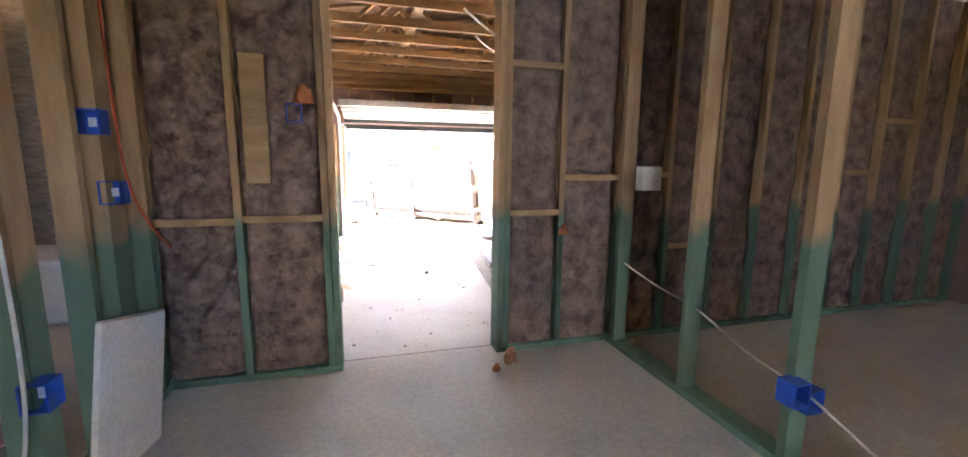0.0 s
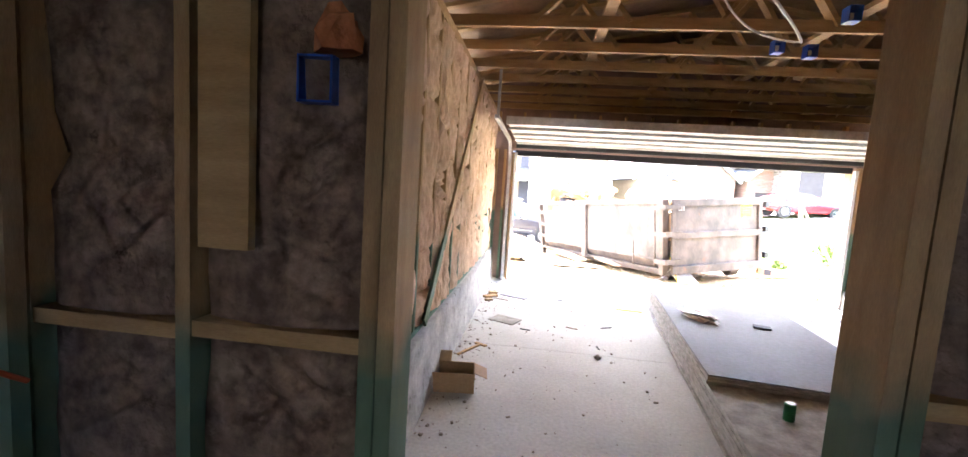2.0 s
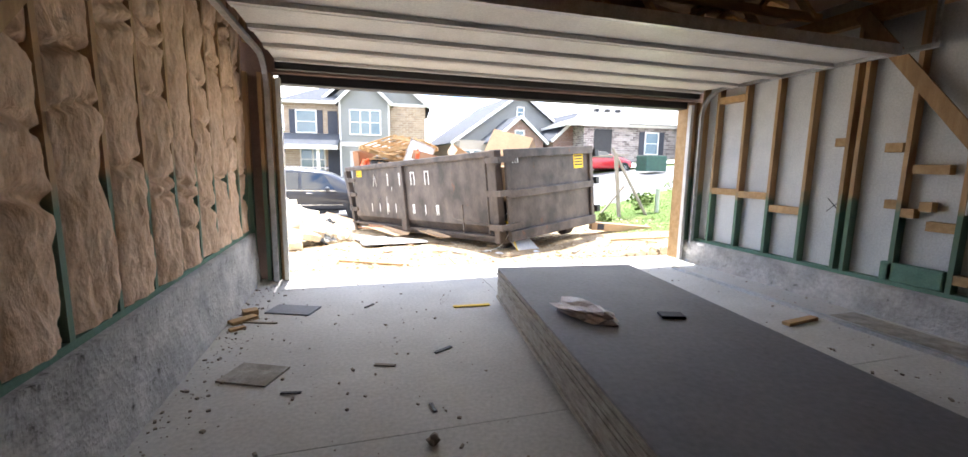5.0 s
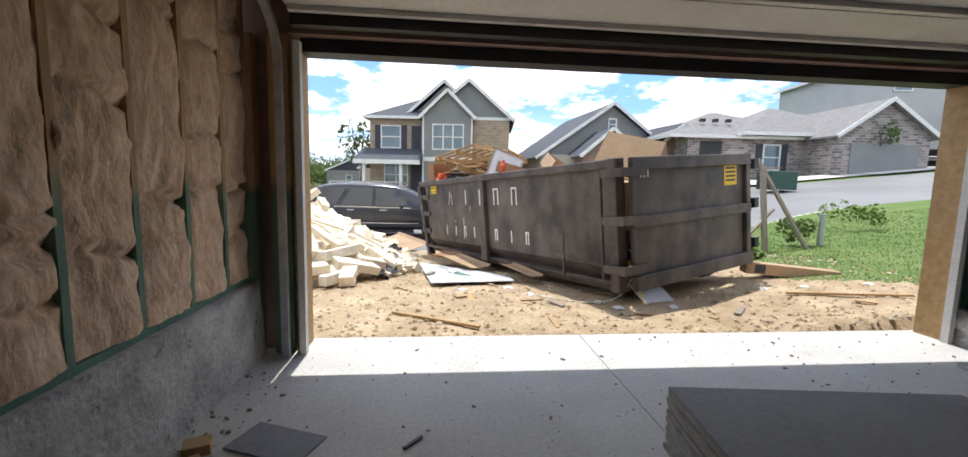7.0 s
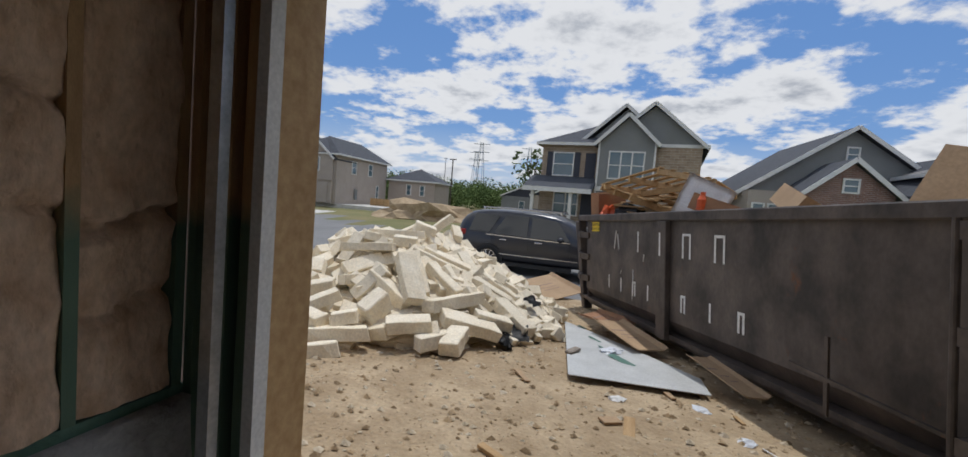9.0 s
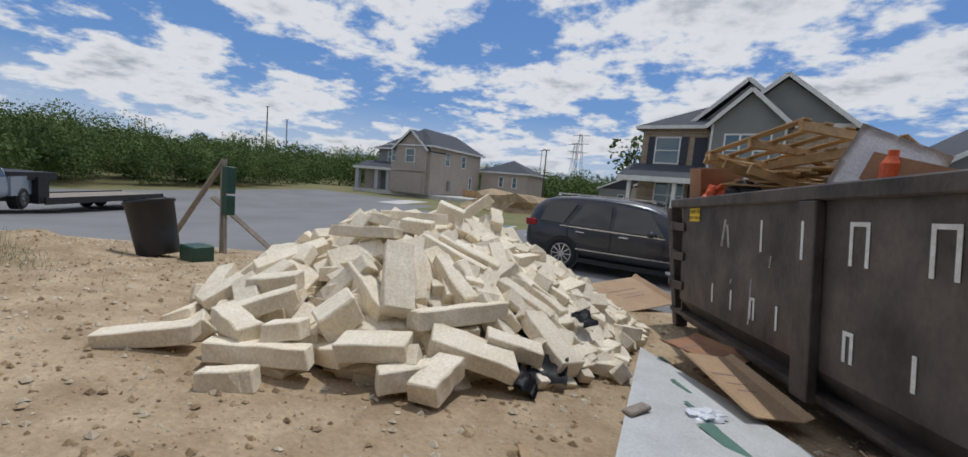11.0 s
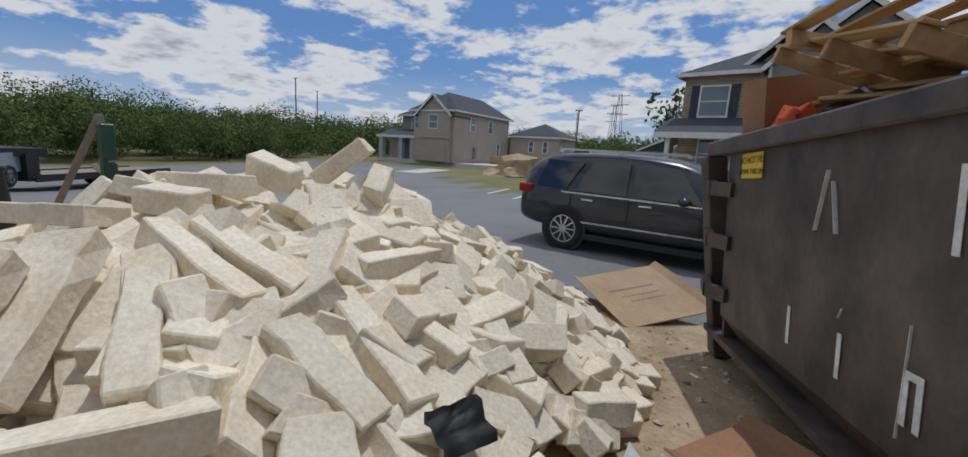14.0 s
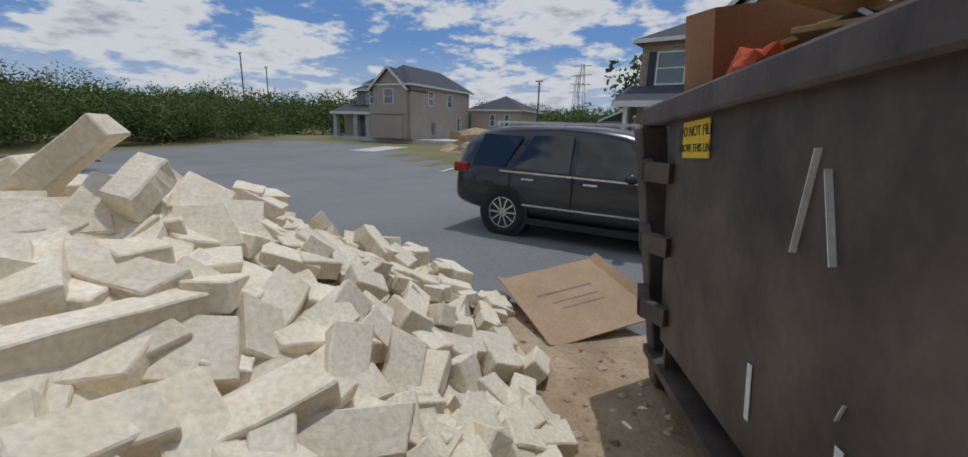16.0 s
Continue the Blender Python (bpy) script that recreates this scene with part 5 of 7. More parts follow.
def suv():
    c = thing("suv", "dark grey three-row suv parked on the street", "car", at=pose(-2.88, 17.53, ground_z(-1, 15.8) - 0.12, 0, 0, 0))
    loft([(0.0, 0.50, 0.92, 1.0, 0.84, 0.72), (0.08, 0.42, 1.0, 1.42, 0.93, 0.76), (0.35, 0.36, 1.06, 1.70, 0.97, 0.78), (0.9, 0.30, 1.05, 1.78, 0.99, 0.80), (2.0, 0.27, 1.02, 1.80, 0.99, 0.80), (2.9, 0.27, 0.99, 1.76, 0.99, 0.79), (3.45, 0.28, 1.0, 1.52, 0.985, 0.78), (3.95, 0.30, 1.0, 1.13, 0.98, 0.86), (4.6, 0.34, 0.96, 1.05, 0.95, 0.84), (4.98, 0.40, 0.82, 0.90, 0.88, 0.76), (5.1, 0.48, 0.70, 0.74, 0.80, 0.70)], M["paint_dark"], "body", c)
    for s in (-1, 1):
        q = s * 0.955
        t = s * 0.845
        for pts in (((0.42, q, 1.13), (1.02, q, 1.11), (1.30, t, 1.60), (0.60, t, 1.63)), ((1.16, q, 1.10), (2.12, q, 1.08), (2.12, t, 1.64), (1.48, t, 1.62)), ((2.22, q, 1.08), (3.30, q, 1.06), (2.92, t, 1.58), (2.22, t, 1.63))):
            pane(c, pts, s * 0.012, M["tint"])
        bm = B()
        span(bm, (0.75, s * 0.70, 1.80), (3.0, s * 0.74, 1.835))
        for x in (0.75, 1.85, 2.95):
            span(bm, (x, s * 0.695, 1.76), (x + 0.07, s * 0.745, 1.80))
        part("roof_rail", bm, M["rim"], c, "bright roof rail")
        bm = B()
        bar(bm, (0.95, s * 0.982, 1.055), (3.32, s * 0.982, 1.025), 0.016, 0.03, (0, 0, 1))
        part("belt_strip", bm, M["rim"], c, "chrome strip under the windows")
        for x in (1.35, 2.35):
            bm = B()
            span(bm, (x, s * 0.985, 0.93), (x + 0.22, s * 1.02, 0.965))
            part("door_handle", bevel(bm, 0.008), M["rim"], c, "chrome door handle")
        bm = B()
        span(bm, (1.35, s * 0.99, 0.53), (3.55, s * 1.005, 0.56))
        part("side_trim", bm, M["rim"], c, "chrome side strip")
        bm = B()
        span(bm, (1.40, s * 0.90, 0.24), (3.40, s * 0.985, 0.34))
        part("sill_cover", bm, M["black"], c)
        for x in (1.12, 2.17, 3.30):
            bm = B()
            span(bm, (x, s * 0.992, 0.42), (x + 0.012, s * 0.998, 1.04))
            part("door_gap", bm, M["black"], c)
        bm = B()
        bmesh.ops.create_icosphere(bm, subdivisions=2, radius=1, matrix=Matrix.Translation((3.05, s * 1.09, 1.10)) @ Matrix.Diagonal((0.09, 0.12, 0.08, 1)))
        part("mirror", bm, M["paint_dark"], c, "", True)
        bm = B()
        span(bm, (0.03, s * 0.78, 0.98), (0.32, s * 0.945, 1.14))
        part("tail_lamp", bevel(bm, 0.02), M["lamp_red"], c, "red tail lamp")
        for x in (1.05, 4.07):
            arch(c, x, s * 0.985, 0.385)
            wheel(c, x, s * 0.90, 0.385)
    bm = B()
    span(bm, (-0.02, -0.26, 0.62), (0.03, 0.26, 0.76))
    part("rear_plate_recess", bm, M["white"], c)
    return c


suv()


def pickup(name, label, m, paint, scale=1.0):
    c = thing(name, label, "pickup truck", at=m)
    # front at x = 0
    loft([(0.0, 0.55, 1.0, 1.15, 0.90, 0.80), (0.12, 0.50, 1.15, 1.30, 0.99, 0.86), (1.2, 0.48, 1.22, 1.36, 1.0, 0.90), (1.55, 0.45, 1.25, 1.42, 1.0, 0.86), (2.15, 0.45, 1.25, 1.92, 1.0, 0.78), (3.6, 0.45, 1.25, 1.95, 1.0, 0.78), (3.85, 0.45, 1.25, 1.90, 1.0, 0.78), (3.95, 0.45, 1.25, 1.32, 1.0, 0.95)], paint, "cab", c)
    bm = B()
    for s in (-1, 1):
        span(bm, (3.95, s * 0.93, 0.55), (6.0, s * 1.02, 1.32))
    span(bm, (3.95, -0.93, 0.55), (6.0, 0.93, 0.75))
    span(bm, (5.92, -0.93, 0.75), (6.0, 0.93, 1.32))
    part("bed", bm, paint, c)
    for s in (-1, 1):
        q, t = s * 0.965, s * 0.84
        for pts in (((1.85, q, 1.33), (2.75, q, 1.32), (2.75, t, 1.78), (2.25, t, 1.77)), ((2.85, q, 1.32), (3.7, q, 1.32), (3.6, t, 1.77), (2.85, t, 1.78))):
            pane(c, pts, s * 0.012, M["tint"])
        for x in (1.0, 4.85):
            arch(c, x, s * 1.0, 0.42)
            wheel(c, x, s * 0.93, 0.42, 0.28, 8)
        bm = B()
        span(bm, (-0.03, s * 0.62, 0.98), (0.10, s * 0.92, 1.14))
        part("headlamp", bevel(bm, 0.02), M["lamp_clear"], c)
        bm = B()
        span(bm, (1.95, s * 1.06, 1.28), (2.1, s * 1.24, 1.48))
        part("mirror", bevel(bm, 0.02), M["black"], c)
    bm = B()
    extrude_poly(bm, [(1.52, -0.80, 1.44), (1.52, 0.80, 1.44), (2.06, 0.70, 1.90), (2.06, -0.70, 1.90)], (-0.05, 0, 0.03))
    part("windscreen", bm, M["tint"], c)
    bm = B()
    span(bm, (-0.03, -0.60, 0.80), (0.03, 0.60, 1.16))
    part("grille", bm, M["black"], c, "black radiator grille")
    bm = B()
    span(bm, (-0.10, -0.97, 0.50), (0.12, 0.97, 0.74))
    part("bumper", bevel(bm, 0.03), M["rim"], c, "chrome front bumper")
    return c


pickup("pickup_truck", "silver-blue crew cab pickup truck on the street", pose(-20.2, 9.05, ground_z(-22, 10.5) - 0.12, 0, 0, 146) , M["paint_silver"])


def trailer():
    c = thing("flatbed_trailer", "black gooseneck flatbed trailer behind the pickup", "trailer", at=pose(-24.2, 11.4, ground_z(-27, 15) - 0.12, 0, 0, 124))
    bm = B()
    span(bm, (1.6, -1.2, 0.72), (9.2, 1.2, 0.80))
    part("deck", bm, M["timber_grey"], c)
    for y in (-1.22, 1.16):
        bm = B()
        span(bm, (1.6, y, 0.56), (9.2, y + 0.07, 0.86))
        part("side_rail", bm, M["black"], c)
    bm = B()
    span(bm, (-1.2, -0.5, 1.35), (1.8, 0.5, 1.6))
    span(bm, (1.4, -1.1, 0.6), (1.9, 1.1, 1.75))
    span(bm, (0.2, -1.0, 1.62), (2.4, 1.0, 1.95))
    bar(bm, (-1.2, 0, 1.4), (-1.2, 0, 0.95), 0.25, 0.25, (0, 1, 0))
    part("gooseneck", bm, M["black"], c)
    for s in (-1, 1):
        for x in (6.6, 7.5):
            wheel(c, x, s * 1.1, 0.38, 0.24, 8)
    for s in (-1, 1):
        bm = B()
        bar(bm, (9.2, s * 0.7, 0.75), (10.3, s * 0.7, 0.45), 0.5, 0.06)
        part("ramp", bm, M["black"], c)
    return c


trailer()
pt = thing("portable_toilet", "grey portable toilet beside the street", "toilet", at=pose(-26.5, 6.6, ground_z(-26.5, 6.6) - 0.10, 0, 0, 20))
bm = B()
span(bm, (-0.55, -0.55, 0.1), (0.55, 0.55, 2.05))
part("cabin", bevel(bm, 0.03), M["stucco_grey"], pt)
bm = B()
span(bm, (-0.6, -0.6, 2.06), (0.6, 0.6, 2.25))
part("roof", bevel(bm, 0.08, 2), M["white"], pt, "white roof")
bm = B()
span(bm, (0.555, -0.35, 0.15), (0.575, 0.35, 1.95))
part("door", bm, M["header"], pt)
bm = B()
span(bm, (-0.6, -0.6, 0.0), (0.6, 0.6, 0.098))
part("base", bm, M["black"], pt)

# ---- small outdoor things ----


def drum():
    d = thing("plastic_drum", "black open plastic drum tilted on the dirt", "drum", at=pose(-6.15, 10.0, ground_z(-6.1, 10.0) + 0.02, 5, -12, 0))
    bm = B()
    seg = 28
    prof = [(0.0, 0.02), (0.27, 0.02), (0.28, 0.04), (0.30, 0.35), (0.32, 0.84), (0.345, 0.85), (0.345, 0.89), (0.315, 0.89), (0.285, 0.35), (0.26, 0.06), (0.0, 0.05)]
    rg = [[bm.verts.new((q * math.cos(6.2832 * i / seg), q * math.sin(6.2832 * i / seg), z)) for q, z in prof] for i in range(seg)]
    for i in range(seg):
        a, b = rg[i], rg[(i + 1) % seg]
        for k in range(len(prof) - 1):
            bm.faces.new((a[k], a[k + 1], b[k + 1], b[k]))
    bmesh.ops.remove_doubles(bm, verts=bm.verts, dist=0.001)
    part("drum_shell", bm, M["black"], d, "", True)
    return d


drum()


def post_frame(name, label, base, pieces, mt):
    t = thing(name, label, "timber frame", at=pose(base[0], base[1], ground_z(*base)))
    for nm, a, b, w, h in pieces:
        bm = B()
        bar(bm, a, b, w, h, (0.3, 1, 0))
        part(nm, bevel(bm, 0.004), M[mt], t)
    return t


pf = post_frame("meter_post", "weathered timber post with diagonal props and green boxes", (-6.75, 11.3), [("post", (0, 0, -0.05), (-0.02, 0, 1.78), 0.09, 0.09), ("prop", (-0.95, -0.55, -0.02), (-0.02, -0.02, 1.72), 0.04, 0.09), ("prop", (0.55, 0.75, 0.0), (-0.3, -0.05, 1.05), 0.04, 0.09), ("prop", (0.28, -0.1, -0.02), (0.0, 0.03, 1.0), 0.035, 0.06)], "timber_grey")
M["green_box"] = mat("dark_green_steel", (0.02, 0.075, 0.05), (0.015, 0.055, 0.04), 0.45, 6, bump=0.03)
for z, h in ((1.15, 0.5), (0.75, 0.36)):
    bm = B()
    span(bm, (0.05, -0.07, z), (0.24, 0.09, z + h))
    part("meter_box", bevel(bm, 0.012), M["green_box"], pf, "dark green electric box")
bm = B()
span(bm, (-0.2, -0.16, 0), (0.2, 0.16, 0.26))
ob = part("utility_box", bevel(bm, 0.015), M["green_box"])
ob.matrix_basis = pose(-5.55, 10.25, ground_z(-5.55, 10.25))
tagged(ob, "low dark green utility box on the dirt", "utility box")
xf = post_frame("survey_prop", "weathered timber props leaning together on the lawn edge", (8.15, 10.9), [("prop", (0.45, -0.35, 0), (-0.35, 0.25, 1.85), 0.05, 0.12), ("post", (-0.12, 0.1, -0.05), (-0.30, 0.15, 1.7), 0.09, 0.09), ("prop", (-0.62, 0.3, 0), (-0.05, 0.05, 0.85), 0.04, 0.09), ("rail", (-0.95, 0.5, 1.6), (0.05, 0.1, 1.68), 0.04, 0.09)], "timber_grey")
M["pipe"] = mat("pale_green_pipe", (0.40, 0.43, 0.37), (0.34, 0.37, 0.31), 0.6, 5, bump=0.05)
for x, y, h in ((-6.6, 8.25, 0.52), (9.15, 10.9, 0.62)):
    pp = thing("stub_pipe", "pale green capped stub pipe in the ground", "pipe", "stub pipes", at=pose(x, y, ground_z(x, y)))
    bm = B()
    rod(bm, (0, 0, -0.05), (0, 0, h), 0.06, seg=16)
    part("pipe", bm, M["pipe"], pp)
    bm = B()
    rod(bm, (0, 0, h), (0, 0, h + 0.05), 0.068, seg=16)
    part("cap", bm, M["pipe"], pp)

# sheathing board, cartons and litter beside the dumpster
M["board_grey"] = mat("grey_thermal_board", (0.56, 0.565, 0.55), (0.47, 0.475, 0.46), 0.6, 3, bump=0.08, spots=((0.32, 0.28, 0.2), 4, -0.08))
bd = thing("sheathing_board", "grey printed sheathing board lying on the dirt", "board", at=pose(0, 0, 0))
bm = B()
pts = [(0.95, 11.3), (1.75, 10.35), (2.45, 9.4), (2.45, 8.93), (1.25, 8.75)]
v = [bm.verts.new((x, y, ground_z(x, y) + 0.05)) for x, y in pts]
f = bm.faces.new(v)
e = bmesh.ops.extrude_face_region(bm, geom=[f])
bmesh.ops.translate(bm, verts=[q for q in e["geom"] if isinstance(q, bmesh.types.BMVert)], vec=(0, 0, 0.008))
part("sheet", bm, M["board_grey"], bd)
M["print_green"] = mat("green_print", (0.10, 0.20, 0.16), (0.08, 0.17, 0.13), 0.7, 5, bump=0.0)
for x, y, w, h, a in ((1.72, 9.55, 0.34, 0.10, -50), (1.62, 9.78, 0.22, 0.03, -50), (1.56, 9.90, 0.26, 0.03, -50), (1.42, 10.35, 0.24, 0.035, -50), (1.22, 11.0, 0.16, 0.05, -50)):
    bm = B()
    span(bm, (-w / 2, -h / 2, 0), (w / 2, h / 2, 0.0015))
    ob = part("print_bar", bm, M["print_green"], bd, "dull green printed bar")
    ob.matrix_basis = pose(x, y, ground_z(x, y) + 0.064, 2.5, 0, a)


ob = crumpled("plastic_film", "crumpled clear plastic film on the sheathing board", "plastic film", pose(1.62, 9.85, ground_z(1.62, 9.85) + 0.06, 0, 0, 40), (0.13, 0.08, 0.03), M["film"], 71, sub=3)
bm = B()
span(bm, (-0.11, -0.04, 0), (0.11, 0.04, 0.03))
ob = part("wood_chip", bevel(bm, 0.008), M["timber_grey"])
ob.matrix_basis = pose(1.22, 9.55, ground_z(1.22, 9.55) + 0.062, 0, 0, 65)
tagged(ob, "grey weathered wood scrap on the sheathing board", "scrap")


def flat_carton(name, label, m, w, l, fold, material):
    t = thing(name, label, "cardboard", at=m)
    for nm, lo, hi, tilt in (("panel", (-w / 2, -l / 2, 0), (w / 2, l / 2, 0.012), 0), ("flap", (w / 2, -l / 2, 0), (w / 2 + fold, l / 2, 0.008), -35), ("flap", (-w / 2 - fold, -l / 2, 0), (-w / 2, l / 2, 0.008), 25)):
        bm = B()
        span(bm, lo, hi)
        ob = part(nm, bm, material, t)
        if tilt:
            px = w / 2 if nm == "flap" and lo[0] > 0 else -w / 2
            ob.matrix_basis = Matrix.Translation((px, 0, 0.002)) @ Matrix.Rotation(radians(tilt), 4, "Y") @ Matrix.Translation((-px, 0, 0))
    for k, (x, y, bw, bh) in enumerate(((-0.05, 0.12, w * 0.6, 0.03), (-0.02, -0.02, w * 0.5, 0.02), (0.0, -0.12, w * 0.45, 0.02))):
        bm = B()
        span(bm, (x - bw / 2, y - bh / 2, 0.0125), (x + bw / 2, y + bh / 2, 0.0135))
        part("print_bar", bm, M["header"], t, "dark printed bar")
    return t


flat_carton("flattened_carton", "flattened brown printed carton leaning on rubble", Matrix.Translation((0.30, 13.95, -0.34)) @ pose(0, 0, 0, 10, -8, 50), 0.92, 1.05, 0.10, M["card"])
flat_carton("door_carton", "crushed brown printed carton beside the dumpster", Matrix.Translation((1.80, 10.5, -0.14)) @ pose(0, 0, 0, 4, 3, 32), 0.34, 0.95, 0.08, M["card"])
flat_carton("door_carton", "crushed brown printed carton beside the dumpster", Matrix.Translation((2.60, 9.20, -0.02)) @ pose(0, 0, 0, 3, 3, 24), 0.18, 0.8, 0.05, M["card"])
flat_carton("flattened_carton", "flattened brown carton near the dumpster foot", Matrix.Translation((1.55, 11.2, -0.16)) @ pose(0, 0, 0, 3, 3, 65), 0.5, 0.6, 0.08, M["card_red"])
bx = thing("long_carton", "long brown carton lying at the dumpster gate", "box", at=pose(6.35, 8.45, ground_z(6.35, 8.45), 0, 4, -14))
bm = B()
span(bm, (-0.62, -0.10, 0.01), (0.62, 0.10, 0.17))
part("carton_body", bevel(bm, 0.006), M["card"], bx)
bm = B()
span(bm, (-0.50, -0.104, 0.03), (-0.36, -0.101, 0.15))
part("label", bm, M["shutter"], bx, "dark printed label")
bm = B()
span(bm, (-0.23, -0.006, 0), (0.23, 0.006, 0.36))
ob = part("plastic_sheet", bm, M["film"])
ob.matrix_basis = pose(4.05, 7.72, ground_z(4, 7.7), -62, 0, 18)
tagged(ob, "small white panel leaning at the dumpster gate", "panel")
bm = B()
bar(bm, (3.62, 7.72, 0.42), (3.80, 7.60, -0.10), 0.05, 0.006)
bar(bm, (3.60, 7.73, 0.42), (3.72, 7.70, 0.12), 0.03, 0.006)
tagged(part("yellow_strap", bm, M["yellow"]), "yellow ratchet strap hanging from the gate", "strap")
cu = bpy.data.curves.new("rope", "CURVE")
cu.dimensions = "3D"
cu.bevel_depth = 0.006
spn = cu.splines.new("NURBS")
pts = [(3.62, 7.74, 0.55), (3.70, 7.66, 0.48), (3.66, 7.62, 0.25), (3.50, 7.60, -0.02), (3.20, 7.62, -0.09), (2.75, 7.85, -0.09), (2.6, 8.1, -0.10)]
spn.points.add(len(pts) - 1)
for q, c in zip(spn.points, pts):
    q.co = (*c, 1)
spn.use_endpoint_u = True
ob = new("rope_tmp", cu)
me = bpy.data.meshes.new_from_object(ob.evaluated_get(bpy.context.evaluated_depsgraph_get()))
bpy.data.objects.remove(ob)
me.materials.append(M["white"])
tagged(new("rope", me), "dirty white rope trailing from the gate", "rope")

r = random.Random(21)
for k in range(26):
    x, y = r.uniform(0.6, 6.8), r.uniform(6.7, 8.6)
    if k > 16:
        x, y = r.uniform(1.6, 5.2), r.uniform(7.6, 9.0)
    mt = r.choice(["timber", "timber_grey", "film", "white", "timber", "card", "film"])
    l, w, h = r.uniform(0.08, 0.32), r.uniform(0.02, 0.10), r.uniform(0.006, 0.02)
    if mt in ("film", "white"):
        crumpled("paper_scrap", "crumpled white scrap on the dirt", "litter", pose(x, y, ground_z(x, y), 0, 0, r.uniform(0, 180)), (0.07, 0.05, 0.02), M[mt], k + 30, sub=2)
        continue
    bm = B()
    span(bm, (-l / 2, -w / 2, 0), (l / 2, w / 2, h))
    ob = part("scrap_piece", bevel(bm, 0.002), M[mt])
    ob.matrix_basis = pose(x, y, ground_z(x, y) + 0.012, r.uniform(-4, 4), r.uniform(-4, 4), r.uniform(0, 180))
    tagged(ob, "loose scrap of building material on the dirt", "scrap", "scraps on the dirt lot")
for a, b in (((0.89, 7.25), (1.75, 6.72)), ((3.4, 8.2), (4.3, 7.9)), ((5.6, 7.6), (6.6, 7.0)), ((-2.6, 8.9), (-1.9, 9.2))):
    bm = B()
    bar(bm, (*a, ground_z(*a) + 0.03), (*b, ground_z(*b) + 0.03), 0.045, 0.025)
    tagged(part("timber_strip", bm, M["timber"]), "raw timber strip lying on the dirt", "timber", "timber strips")

# gravel and clods over the lot
r = random.Random(5)
verts, faces = [], []
for k in range(30000):
    if k < 24000:
        x, y = r.uniform(-5.5, 7.6), 6.5 + 7.0 * r.random() ** 1.3
    else:
        x, y = r.uniform(-10, -5), r.uniform(6.5, 11.5)
    if on_road(x, y) > -0.3:
        continue
    s = 0.005 + 0.026 * r.random() ** 6
    z = height(x, y) + s * 0.25
    o = len(verts)
    a0 = r.uniform(0, 6.28)
    for q in range(5):
        a = a0 + 6.2832 * q / 5
        verts.append((x + s * 1.3 * r.uniform(0.7, 1.2) * math.cos(a), y + s * r.uniform(0.7, 1.2) * math.sin(a), z + s * r.uniform(-0.4, 0.2)))
    verts.append((x + s * r.uniform(-0.3, 0.3), y, z + s * r.uniform(0.5, 0.9)))
    faces += [(o + q, o + (q + 1) % 5, o + 5) for q in range(5)]
me = bpy.data.meshes.new("gravel")
me.from_pydata(verts, [], faces)
M["gravel_pale"] = mat("pale_limestone_gravel", (0.64, 0.55, 0.42), (0.50, 0.41, 0.28), 0.95, 3, 6, bump=0.3, coords="World", spec=0.2)
M["gravel_dark"] = mat("brown_gravel", (0.34, 0.25, 0.15), (0.24, 0.165, 0.095), 0.95, 3, 6, bump=0.3, coords="World", spec=0.2)
M["gravel"] = mat("limestone_gravel", (0.50, 0.38, 0.24), (0.36, 0.25, 0.14), 0.95, 1.2, 6, bump=0.3, coords="World", spec=0.2)
me.materials.append(M["gravel"])
me.materials.append(M["gravel_pale"])
me.materials.append(M["gravel_dark"])
for q, poly in enumerate(me.polygons):
    poly.material_index = (q // 5 * 7 % 11) % 3
tagged(new("gravel", me), "loose limestone gravel over the bare earth", "gravel", "", "stuff")

# ---- houses across the street ----


def hbox(parent, name, lo, hi, material, label=""):
    bm = B()
    span(bm, lo, hi)
    return part(name, bm, material, parent, label)


def window(parent, x0, x1, z0, z1, y, face="y", sign=-1, shutters=False, mullion=1):
    """A framed window on a wall plane; face y: the wall at y, looking along sign."""
    def P(a, b, c0, c1, d0, d1):
        if face == "y":
            return (a, min(y + sign * d0, y + sign * d1), c0), (b, max(y + sign * d0, y + sign * d1), c1)
        return (min(y + sign * d0, y + sign * d1), a, c0), (max(y + sign * d0, y + sign * d1), b, c1)

    w = hbox(parent, "window", *P(x0, x1, z0, z1, 0.005, 0.03), M["glass"])
    bm = B()
    t = 0.09
    for a, b, c, d in ((x0 - t, x0, z0 - t, z1 + t), (x1, x1 + t, z0 - t, z1 + t), (x0, x1, z1, z1 + t), (x0, x1, z0 - t, z0), (x0, x1, (z0 + z1) / 2 - 0.03, (z0 + z1) / 2 + 0.03)):
        span(bm, *P(a, b, c, d, 0.005, 0.07))
    for k in range(1, mullion):
        xm = x0 + (x1 - x0) * k / mullion
        span(bm, *P(xm - 0.05, xm + 0.05, z0, z1, 0.005, 0.075))
    part("frame", bm, M["white"], w)
    if shutters:
        for a, b in ((x0 - t - 0.45, x0 - t - 0.02), (x1 + t + 0.02, x1 + t + 0.45)):
            hbox(parent, "shutter", *P(a, b, z0 - t, z1 + t, 0.005, 0.05), M["shutter"])
    return w


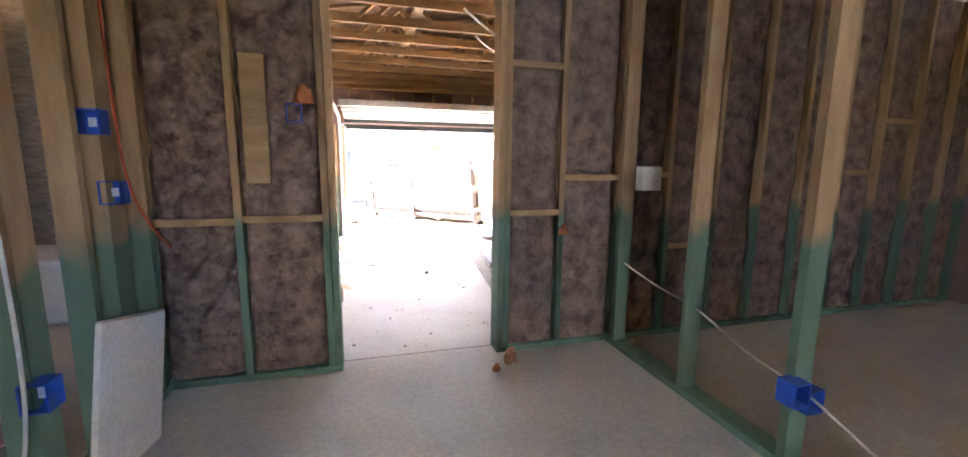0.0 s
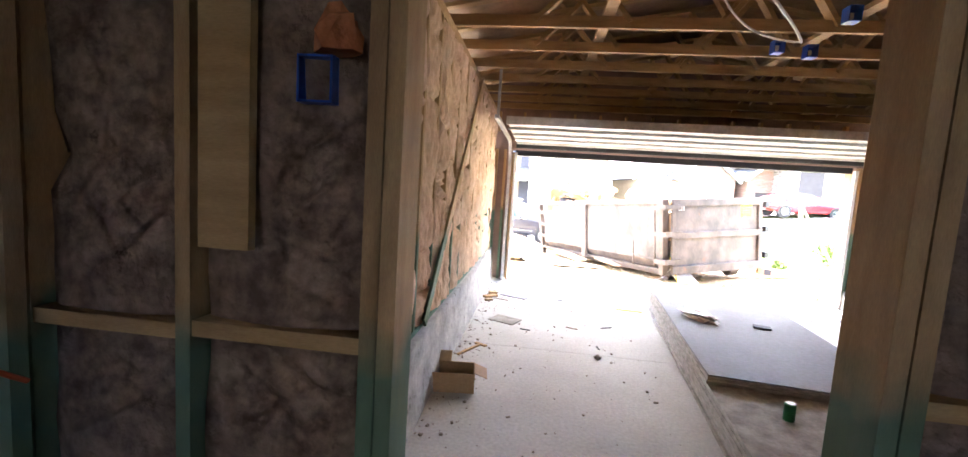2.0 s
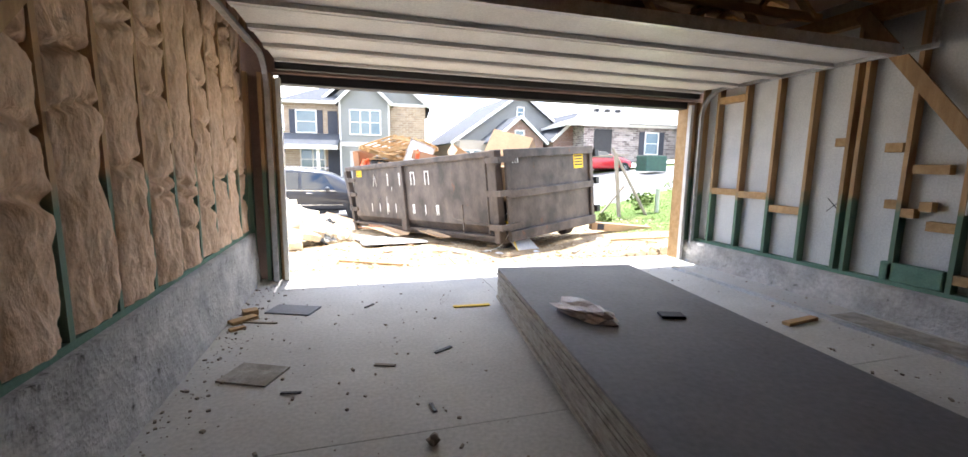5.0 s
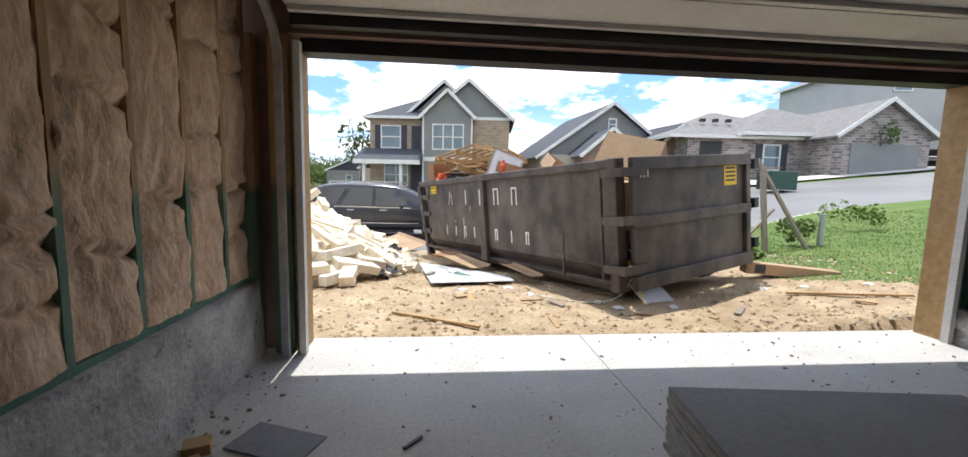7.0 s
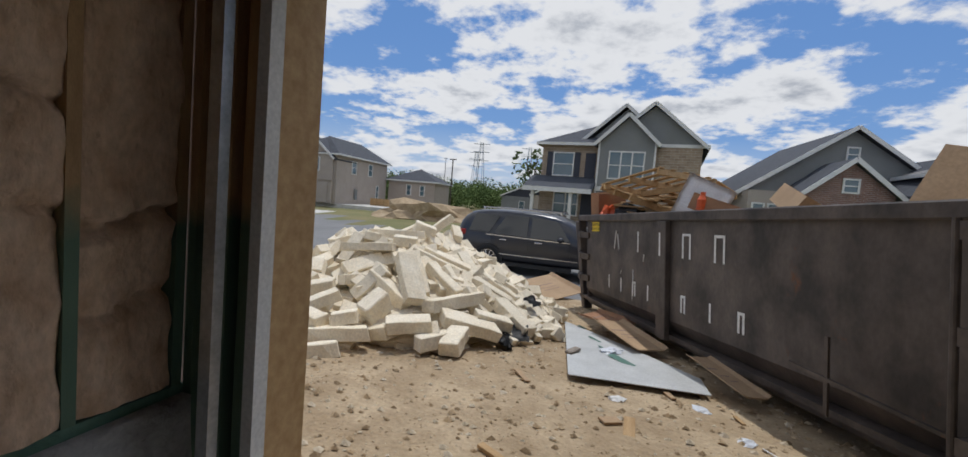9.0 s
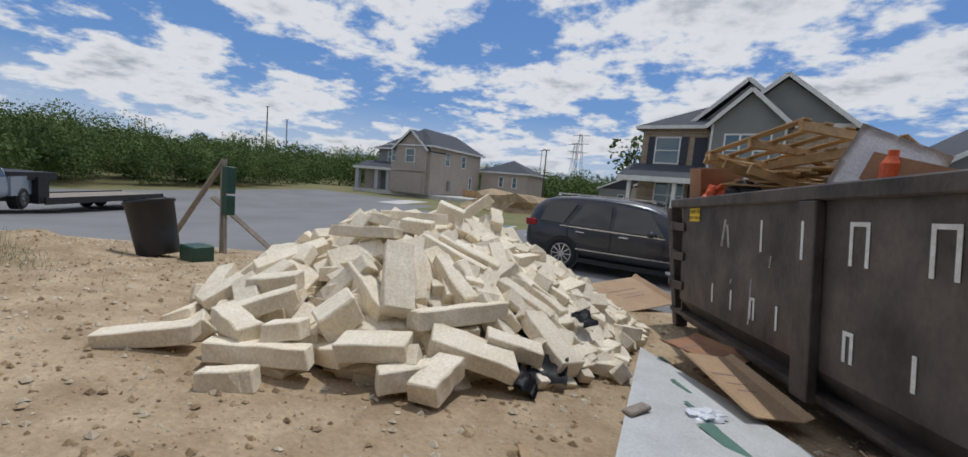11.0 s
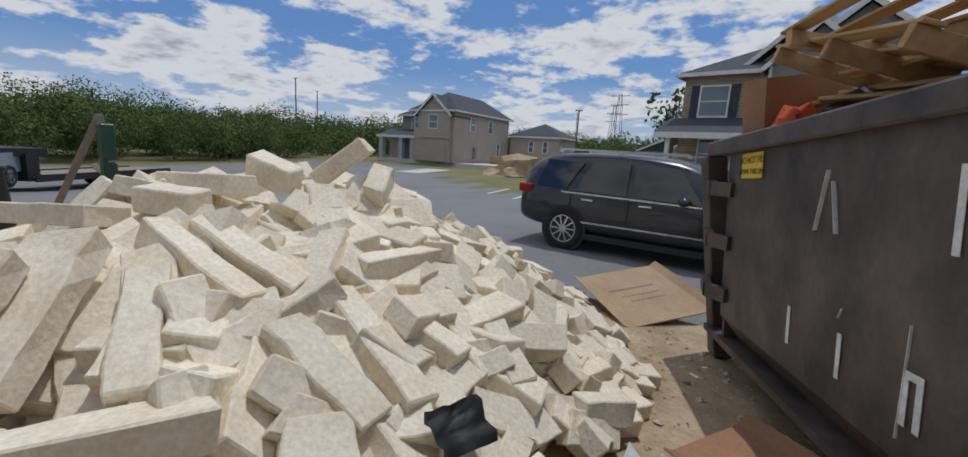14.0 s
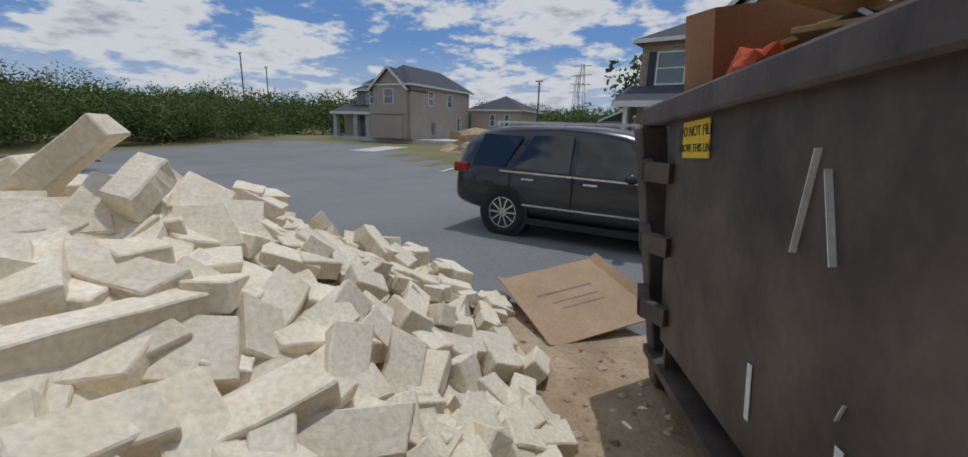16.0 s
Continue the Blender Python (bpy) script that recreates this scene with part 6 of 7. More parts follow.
def gable_roof(parent, x0, x1, y0, y1, ze, zr, material, along="y", over=0.35, name="roof", trim=True):
    """Ridge along y (gable faces the street) or along x."""
    bm = B()
    t = 0.12
    if along == "y":
        xm = (x0 + x1) / 2
        k = (zr - ze) / (xm - x0)
        a, b = x0 - over, x1 + over
        za = ze - over * k
        extrude_poly(bm, [(a, y0 - over, za), (xm, y0 - over, zr), (b, y0 - over, za), (b, y0 - over, za + t), (xm, y0 - over, zr + t), (a, y0 - over, za + t)], (0, y1 - y0 + 2 * over, 0))
        r_ = part(name, bm, material, parent)
        if trim:
            bm = B()
            bar(bm, (a, y0 - over - 0.03, za + t / 2), (xm, y0 - over - 0.03, zr + t / 2), 0.22, 0.05, (0, 1, 0))
            bar(bm, (b, y0 - over - 0.03, za + t / 2), (xm, y0 - over - 0.03, zr + t / 2), 0.22, 0.05, (0, 1, 0))
            part("bargeboard", bm, M["white"], r_)
    else:
        ym = (y0 + y1) / 2
        k = (zr - ze) / (ym - y0)
        a, b = y0 - over, y1 + over
        za = ze - over * k
        extrude_poly(bm, [(x0 - over, a, za), (x0 - over, ym, zr), (x0 - over, b, za), (x0 - over, b, za + t), (x0 - over, ym, zr + t), (x0 - over, a, za + t)], (x1 - x0 + 2 * over, 0, 0))
        r_ = part(name, bm, material, parent)
        if trim:
            bm = B()
            span(bm, (x0 - over, a - 0.04, za - 0.02), (x1 + over, a - 0.002, za + 0.16))
            part("fascia", bm, M["white"], r_)
    return r_


def hip_roof(parent, x0, x1, y0, y1, ze, zr, material, over=0.4, ridge=None, name="roof"):
    bm = B()
    x0, x1, y0, y1 = x0 - over, x1 + over, y0 - over, y1 + over
    d = min(x1 - x0, y1 - y0) / 2
    if (x1 - x0) >= (y1 - y0):
        r0, r1 = (x0 + d, (y0 + y1) / 2), (x1 - d, (y0 + y1) / 2)
    else:
        r0, r1 = ((x0 + x1) / 2, y0 + d), ((x0 + x1) / 2, y1 - d)
    c = [bm.verts.new((x, y, ze)) for x, y in ((x0, y0), (x1, y0), (x1, y1), (x0, y1))]
    a, b = bm.verts.new((*r0, zr)), bm.verts.new((r1[0], r1[1] + 0.001, zr))
    if (x1 - x0) >= (y1 - y0):
        fs = ((c[0], c[1], b, a), (c[1], c[2], b), (c[2], c[3], a, b), (c[3], c[0], a))
    else:
        fs = ((c[0], c[1], a), (c[1], c[2], b, a), (c[2], c[3], b), (c[3], c[0], a, b))
    for f in fs:
        bm.faces.new(f)
    bm.faces.new(c[::-1])
    r_ = part(name, bm, material, parent)
    bm = B()
    span(bm, (x0, y0 - 0.03, ze - 0.18), (x1, y0 + 0.02, ze + 0.02))
    span(bm, (x0 - 0.03, y0, ze - 0.18), (x0 + 0.02, y1, ze + 0.02))
    span(bm, (x1 - 0.02, y0, ze - 0.18), (x1 + 0.03, y1, ze + 0.02))
    part("fascia", bm, M["white"], r_)
    return r_


def gable_wall(parent, x0, x1, y, z0, ze, zr, material, name="wall", depth=0.3):
    bm = B()
    extrude_poly(bm, [(x0, y, z0), (x1, y, z0), (x1, y, ze), ((x0 + x1) / 2, y, zr), (x0, y, ze)], (0, depth, 0))
    return part(name, bm, material, parent)


def house_a():
    """Two storeys, tan brick and grey stucco, twin gables and a porch. Origin at the front left foot."""
    h = thing("brick_house", "two-storey tan brick and grey stucco house with dark shingles", "house", at=pose(-4.0, 34.9, 0.05, 0, 0, -7) @ Matrix.Diagonal((0.945, 1, 1, 1)))
    W, D, E = 10.8, 10.0, 5.75
    hbox(h, "wall", (0, 0.9, 0), (4.3, D, E), M["brick_tan"])
    hbox(h, "wall", (4.3, 0, 0), (8.0, D, E), M["stucco_grey"], "grey stucco wall")
    hbox(h, "wall", (8.0, 0.5, 0), (W, D, E), M["brick_tan"])
    hip_roof(h, 0, W, 0.9, D, E, 8.2, M["shingle"])
    gable_wall(h, 4.3, 8.0, 0.02, E - 0.3, E - 0.02, 7.35, M["stucco_grey"], depth=0.4)
    gable_roof(h, 4.3, 8.0, 0.0, 5.0, E, 7.45, M["shingle"], "y", 0.3)
    gable_wall(h, 4.6, W, 0.55, E - 0.2, E, 8.15, M["stucco_grey"], depth=0.4)
    gable_roof(h, 4.6, W, 0.55, 6.0, E, 8.25, M["shingle"], "y", 0.35)
    gable_wall(h, 3.0, 8.6, 1.6, E, E + 0.02, 8.25, M["stucco_grey"], depth=0.3)
    gable_roof(h, 2.6, 8.8, 1.5, 6.0, E + 0.05, 8.4, M["shingle"], "y", 0.2)
    for a, b in ((4.26, 4.38), (7.92, 8.04)):
        hbox(h, "corner_trim", (a, -0.03, 0), (b, -0.002, E), M["white"])
    hbox(h, "belt_trim", (4.38, -0.04, 2.55), (7.92, -0.002, 2.85), M["white"])
    window(h, 0.95, 2.35, 3.55, 5.05, 0.9, shutters=True)
    hbox(h, "window", (3.25, 0.87, 3.45), (4.0, 0.898, 5.1), M["shutter"])
    window(h, 5.1, 7.3, 3.45, 5.1, 0.0, mullion=3)
    window(h, 1.2, 2.9, 0.8, 2.3, 0.9, mullion=2)
    hbox(h, "door", (3.2, 0.86, 0.1), (4.1, 0.898, 2.3), M["shutter"])
    bm = B()
    extrude_poly(bm, [(-0.6, -1.3, 2.55), (-0.6, 0.9, 3.45), (-0.6, 0.9, 3.25), (-0.6, -1.3, 2.35)], (4.9, 0, 0))
    pr = part("porch_roof", bm, M["shingle"], h)
    hbox(pr, "fascia", (-0.6, -1.36, 2.25), (4.3, -1.302, 2.55), M["white"])
    for x in (0.0, 2.75):
        hbox(h, "porch_post", (x, -1.1, 0), (x + 0.22, -0.88, 2.34), M["white"])
    hbox(h, "porch_floor", (-0.3, -1.3, -0.25), (4.29, 0.89, 0.05), M["kerb"])
    bm = B()
    span(bm, (0.22, -1.03, 0.95), (2.75, -0.97, 1.0))
    for k in range(18):
        span(bm, (0.3 + 0.135 * k, -1.015, 0.06), (0.33 + 0.135 * k, -0.985, 0.95))
    part("railing", bm, M["black"], h)
    hbox(h, "garage_door", (5.0, -0.05, 0.05), (7.4, -0.004, 2.2), M["stucco_light"])
    return h


house_a()


def house_b():
    h = thing("stucco_house", "two-storey taupe stucco house with a dark hip roof", "house", at=pose(-29.4, 47.3, -0.50, 0, 0, 4.3) @ Matrix.Diagonal((1.13, 1.04, 0.955, 1)))
    E = 6.0
    hbox(h, "foundation", (-10.4, 0.3, -1.2), (6.4, 19, -0.002), M["kerb"], "pale concrete foundation")
    hbox(h, "wall", (-5.0, 0, 0), (0, 12.5, E), M["stucco_tan"])
    hbox(h, "wall", (-9.0, 3.0, 0), (-5.0, 12.0, E - 0.4), M["stucco_grey"])
    hip_roof(h, -5.0, 0, 0.0, 12.5, E, 8.4, M["shingle"], 0.45)
    hip_roof(h, -9.0, -4.6, 3.0, 12.0, E - 0.3, 7.3, M["shingle"], 0.4)
    gable_wall(h, -4.2, -0.3, -0.35, 0, E - 0.4, 7.6, M["stucco_tan"], depth=0.34)
    gable_roof(h, -4.2, -0.3, -0.35, 4.0, E - 0.4, 7.7, M["shingle"], "y", 0.35)
    window(h, -2.8, -1.8, 3.9, 5.4, -0.35)
    window(h, -4.95 - 2.6, -4.95 - 1.7, 3.9, 5.2, 3.0)
    window(h, -5.0 + 0.15, -5.0 + 0.7, 3.9, 5.3, 0.0)
    for y in (3.2, 7.2):
        window(h, y, y + 0.9, 3.9, 5.4, 0.0, "x", 1)
    window(h, 9.5, 10.1, 1.0, 2.6, 0.0, "x", 1)
    hbox(h, "garage_door", (-4.0, -0.42, 0.05), (-0.7, -0.354, 2.6), M["stucco_tan"], "taupe garage door")
    hbox(h, "belt_trim", (-4.3, -0.5, 2.75), (-0.2, -0.354, 3.0), M["stucco_tan"])
    bm = B()
    extrude_poly(bm, [(-10.6, 0.4, 2.9), (-10.6, 3.0, 3.9), (-10.6, 3.0, 3.7), (-10.6, 0.4, 2.7)], (5.6, 0, 0))
    pr = part("porch_roof", bm, M["shingle"], h)
    hbox(pr, "fascia", (-10.6, 0.34, 2.65), (-5.0, 0.398, 2.95), M["white"])
    for x in (-10.4, -7.6, -6.0):
        hbox(h, "porch_post", (x, 0.6, 0), (x + 0.5, 1.1, 2.72), M["stucco_light"])
    hbox(h, "wall", (-10.4, 2.4, 0), (-9.0, 12.0, 3.0), M["stucco_tan"])
    hbox(h, "annex_wall", (0.3, 12.6, 0), (6.5, 19, 3.9), M["stucco_tan"])
    hip_roof(h, 0.3, 6.5, 12.6, 19, 3.9, 5.9, M["shingle"], 0.4)
    for x in (2.8, 4.6):
        window(h, x, x + 0.5, 1.8, 3.2, 12.6)
    hbox(h, "utility_meter", (0.002, 3.9, 0.6), (0.25, 4.3, 1.9), M["stucco_grey"])
    return h


house_b()
fence = thing("timber_fence", "raw tan timber fence beside the taupe house", "fence", at=pose(-29.6, 53.5, -1.35, 0, 0, 0))
for k in range(40):
    bm = B()
    span(bm, (1.0 + 0.26 * k, -0.02, 0.05), (1.25 + 0.26 * k, 0.02, 1.75))
    part("fence_board", bm, M["timber"], fence)
crumpled("earth_mound", "mound of tan earth beside the street", "mound", pose(-14.5, 40, -0.9), (4.5, 3.0, 1.7), M["earth"], 2, 0.1)


def house_c():
    h = thing("gabled_brick_house", "red-brown brick house with grey gables and dark roof", "house", at=pose(8.7, 31.5, 0.15, 0, 0, 3))
    E = 3.1
    hbox(h, "wall", (0, 1.5, 0), (11.0, 12, E), M["stucco_tan"])
    hbox(h, "wall", (2.2, 0, 0), (6.2, 3, E), M["brick_red"])
    hbox(h, "wall", (6.8, -0.5, 0), (11.4, 3, E + 0.2), M["brick_red"])
    gable_wall(h, 2.2, 6.2, 0.01, E, E + 0.02, 4.7, M["brick_red"], depth=0.35)
    gable_roof(h, 2.2, 6.2, 0, 6, E, 4.8, M["shingle"], "y", 0.3)
    gable_wall(h, 6.8, 11.4, -0.49, E + 0.2, E + 0.22, 5.2, M["brick_red"], depth=0.35)
    gable_roof(h, 6.8, 11.4, -0.5, 6, E + 0.2, 5.3, M["shingle"], "y", 0.3)
    gable_wall(h, 0, 11.0, 3.0, E, E + 0.02, 6.9, M["stucco_grey"], depth=0.35)
    gable_roof(h, 0, 11.0, 3.0, 13, E, 7.0, M["shingle"], "y", 0.4)
    window(h, 3.9, 4.5, 3.2, 3.8, 0.0)
    window(h, 8.8, 9.4, 3.6, 4.2, -0.5)
    window(h, 5.3, 5.8, 5.2, 5.9, 3.0)
    window(h, 3.2, 5.4, 0.9, 2.3, 0.0, mullion=2)
    for x in (0.3, 1.1):
        window(h, x, x + 0.5, 0.9, 2.3, 1.5)
    # flat near-black panel on the wall: painted shade of an open garage
    hbox(h, "garage_opening", (7.4, -0.55, 0.02), (10.8, -0.504, 2.3), M["dark"], "flat dark panel standing for the shade inside an open garage")
    return h


house_c()


def house_d():
    h = thing("grey_brick_house", "single-storey mixed grey brick house with grey shingles", "house", at=pose(17.0, 28.5, 1.75, 0, 0, -4))
    E = 2.75
    hbox(h, "wall", (0, 1.0, 0), (9.5, 11, E), M["brick_grey"])
    hbox(h, "wall", (7.6, -1.6, 0), (13.2, 6, E), M["brick_grey"])
    hip_roof(h, -1.0, 9.5, 1.0, 11, E, 5.0, M["shingle_grey"])
    hip_roof(h, 3.5, 12.4, 0.6, 10, E + 0.2, 5.3, M["shingle_grey"])
    gable_wall(h, 7.6, 13.2, -1.59, E, E + 0.02, 4.6, M["brick_grey"], depth=0.35)
    gable_roof(h, 7.6, 13.2, -1.6, 6, E, 4.7, M["shingle_grey"], "y", 0.35)
    window(h, 5.0, 6.0, 0.7, 2.2, 1.0, shutters=True)
    hbox(h, "garage_door", (8.4, -1.66, 0.02), (12.5, -1.604, 2.2), M["stucco_grey"], "grey garage door")
    # no recess is cut; its shade is a dark panel on the brick
    hbox(h, "entry", (0.8, 0.95, 0.0), (2.2, 0.996, 2.4), M["dark"], "flat dark panel standing for a shaded entry recess")
    for k in range(3):
        hbox(h, "roof_vent", (1.6 + 0.9 * k, 2.6, 3.85), (1.9 + 0.9 * k, 2.9, 4.05), M["black"])
    return h


house_d()


def house_e():
    h = thing("pale_house", "two-storey pale grey stucco house with a dark roof", "house", at=pose(34.0, 32.0, 3.9, 0, 0, -8))
    E = 6.4
    hbox(h, "wall", (-2, 0, 0), (12, 10, E), M["stucco_light"])
    hip_roof(h, -2, 12, 0, 10, E, 8.6, M["shingle"])
    for x in (6.0, 8.2):
        window(h, x, x + 1.1, 4.0, 5.8, 0.0)
    window(h, 0.0, 1.2, 4.6, 5.6, 0.0)
    bm = B()
    extrude_poly(bm, [(4.2, -2.0, 3.0), (4.2, 0.0, 3.7), (4.2, 0.0, 3.5), (4.2, -2.0, 2.8)], (7, 0, 0))
    part("porch_roof", bm, M["shingle"], h)
    for x in (5.0, 8.0):
        hbox(h, "porch_post", (x, -1.8, 0), (x + 0.5, -1.3, 2.85), M["stucco_light"])
    return h


house_e()
for x, y, z, w, mt in ((-9.5, 62, -0.6, 9, "stucco_tan"), (-17, 75, -0.8, 10, "stucco_grey")):
    h = thing("far_house", "small far house with a dark gabled roof", "house", "far houses", at=pose(x, y, z, 0, 0, 10))
    hbox(h, "wall", (0, 0, 0), (w, 9, 3.2), M[mt])
    gable_wall(h, 0, w, -0.01, 3.19, 3.2, 5.4, M["shutter"], depth=0.3)
    gable_roof(h, 0, w, 0, 9, 3.2, 5.5, M["shingle"], "y", 0.3)
    for k in (0.3, 0.6):
        window(h, w * k, w * k + 0.8, 1.0, 2.4, 0.0)
pickup("pickup_truck", "olive grey pickup truck parked on a driveway", pose(31.2, 26.4, ground_z(31, 26.4) + 0.0, 0, 0, 8), car_paint("olive_paint", (0.09, 0.085, 0.07)))


def red_car():
    c = thing("red_car", "red sedan parked on a driveway", "car", at=pose(13.4, 24.9, ground_z(15.5, 24.9), 0, 0, 6))
    loft([(0.0, 0.4, 0.7, 0.85, 0.78, 0.7), (0.3, 0.28, 0.8, 1.0, 0.88, 0.75), (1.0, 0.22, 0.88, 1.35, 0.9, 0.62), (2.2, 0.22, 0.88, 1.42, 0.9, 0.62), (3.1, 0.22, 0.88, 1.1, 0.9, 0.7), (4.2, 0.26, 0.75, 0.85, 0.86, 0.75), (4.6, 0.4, 0.6, 0.65, 0.75, 0.65)], M["paint_red"], "body", c)
    for s in (-1, 1):
        pane(c, ((0.9, s * 0.87, 0.93), (2.9, s * 0.87, 0.93), (2.4, s * 0.68, 1.32), (1.15, s * 0.68, 1.32)), s * 0.012, M["tint"])
        for x in (0.9, 3.7):
            arch(c, x, s * 0.9, 0.31)
            wheel(c, x, s * 0.82, 0.31, 0.2, 8)
    return c


red_car()
bm = B()
span(bm, (-0.7, -0.5, 0), (0.7, 0.5, 0.9))
ob = part("utility_box", bevel(bm, 0.03), M["green_box"])
ob.matrix_basis = pose(17.9, 22.8, ground_z(17.9, 22.8))
tagged(ob, "dark green utility box across the street", "utility box")

# pavements and drives across the street
bm = B()
for x0, x1, y0, y1 in ((7.5, 46, 26.0, 27.3),):
    n = 40
    v = [[bm.verts.new((x0 + (x1 - x0) * i / n, y, ground_z(x0 + (x1 - x0) * i / n, y) + 0.10)) for i in range(n + 1)] for y in (y0 - 0.9, y0, y1)]
    for j in range(2):
        for i in range(n):
            bm.faces.new((v[j][i], v[j][i + 1], v[j + 1][i + 1], v[j + 1][i]))
structure("pavement", bm, M["kerb"], "pale concrete pavement along the far side of the street", "pavement")
bm = B()
for x0, x1 in ((25.5, 31.0), (15.8, 20.0)):
    n = 8
    v = [[bm.verts.new((x0 + (x1 - x0) * i / n, y, ground_z(x0 + (x1 - x0) * i / n, y) + 0.12)) for i in range(n + 1)] for y in (24.8, 26.4, 29.0)]
    for j in range(2):
        for i in range(n):
            bm.faces.new((v[j][i], v[j][i + 1], v[j + 1][i + 1], v[j + 1][i]))
structure("driveway", bm, M["kerb"], "pale concrete driveways up to the houses", "driveway")

# ---- woods, trees and grass ----
M["leaf"] = mat("oak_leaves", (0.06, 0.10, 0.038), (0.19, 0.245, 0.09), 1.0, 0.55, 7, bump=0.0, coords="World", spec=0.05)
M["leaf_light"] = mat("light_leaves", (0.12, 0.18, 0.05), (0.17, 0.23, 0.07), 1.0, 0.5, 5, bump=0.0, coords="World", spec=0.05)
M["bark"] = mat("grey_bark", (0.12, 0.10, 0.08), (0.08, 0.065, 0.05), 0.9, 6, bump=0.4)


def crown(verts, faces, r, c, rad, n, size):
    """Many small leaf clumps through an uneven crown."""
    lobes = [(Vector((r.gauss(0, 0.42), r.gauss(0, 0.42), r.uniform(-0.35, 0.45))), r.uniform(0.35, 0.6)) for _ in range(7)]
    for _ in range(n):
        lc, lr = r.choice(lobes)
        d = Vector((r.gauss(0, 1), r.gauss(0, 1), r.gauss(0, 1))).normalized() * lr * r.uniform(0.65, 1.05)
        p = lc + d
        p = Vector((c[0] + p.x * rad[0], c[1] + p.y * rad[1], c[2] + p.z * rad[2]))
        a = Vector((r.gauss(0, 1), r.gauss(0, 1), r.gauss(0, 0.7))).normalized() * size * r.uniform(0.5, 1.2)
        b = a.cross(Vector((r.gauss(0, 1), r.gauss(0, 1), r.gauss(0, 1)))).normalized() * size * r.uniform(0.4, 1.0)
        o = len(verts)
        verts += [tuple(p - a), tuple(p + b), tuple(p + a), tuple(p - b)]
        faces.append((o, o + 1, o + 2, o + 3))


def woods(name, label, material, spots, seed, n, size):
    r = random.Random(seed)
    verts, faces = [], []
    for x, y, z, rad, hh in spots:
        crown(verts, faces, r, (x, y, z), (rad, rad, hh), n, size)
    me = bpy.data.meshes.new(name)
    me.from_pydata(verts, [], faces)
    me.materials.append(material)
    return tagged(new(name, me), label, "woods", "", "stuff")


r = random.Random(55)
near, mid, far = [], [], []
for k in range(330):
    a = r.uniform(radians(8), radians(118))
    d = r.uniform(46, 66)
    x, y = 1 - d * math.sin(a), 9 + d * math.cos(a)
    if on_road(x, y) > -4 or radians(22) < a < radians(53) or (x > -24 and y < 90):
        continue
    h = r.uniform(2.2, 4.2)
    near.append((x, y, -1.6 + h * 0.8, r.uniform(2.0, 3.6), h))
for k in range(520):
    a = r.uniform(radians(2), radians(122))
    d = r.uniform(74, 130)
    x, y = 1 - d * math.sin(a), 9 + d * math.cos(a)
    if (-50 < x < -20 and 46 < y < 75) or (x > -18 and y < 110):
        continue
    h = r.uniform(2.5, 4.5)
    mid.append((x, y, -1.6 + h * 0.8 + (d - 70) * 0.035, r.uniform(3, 5), h))
for k in range(700):
    a = r.uniform(radians(-10), radians(125))
    d = r.uniform(140, 320)
    x, y = 1 - d * math.sin(a), 9 + d * math.cos(a)
    far.append((x, y, (1.0 if a > 0.5 else -1.5) + (d - 140) * 0.028 * smoothstep(0.2, 0.9, a), r.uniform(5, 10), r.uniform(3, 5)))
woods("near_woods", "dense dark green scrub oak along the street", M["leaf"], near, 1, 1900, 0.105)
woods("mid_woods", "green scrub oak woods behind the street", M["leaf"], mid, 2, 700, 0.21)
woods("far_woods", "pale green woods on the far ridge", M["leaf_light"], far, 3, 200, 0.7)


def tree(name, label, x, y, z, h, rad, seed, n, size):
    r = random.Random(seed)
    t = thing(name, label, "tree", at=pose(x, y, z))
    bm = B()
    rod(bm, (0, 0, -0.1), (0.03 * h, 0, h * 0.55), 0.03 * h * 0.6, 0.012 * h, seg=8)
    for k in range(5):
        a = k * 1.3
        rod(bm, (0.02 * h, 0, h * (0.3 + 0.05 * k)), (rad * 0.5 * math.cos(a), rad * 0.5 * math.sin(a), h * 0.75), 0.012 * h, 0.004 * h, seg=6)
    part("trunk", bm, M["bark"], t)
    v, f = [], []
    crown(v, f, r, (0, 0, h * 0.68), (rad, rad, h * 0.36), n, size)
    me = bpy.data.meshes.new("crown")
    me.from_pydata(v, [], f)
    me.materials.append(M["leaf"])
    ob = new("crown", me)
    ob.parent = t
    return t


tree("oak_tree", "large dark scrub oak beside the street", -27.5, 4.0, -1.6, 6.2, 4.2, 4, 4500, 0.12)
tree("oak_tree", "large dark scrub oak beside the street", -31, 10.5, -1.6, 5.4, 3.8, 5, 3500, 0.12)
tree("young_tree", "young thin tree on a front lawn", 27.0, 26.2, ground_z(27, 26.2), 3.2, 0.8, 6, 220, 0.12)
tree("young_tree", "young thin tree beside a house", -6.3, 45, -0.5, 7.5, 1.6, 7, 260, 0.22)
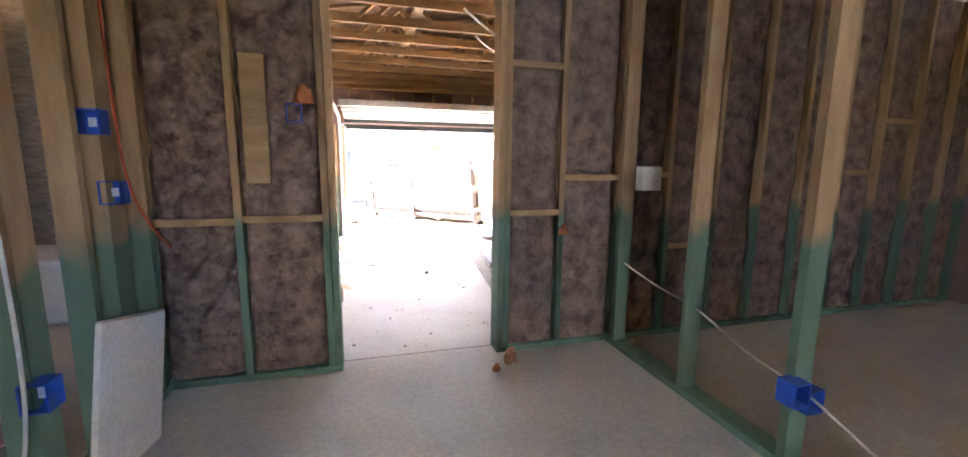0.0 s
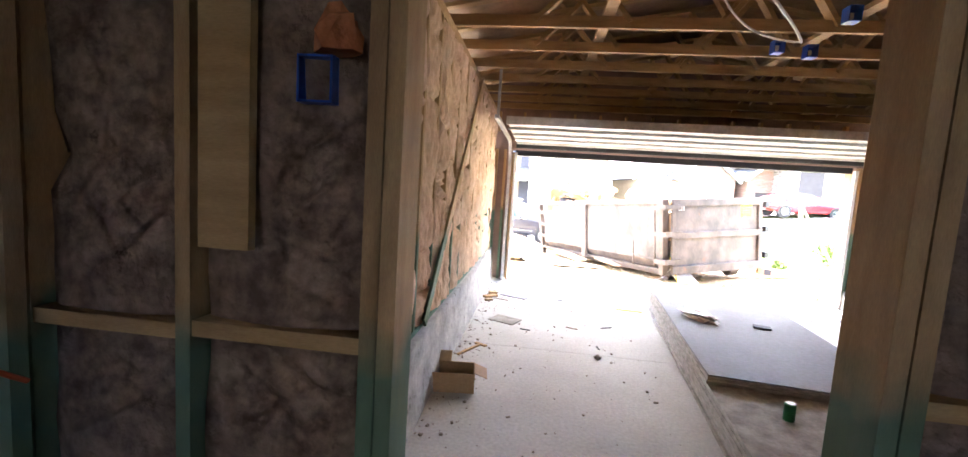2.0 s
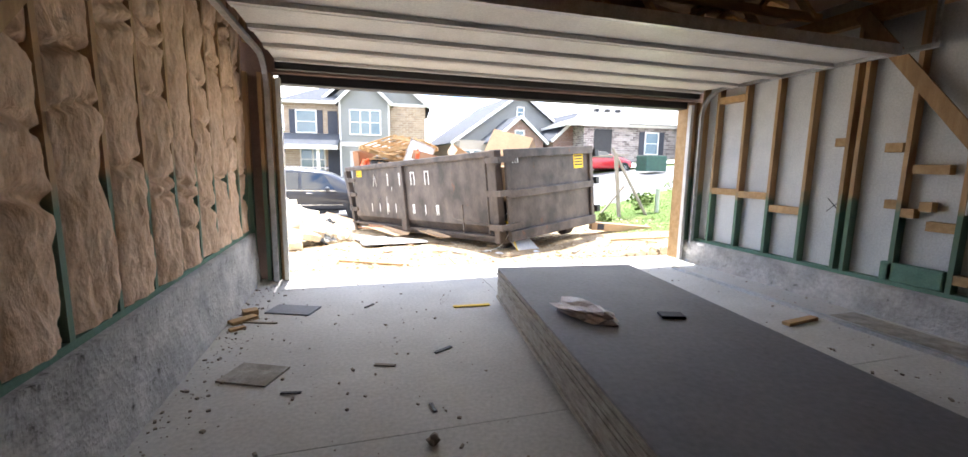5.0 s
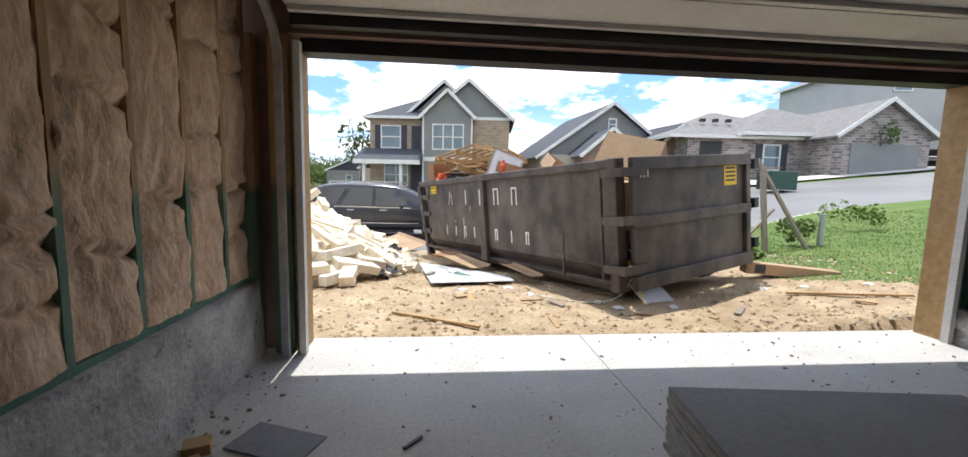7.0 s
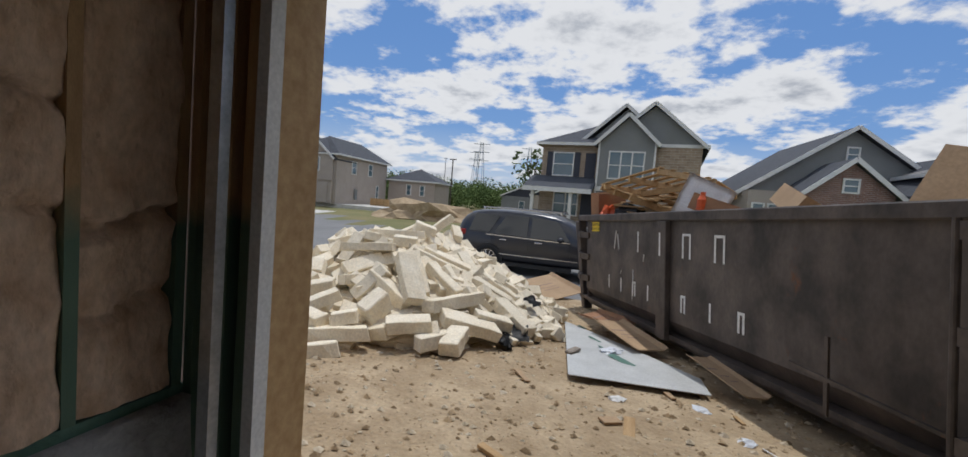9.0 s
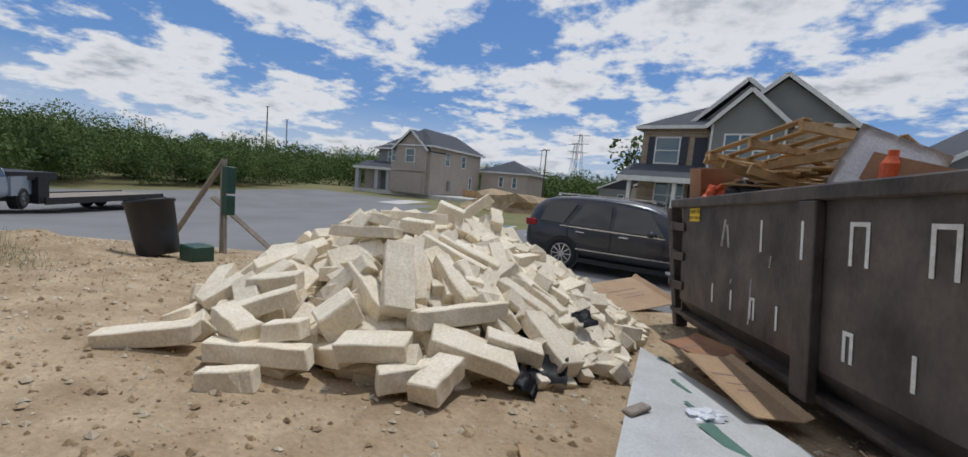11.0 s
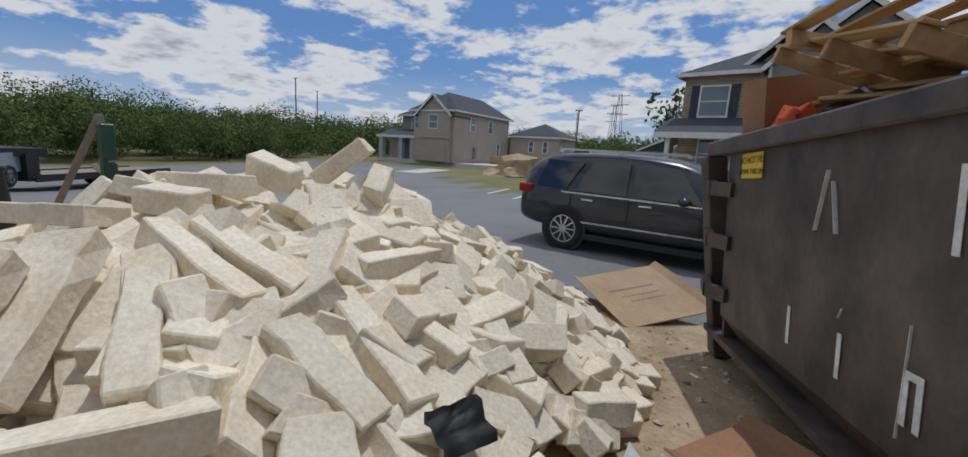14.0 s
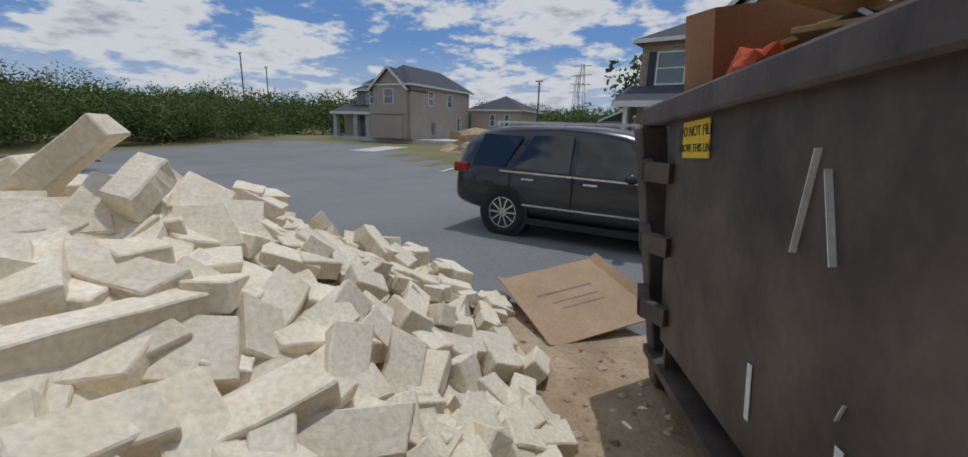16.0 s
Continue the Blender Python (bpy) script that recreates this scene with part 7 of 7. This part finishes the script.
for x, y, s, sd in ((8.75, 11.0, 0.42, 1), (11.6, 12.6, 0.55, 2), (6.9, 9.9, 0.2, 3)):
    v, f = [], []
    crown(v, f, random.Random(sd), (0, 0, s * 0.9), (s, s, s * 0.8), 420, 0.05)
    me = bpy.data.meshes.new("shrub")
    me.from_pydata(v, [], f)
    me.materials.append(M["leaf_light"] if sd == 2 else M["leaf"])
    ob = new("shrub", me)
    ob.matrix_basis = pose(x, y, ground_z(x, y) - 0.05)
    tagged(ob, "small leafy green shrub on the lawn", "shrub", "lawn shrubs")

r = random.Random(8)
verts, faces = [], []
for k in range(26000):
    x, y = r.uniform(6.0, 17), r.uniform(7.3, 15)
    if not lawn(x, y) or on_road(x, y) > -0.2:
        continue
    z = height(x, y) - 0.005
    a, h = r.uniform(0, 6.28), r.uniform(0.02, 0.055)
    c, s = math.cos(a) * 0.007, math.sin(a) * 0.007
    o = len(verts)
    verts += [(x - c, y - s, z), (x + c, y + s, z), (x + r.gauss(0, 0.025), y + r.gauss(0, 0.025), z + h)]
    faces.append((o, o + 1, o + 2))
for k in range(900):
    x, y = r.gauss(-6.9, 0.9), r.gauss(8.3, 0.15)
    z, h, a = height(x, y) - 0.01, r.uniform(0.05, 0.16), r.uniform(0, 6.28)
    o = len(verts)
    verts += [(x - 0.006, y, z), (x + 0.006, y, z), (x + r.gauss(0, 0.04), y + r.gauss(0, 0.04), z + h)]
    faces.append((o, o + 1, o + 2))
me = bpy.data.meshes.new("grass")
me.from_pydata(verts, [], faces)
me.materials.append(M["grass"])
tagged(new("grass", me), "short green lawn grass with weeds", "grass", "", "stuff")

# far power pylons and light poles
for x, y, h in ((-52, 170, 26), (-34, 178, 26), (-64, 200, 26)):
    t = thing("power_pylon", "grey lattice power pylon far away", "pylon", "far pylons", at=pose(x, y, -2))
    bm = B()
    for sx, sy in ((-1, -1), (1, -1), (1, 1), (-1, 1)):
        bar(bm, (sx * 2.2, sy * 2.2, 0), (sx * 0.4, sy * 0.4, h), 0.22, 0.22, (1, 0.3, 0))
    part("mast", bm, M["galv"], t)
    for k in (0.72, 0.85, 0.97):
        bm = B()
        span(bm, (-3.4, -0.12, h * k), (3.4, 0.12, h * k + 0.25))
        part("crossarm", bm, M["galv"], t)
for x, y, h, rad in ((-19.5, 58, 7.5, 0.11), (-40, 105, 12, 0.1), (-80, 60, 14, 0.15), (-95, 75, 14, 0.15)):
    bm = B()
    rod(bm, (0, 0, 0), (0, 0, h), rad, rad * 0.7, seg=8)
    box(bm, (0, 0, h), (0.9, 0.2, 0.12))
    ob = part("utility_pole", bm, M["bark"])
    ob.matrix_basis = pose(x, y, -1.2)
    tagged(ob, "dark timber utility pole far away", "pole", "far poles")

# ---- house interior details ----


def outlet_box(x, y, z, rz):
    t = thing("electrical_box", "blue plastic electrical box nailed to a stud", "electrical box", "electrical boxes", at=pose(x, y, z, 0, 0, rz))
    for nm, lo, hi in (("side", (-0.04, 0, -0.05), (-0.035, 0.08, 0.05)), ("side", (0.035, 0, -0.05), (0.04, 0.08, 0.05)), ("side", (-0.035, 0, -0.05), (0.035, 0.08, -0.045)), ("side", (-0.035, 0, 0.045), (0.035, 0.08, 0.05)), ("back", (-0.035, 0.07, -0.045), (0.035, 0.078, 0.045))):
        bm = B()
        span(bm, lo, hi)
        part(nm, bm, M["blue"], t)
    bm = B()
    span(bm, (-0.018, 0.05, -0.018), (0.018, 0.069, 0.018))
    part("label", bm, M["white"], t, "small white label")
    return t


for x, y, z, rz in ((-0.39, -1.21, 1.74, 0), (-0.39, -1.11, 1.45, 0), (-0.39, -1.69, 0.83, 0), (2.28, -2.14, 0.70, 0), (2.36, -2.14, 0.66, 0), (0.30, -0.70, 1.85, 0), (2.6, 2.2, 2.90, 0), (2.9, 2.3, 2.90, 0), (2.75, 1.6, 2.92, 0)):
    outlet_box(x, y, z, rz)
bm = B()
span(bm, (2.30, -1.02, 1.43), (2.44, -0.94, 1.58))
tagged(part("white_box", bevel(bm, 0.008), M["white"]), "pale blue-white electrical box on a stud", "electrical box")
bm = B()
span(bm, (0.05, -0.725, 1.47), (0.17, -0.701, 2.14))
tagged(part("scrap_board", bm, M["timber"]), "raw timber scrap board nailed to the wall", "board")
bm = B()
span(bm, (-0.20, -0.012, 0), (0.20, 0.012, 0.62))
ob = part("drywall_offcut", bevel(bm, 0.01), M["white"])
ob.matrix_basis = pose(-0.33, -1.34, HF + 0.005, 0, 12, 80)
tagged(ob, "white flat sheet leaning on the partition", "sheet")
crumpled("pink_batt", "crumpled pink insulation on the house floor", "insulation", pose(-1.15, -1.2, HF, 0, 0, 20), (0.3, 0.2, 0.14), mat("pink_fibre", (0.45, 0.22, 0.24), (0.36, 0.17, 0.19), 0.95, 8, bump=0.5), 14)
bm = B()
span(bm, (-3.2, 0.6, HF), (-0.9, 1.4, HF + 0.5))
tagged(part("bath_tub", bevel(bm, 0.04, 2), M["white"]), "white bath tub in the side room", "tub")


def cable(name, label, pts, material, rad=0.005):
    cu = bpy.data.curves.new(name, "CURVE")
    cu.dimensions = "3D"
    cu.bevel_depth = rad
    cu.bevel_resolution = 1
    sp = cu.splines.new("NURBS")
    sp.points.add(len(pts) - 1)
    for q, c in zip(sp.points, pts):
        q.co = (*c, 1)
    sp.use_endpoint_u = True
    tmp = new(name + "_tmp", cu)
    me = bpy.data.meshes.new_from_object(tmp.evaluated_get(bpy.context.evaluated_depsgraph_get()))
    bpy.data.objects.remove(tmp)
    me.materials.append(material)
    return tagged(new(name, me), label, "cable", "cables")


M["cable_white"] = mat("white_cable", (0.7, 0.69, 0.66), (0.6, 0.59, 0.56), 0.5, 20, bump=0.0)
M["cable_red"] = mat("orange_cable", (0.55, 0.10, 0.03), (0.45, 0.08, 0.02), 0.5, 20, bump=0.0)
W_, R_ = M["cable_white"], M["cable_red"]
cable("white_cable", "white cable sagging between the studs", [(2.36, -0.80, 0.92), (2.36, -1.15, 0.84), (2.36, -1.47, 0.86), (2.36, -1.8, 0.70), (2.36, -2.08, 0.72), (2.37, -2.5, 0.5), (2.37, -2.9, 0.45)], W_, 0.006)
cable("white_cable", "white cable stapled down a stud", [(-0.40, -1.72, 2.6), (-0.39, -1.74, 1.8), (-0.38, -1.72, 1.2), (-0.36, -1.76, 0.8), (-0.38, -1.78, 0.67)], W_, 0.006)
cable("orange_cable", "orange cable running down a stud", [(-0.38, -1.05, 2.9), (-0.36, -1.08, 2.2), (-0.34, -1.12, 1.6), (-0.33, -1.05, 1.35), (-0.30, -0.80, 1.15)], R_, 0.006)
cable("white_cable", "white cable hanging from the trusses", [(1.6, 0.8, 2.98), (2.1, 1.3, 2.86), (2.5, 1.8, 2.92), (2.75, 2.2, 2.93)], W_, 0.012)
cable("white_cable", "white cable hanging from the trusses", [(2.75, 2.2, 2.93), (2.2, 1.9, 2.84), (1.9, 1.5, 2.95)], W_, 0.008)
for k in range(6):
    y = 2.84 + 0.035 * k
    cable("white_cable", "cables running down the stud bay", [(6.04, y + 0.1, 2.9), (6.05, y, 2.2), (6.03, y - 0.03, 1.6), (6.02, y + 0.02 * (k % 3), 1.25), (6.0, y + 0.03, 1.02)], W_ if k % 3 else R_, 0.008)
cable("orange_cable", "orange cable running down the stud", [(6.02, 2.2, 2.9), (6.02, 2.22, 1.8), (6.0, 2.30, 1.0), (5.99, 2.28, 0.72), (6.0, 2.2, 0.75)], R_, 0.012)
cable("orange_cable", "orange cable strung along the studs", [(5.99, 2.7, 1.42), (5.99, 2.1, 1.38), (5.99, 1.2, 1.4), (5.99, 0.2, 1.4)], R_, 0.006)
bm = B()
span(bm, (6.0, 3.12, 0.34), (6.06, 3.6, 0.52))
tagged(part("breaker_tray", bevel(bm, 0.01), M["plate"]), "pale green wiring tray between the studs", "tray")
for y, z in ((2.42, 0.75), (2.85, 0.82), (4.15, 1.0)):
    bm = B()
    for s in (-1, 1):
        bar(bm, (6.096, y - 0.07, z - 0.07 * s), (6.096, y + 0.07, z + 0.07 * s), 0.003, 0.014, (1, 0, 0))
    ob = part("sprayed_cross", bm, M["black"], wall_e, "black sprayed cross mark")
bm = B()
span(bm, (5.30, 1.4, 0.001), (5.36, 5.6, 0.035))
tagged(part("metal_strip", bm, M["galv"]), "long grey metal strip on the garage floor", "strip")
bm = B()
span(bm, (5.40, 0.6, 0.001), (5.75, 3.6, 0.02))
tagged(part("board_offcut", bm, M["drywall_edge"]), "long tan board offcut on the garage floor", "board")

# intercom-style panel carton on the west garage wall
pc = thing("panel_carton", "brown carton in a metal panel frame on the west wall", "panel", at=pose(-0.015, 0.287, -0.09, 0, 0, 0))
bm = B()
span(bm, (0, -0.155, 1.55), (0.05, 0.135, 1.95))
part("carton_face", bm, M["card"], pc)
bm = B()
for lo, hi in (((-0.01, -0.18, 1.52), (0.062, -0.157, 1.98)), ((-0.01, 0.137, 1.52), (0.062, 0.16, 1.98)), ((-0.01, -0.157, 1.52), (0.062, 0.137, 1.548)), ((-0.01, -0.157, 1.952), (0.062, 0.137, 1.98))):
    span(bm, lo, hi)
part("metal_frame", bm, M["stucco_grey"], pc, "grey steel frame")
bm = B()
span(bm, (0.051, -0.15, 1.88), (0.054, 0.13, 1.945))
part("label", bm, M["shutter"], pc, "dark printed band")
bm = B()
span(bm, (0.051, -0.04, 1.74), (0.053, 0.02, 1.83))
part("label", bm, M["header"], pc, "printed picture panel")

for x, y, z, sz in ((1.93, -0.72, 1.12, 0.05), (1.40, -0.95, HF, 0.035), (0.36, -0.71, 1.90, 0.07)):
    crumpled("foam_blob", "orange expanding foam blob on the framing", "foam", pose(x, y, z), (sz * 0.7, sz * 0.5, sz), mat("orange_foam", (0.55, 0.20, 0.08), (0.45, 0.15, 0.06), 0.9, 9, bump=0.3), 40 + x, sub=2)
crumpled("litter_ball", "small crumpled brown litter by the doorway", "litter", pose(1.52, -0.86, HF, 0, 0, 20), (0.04, 0.04, 0.07), M["card_red"], 51, sub=2)
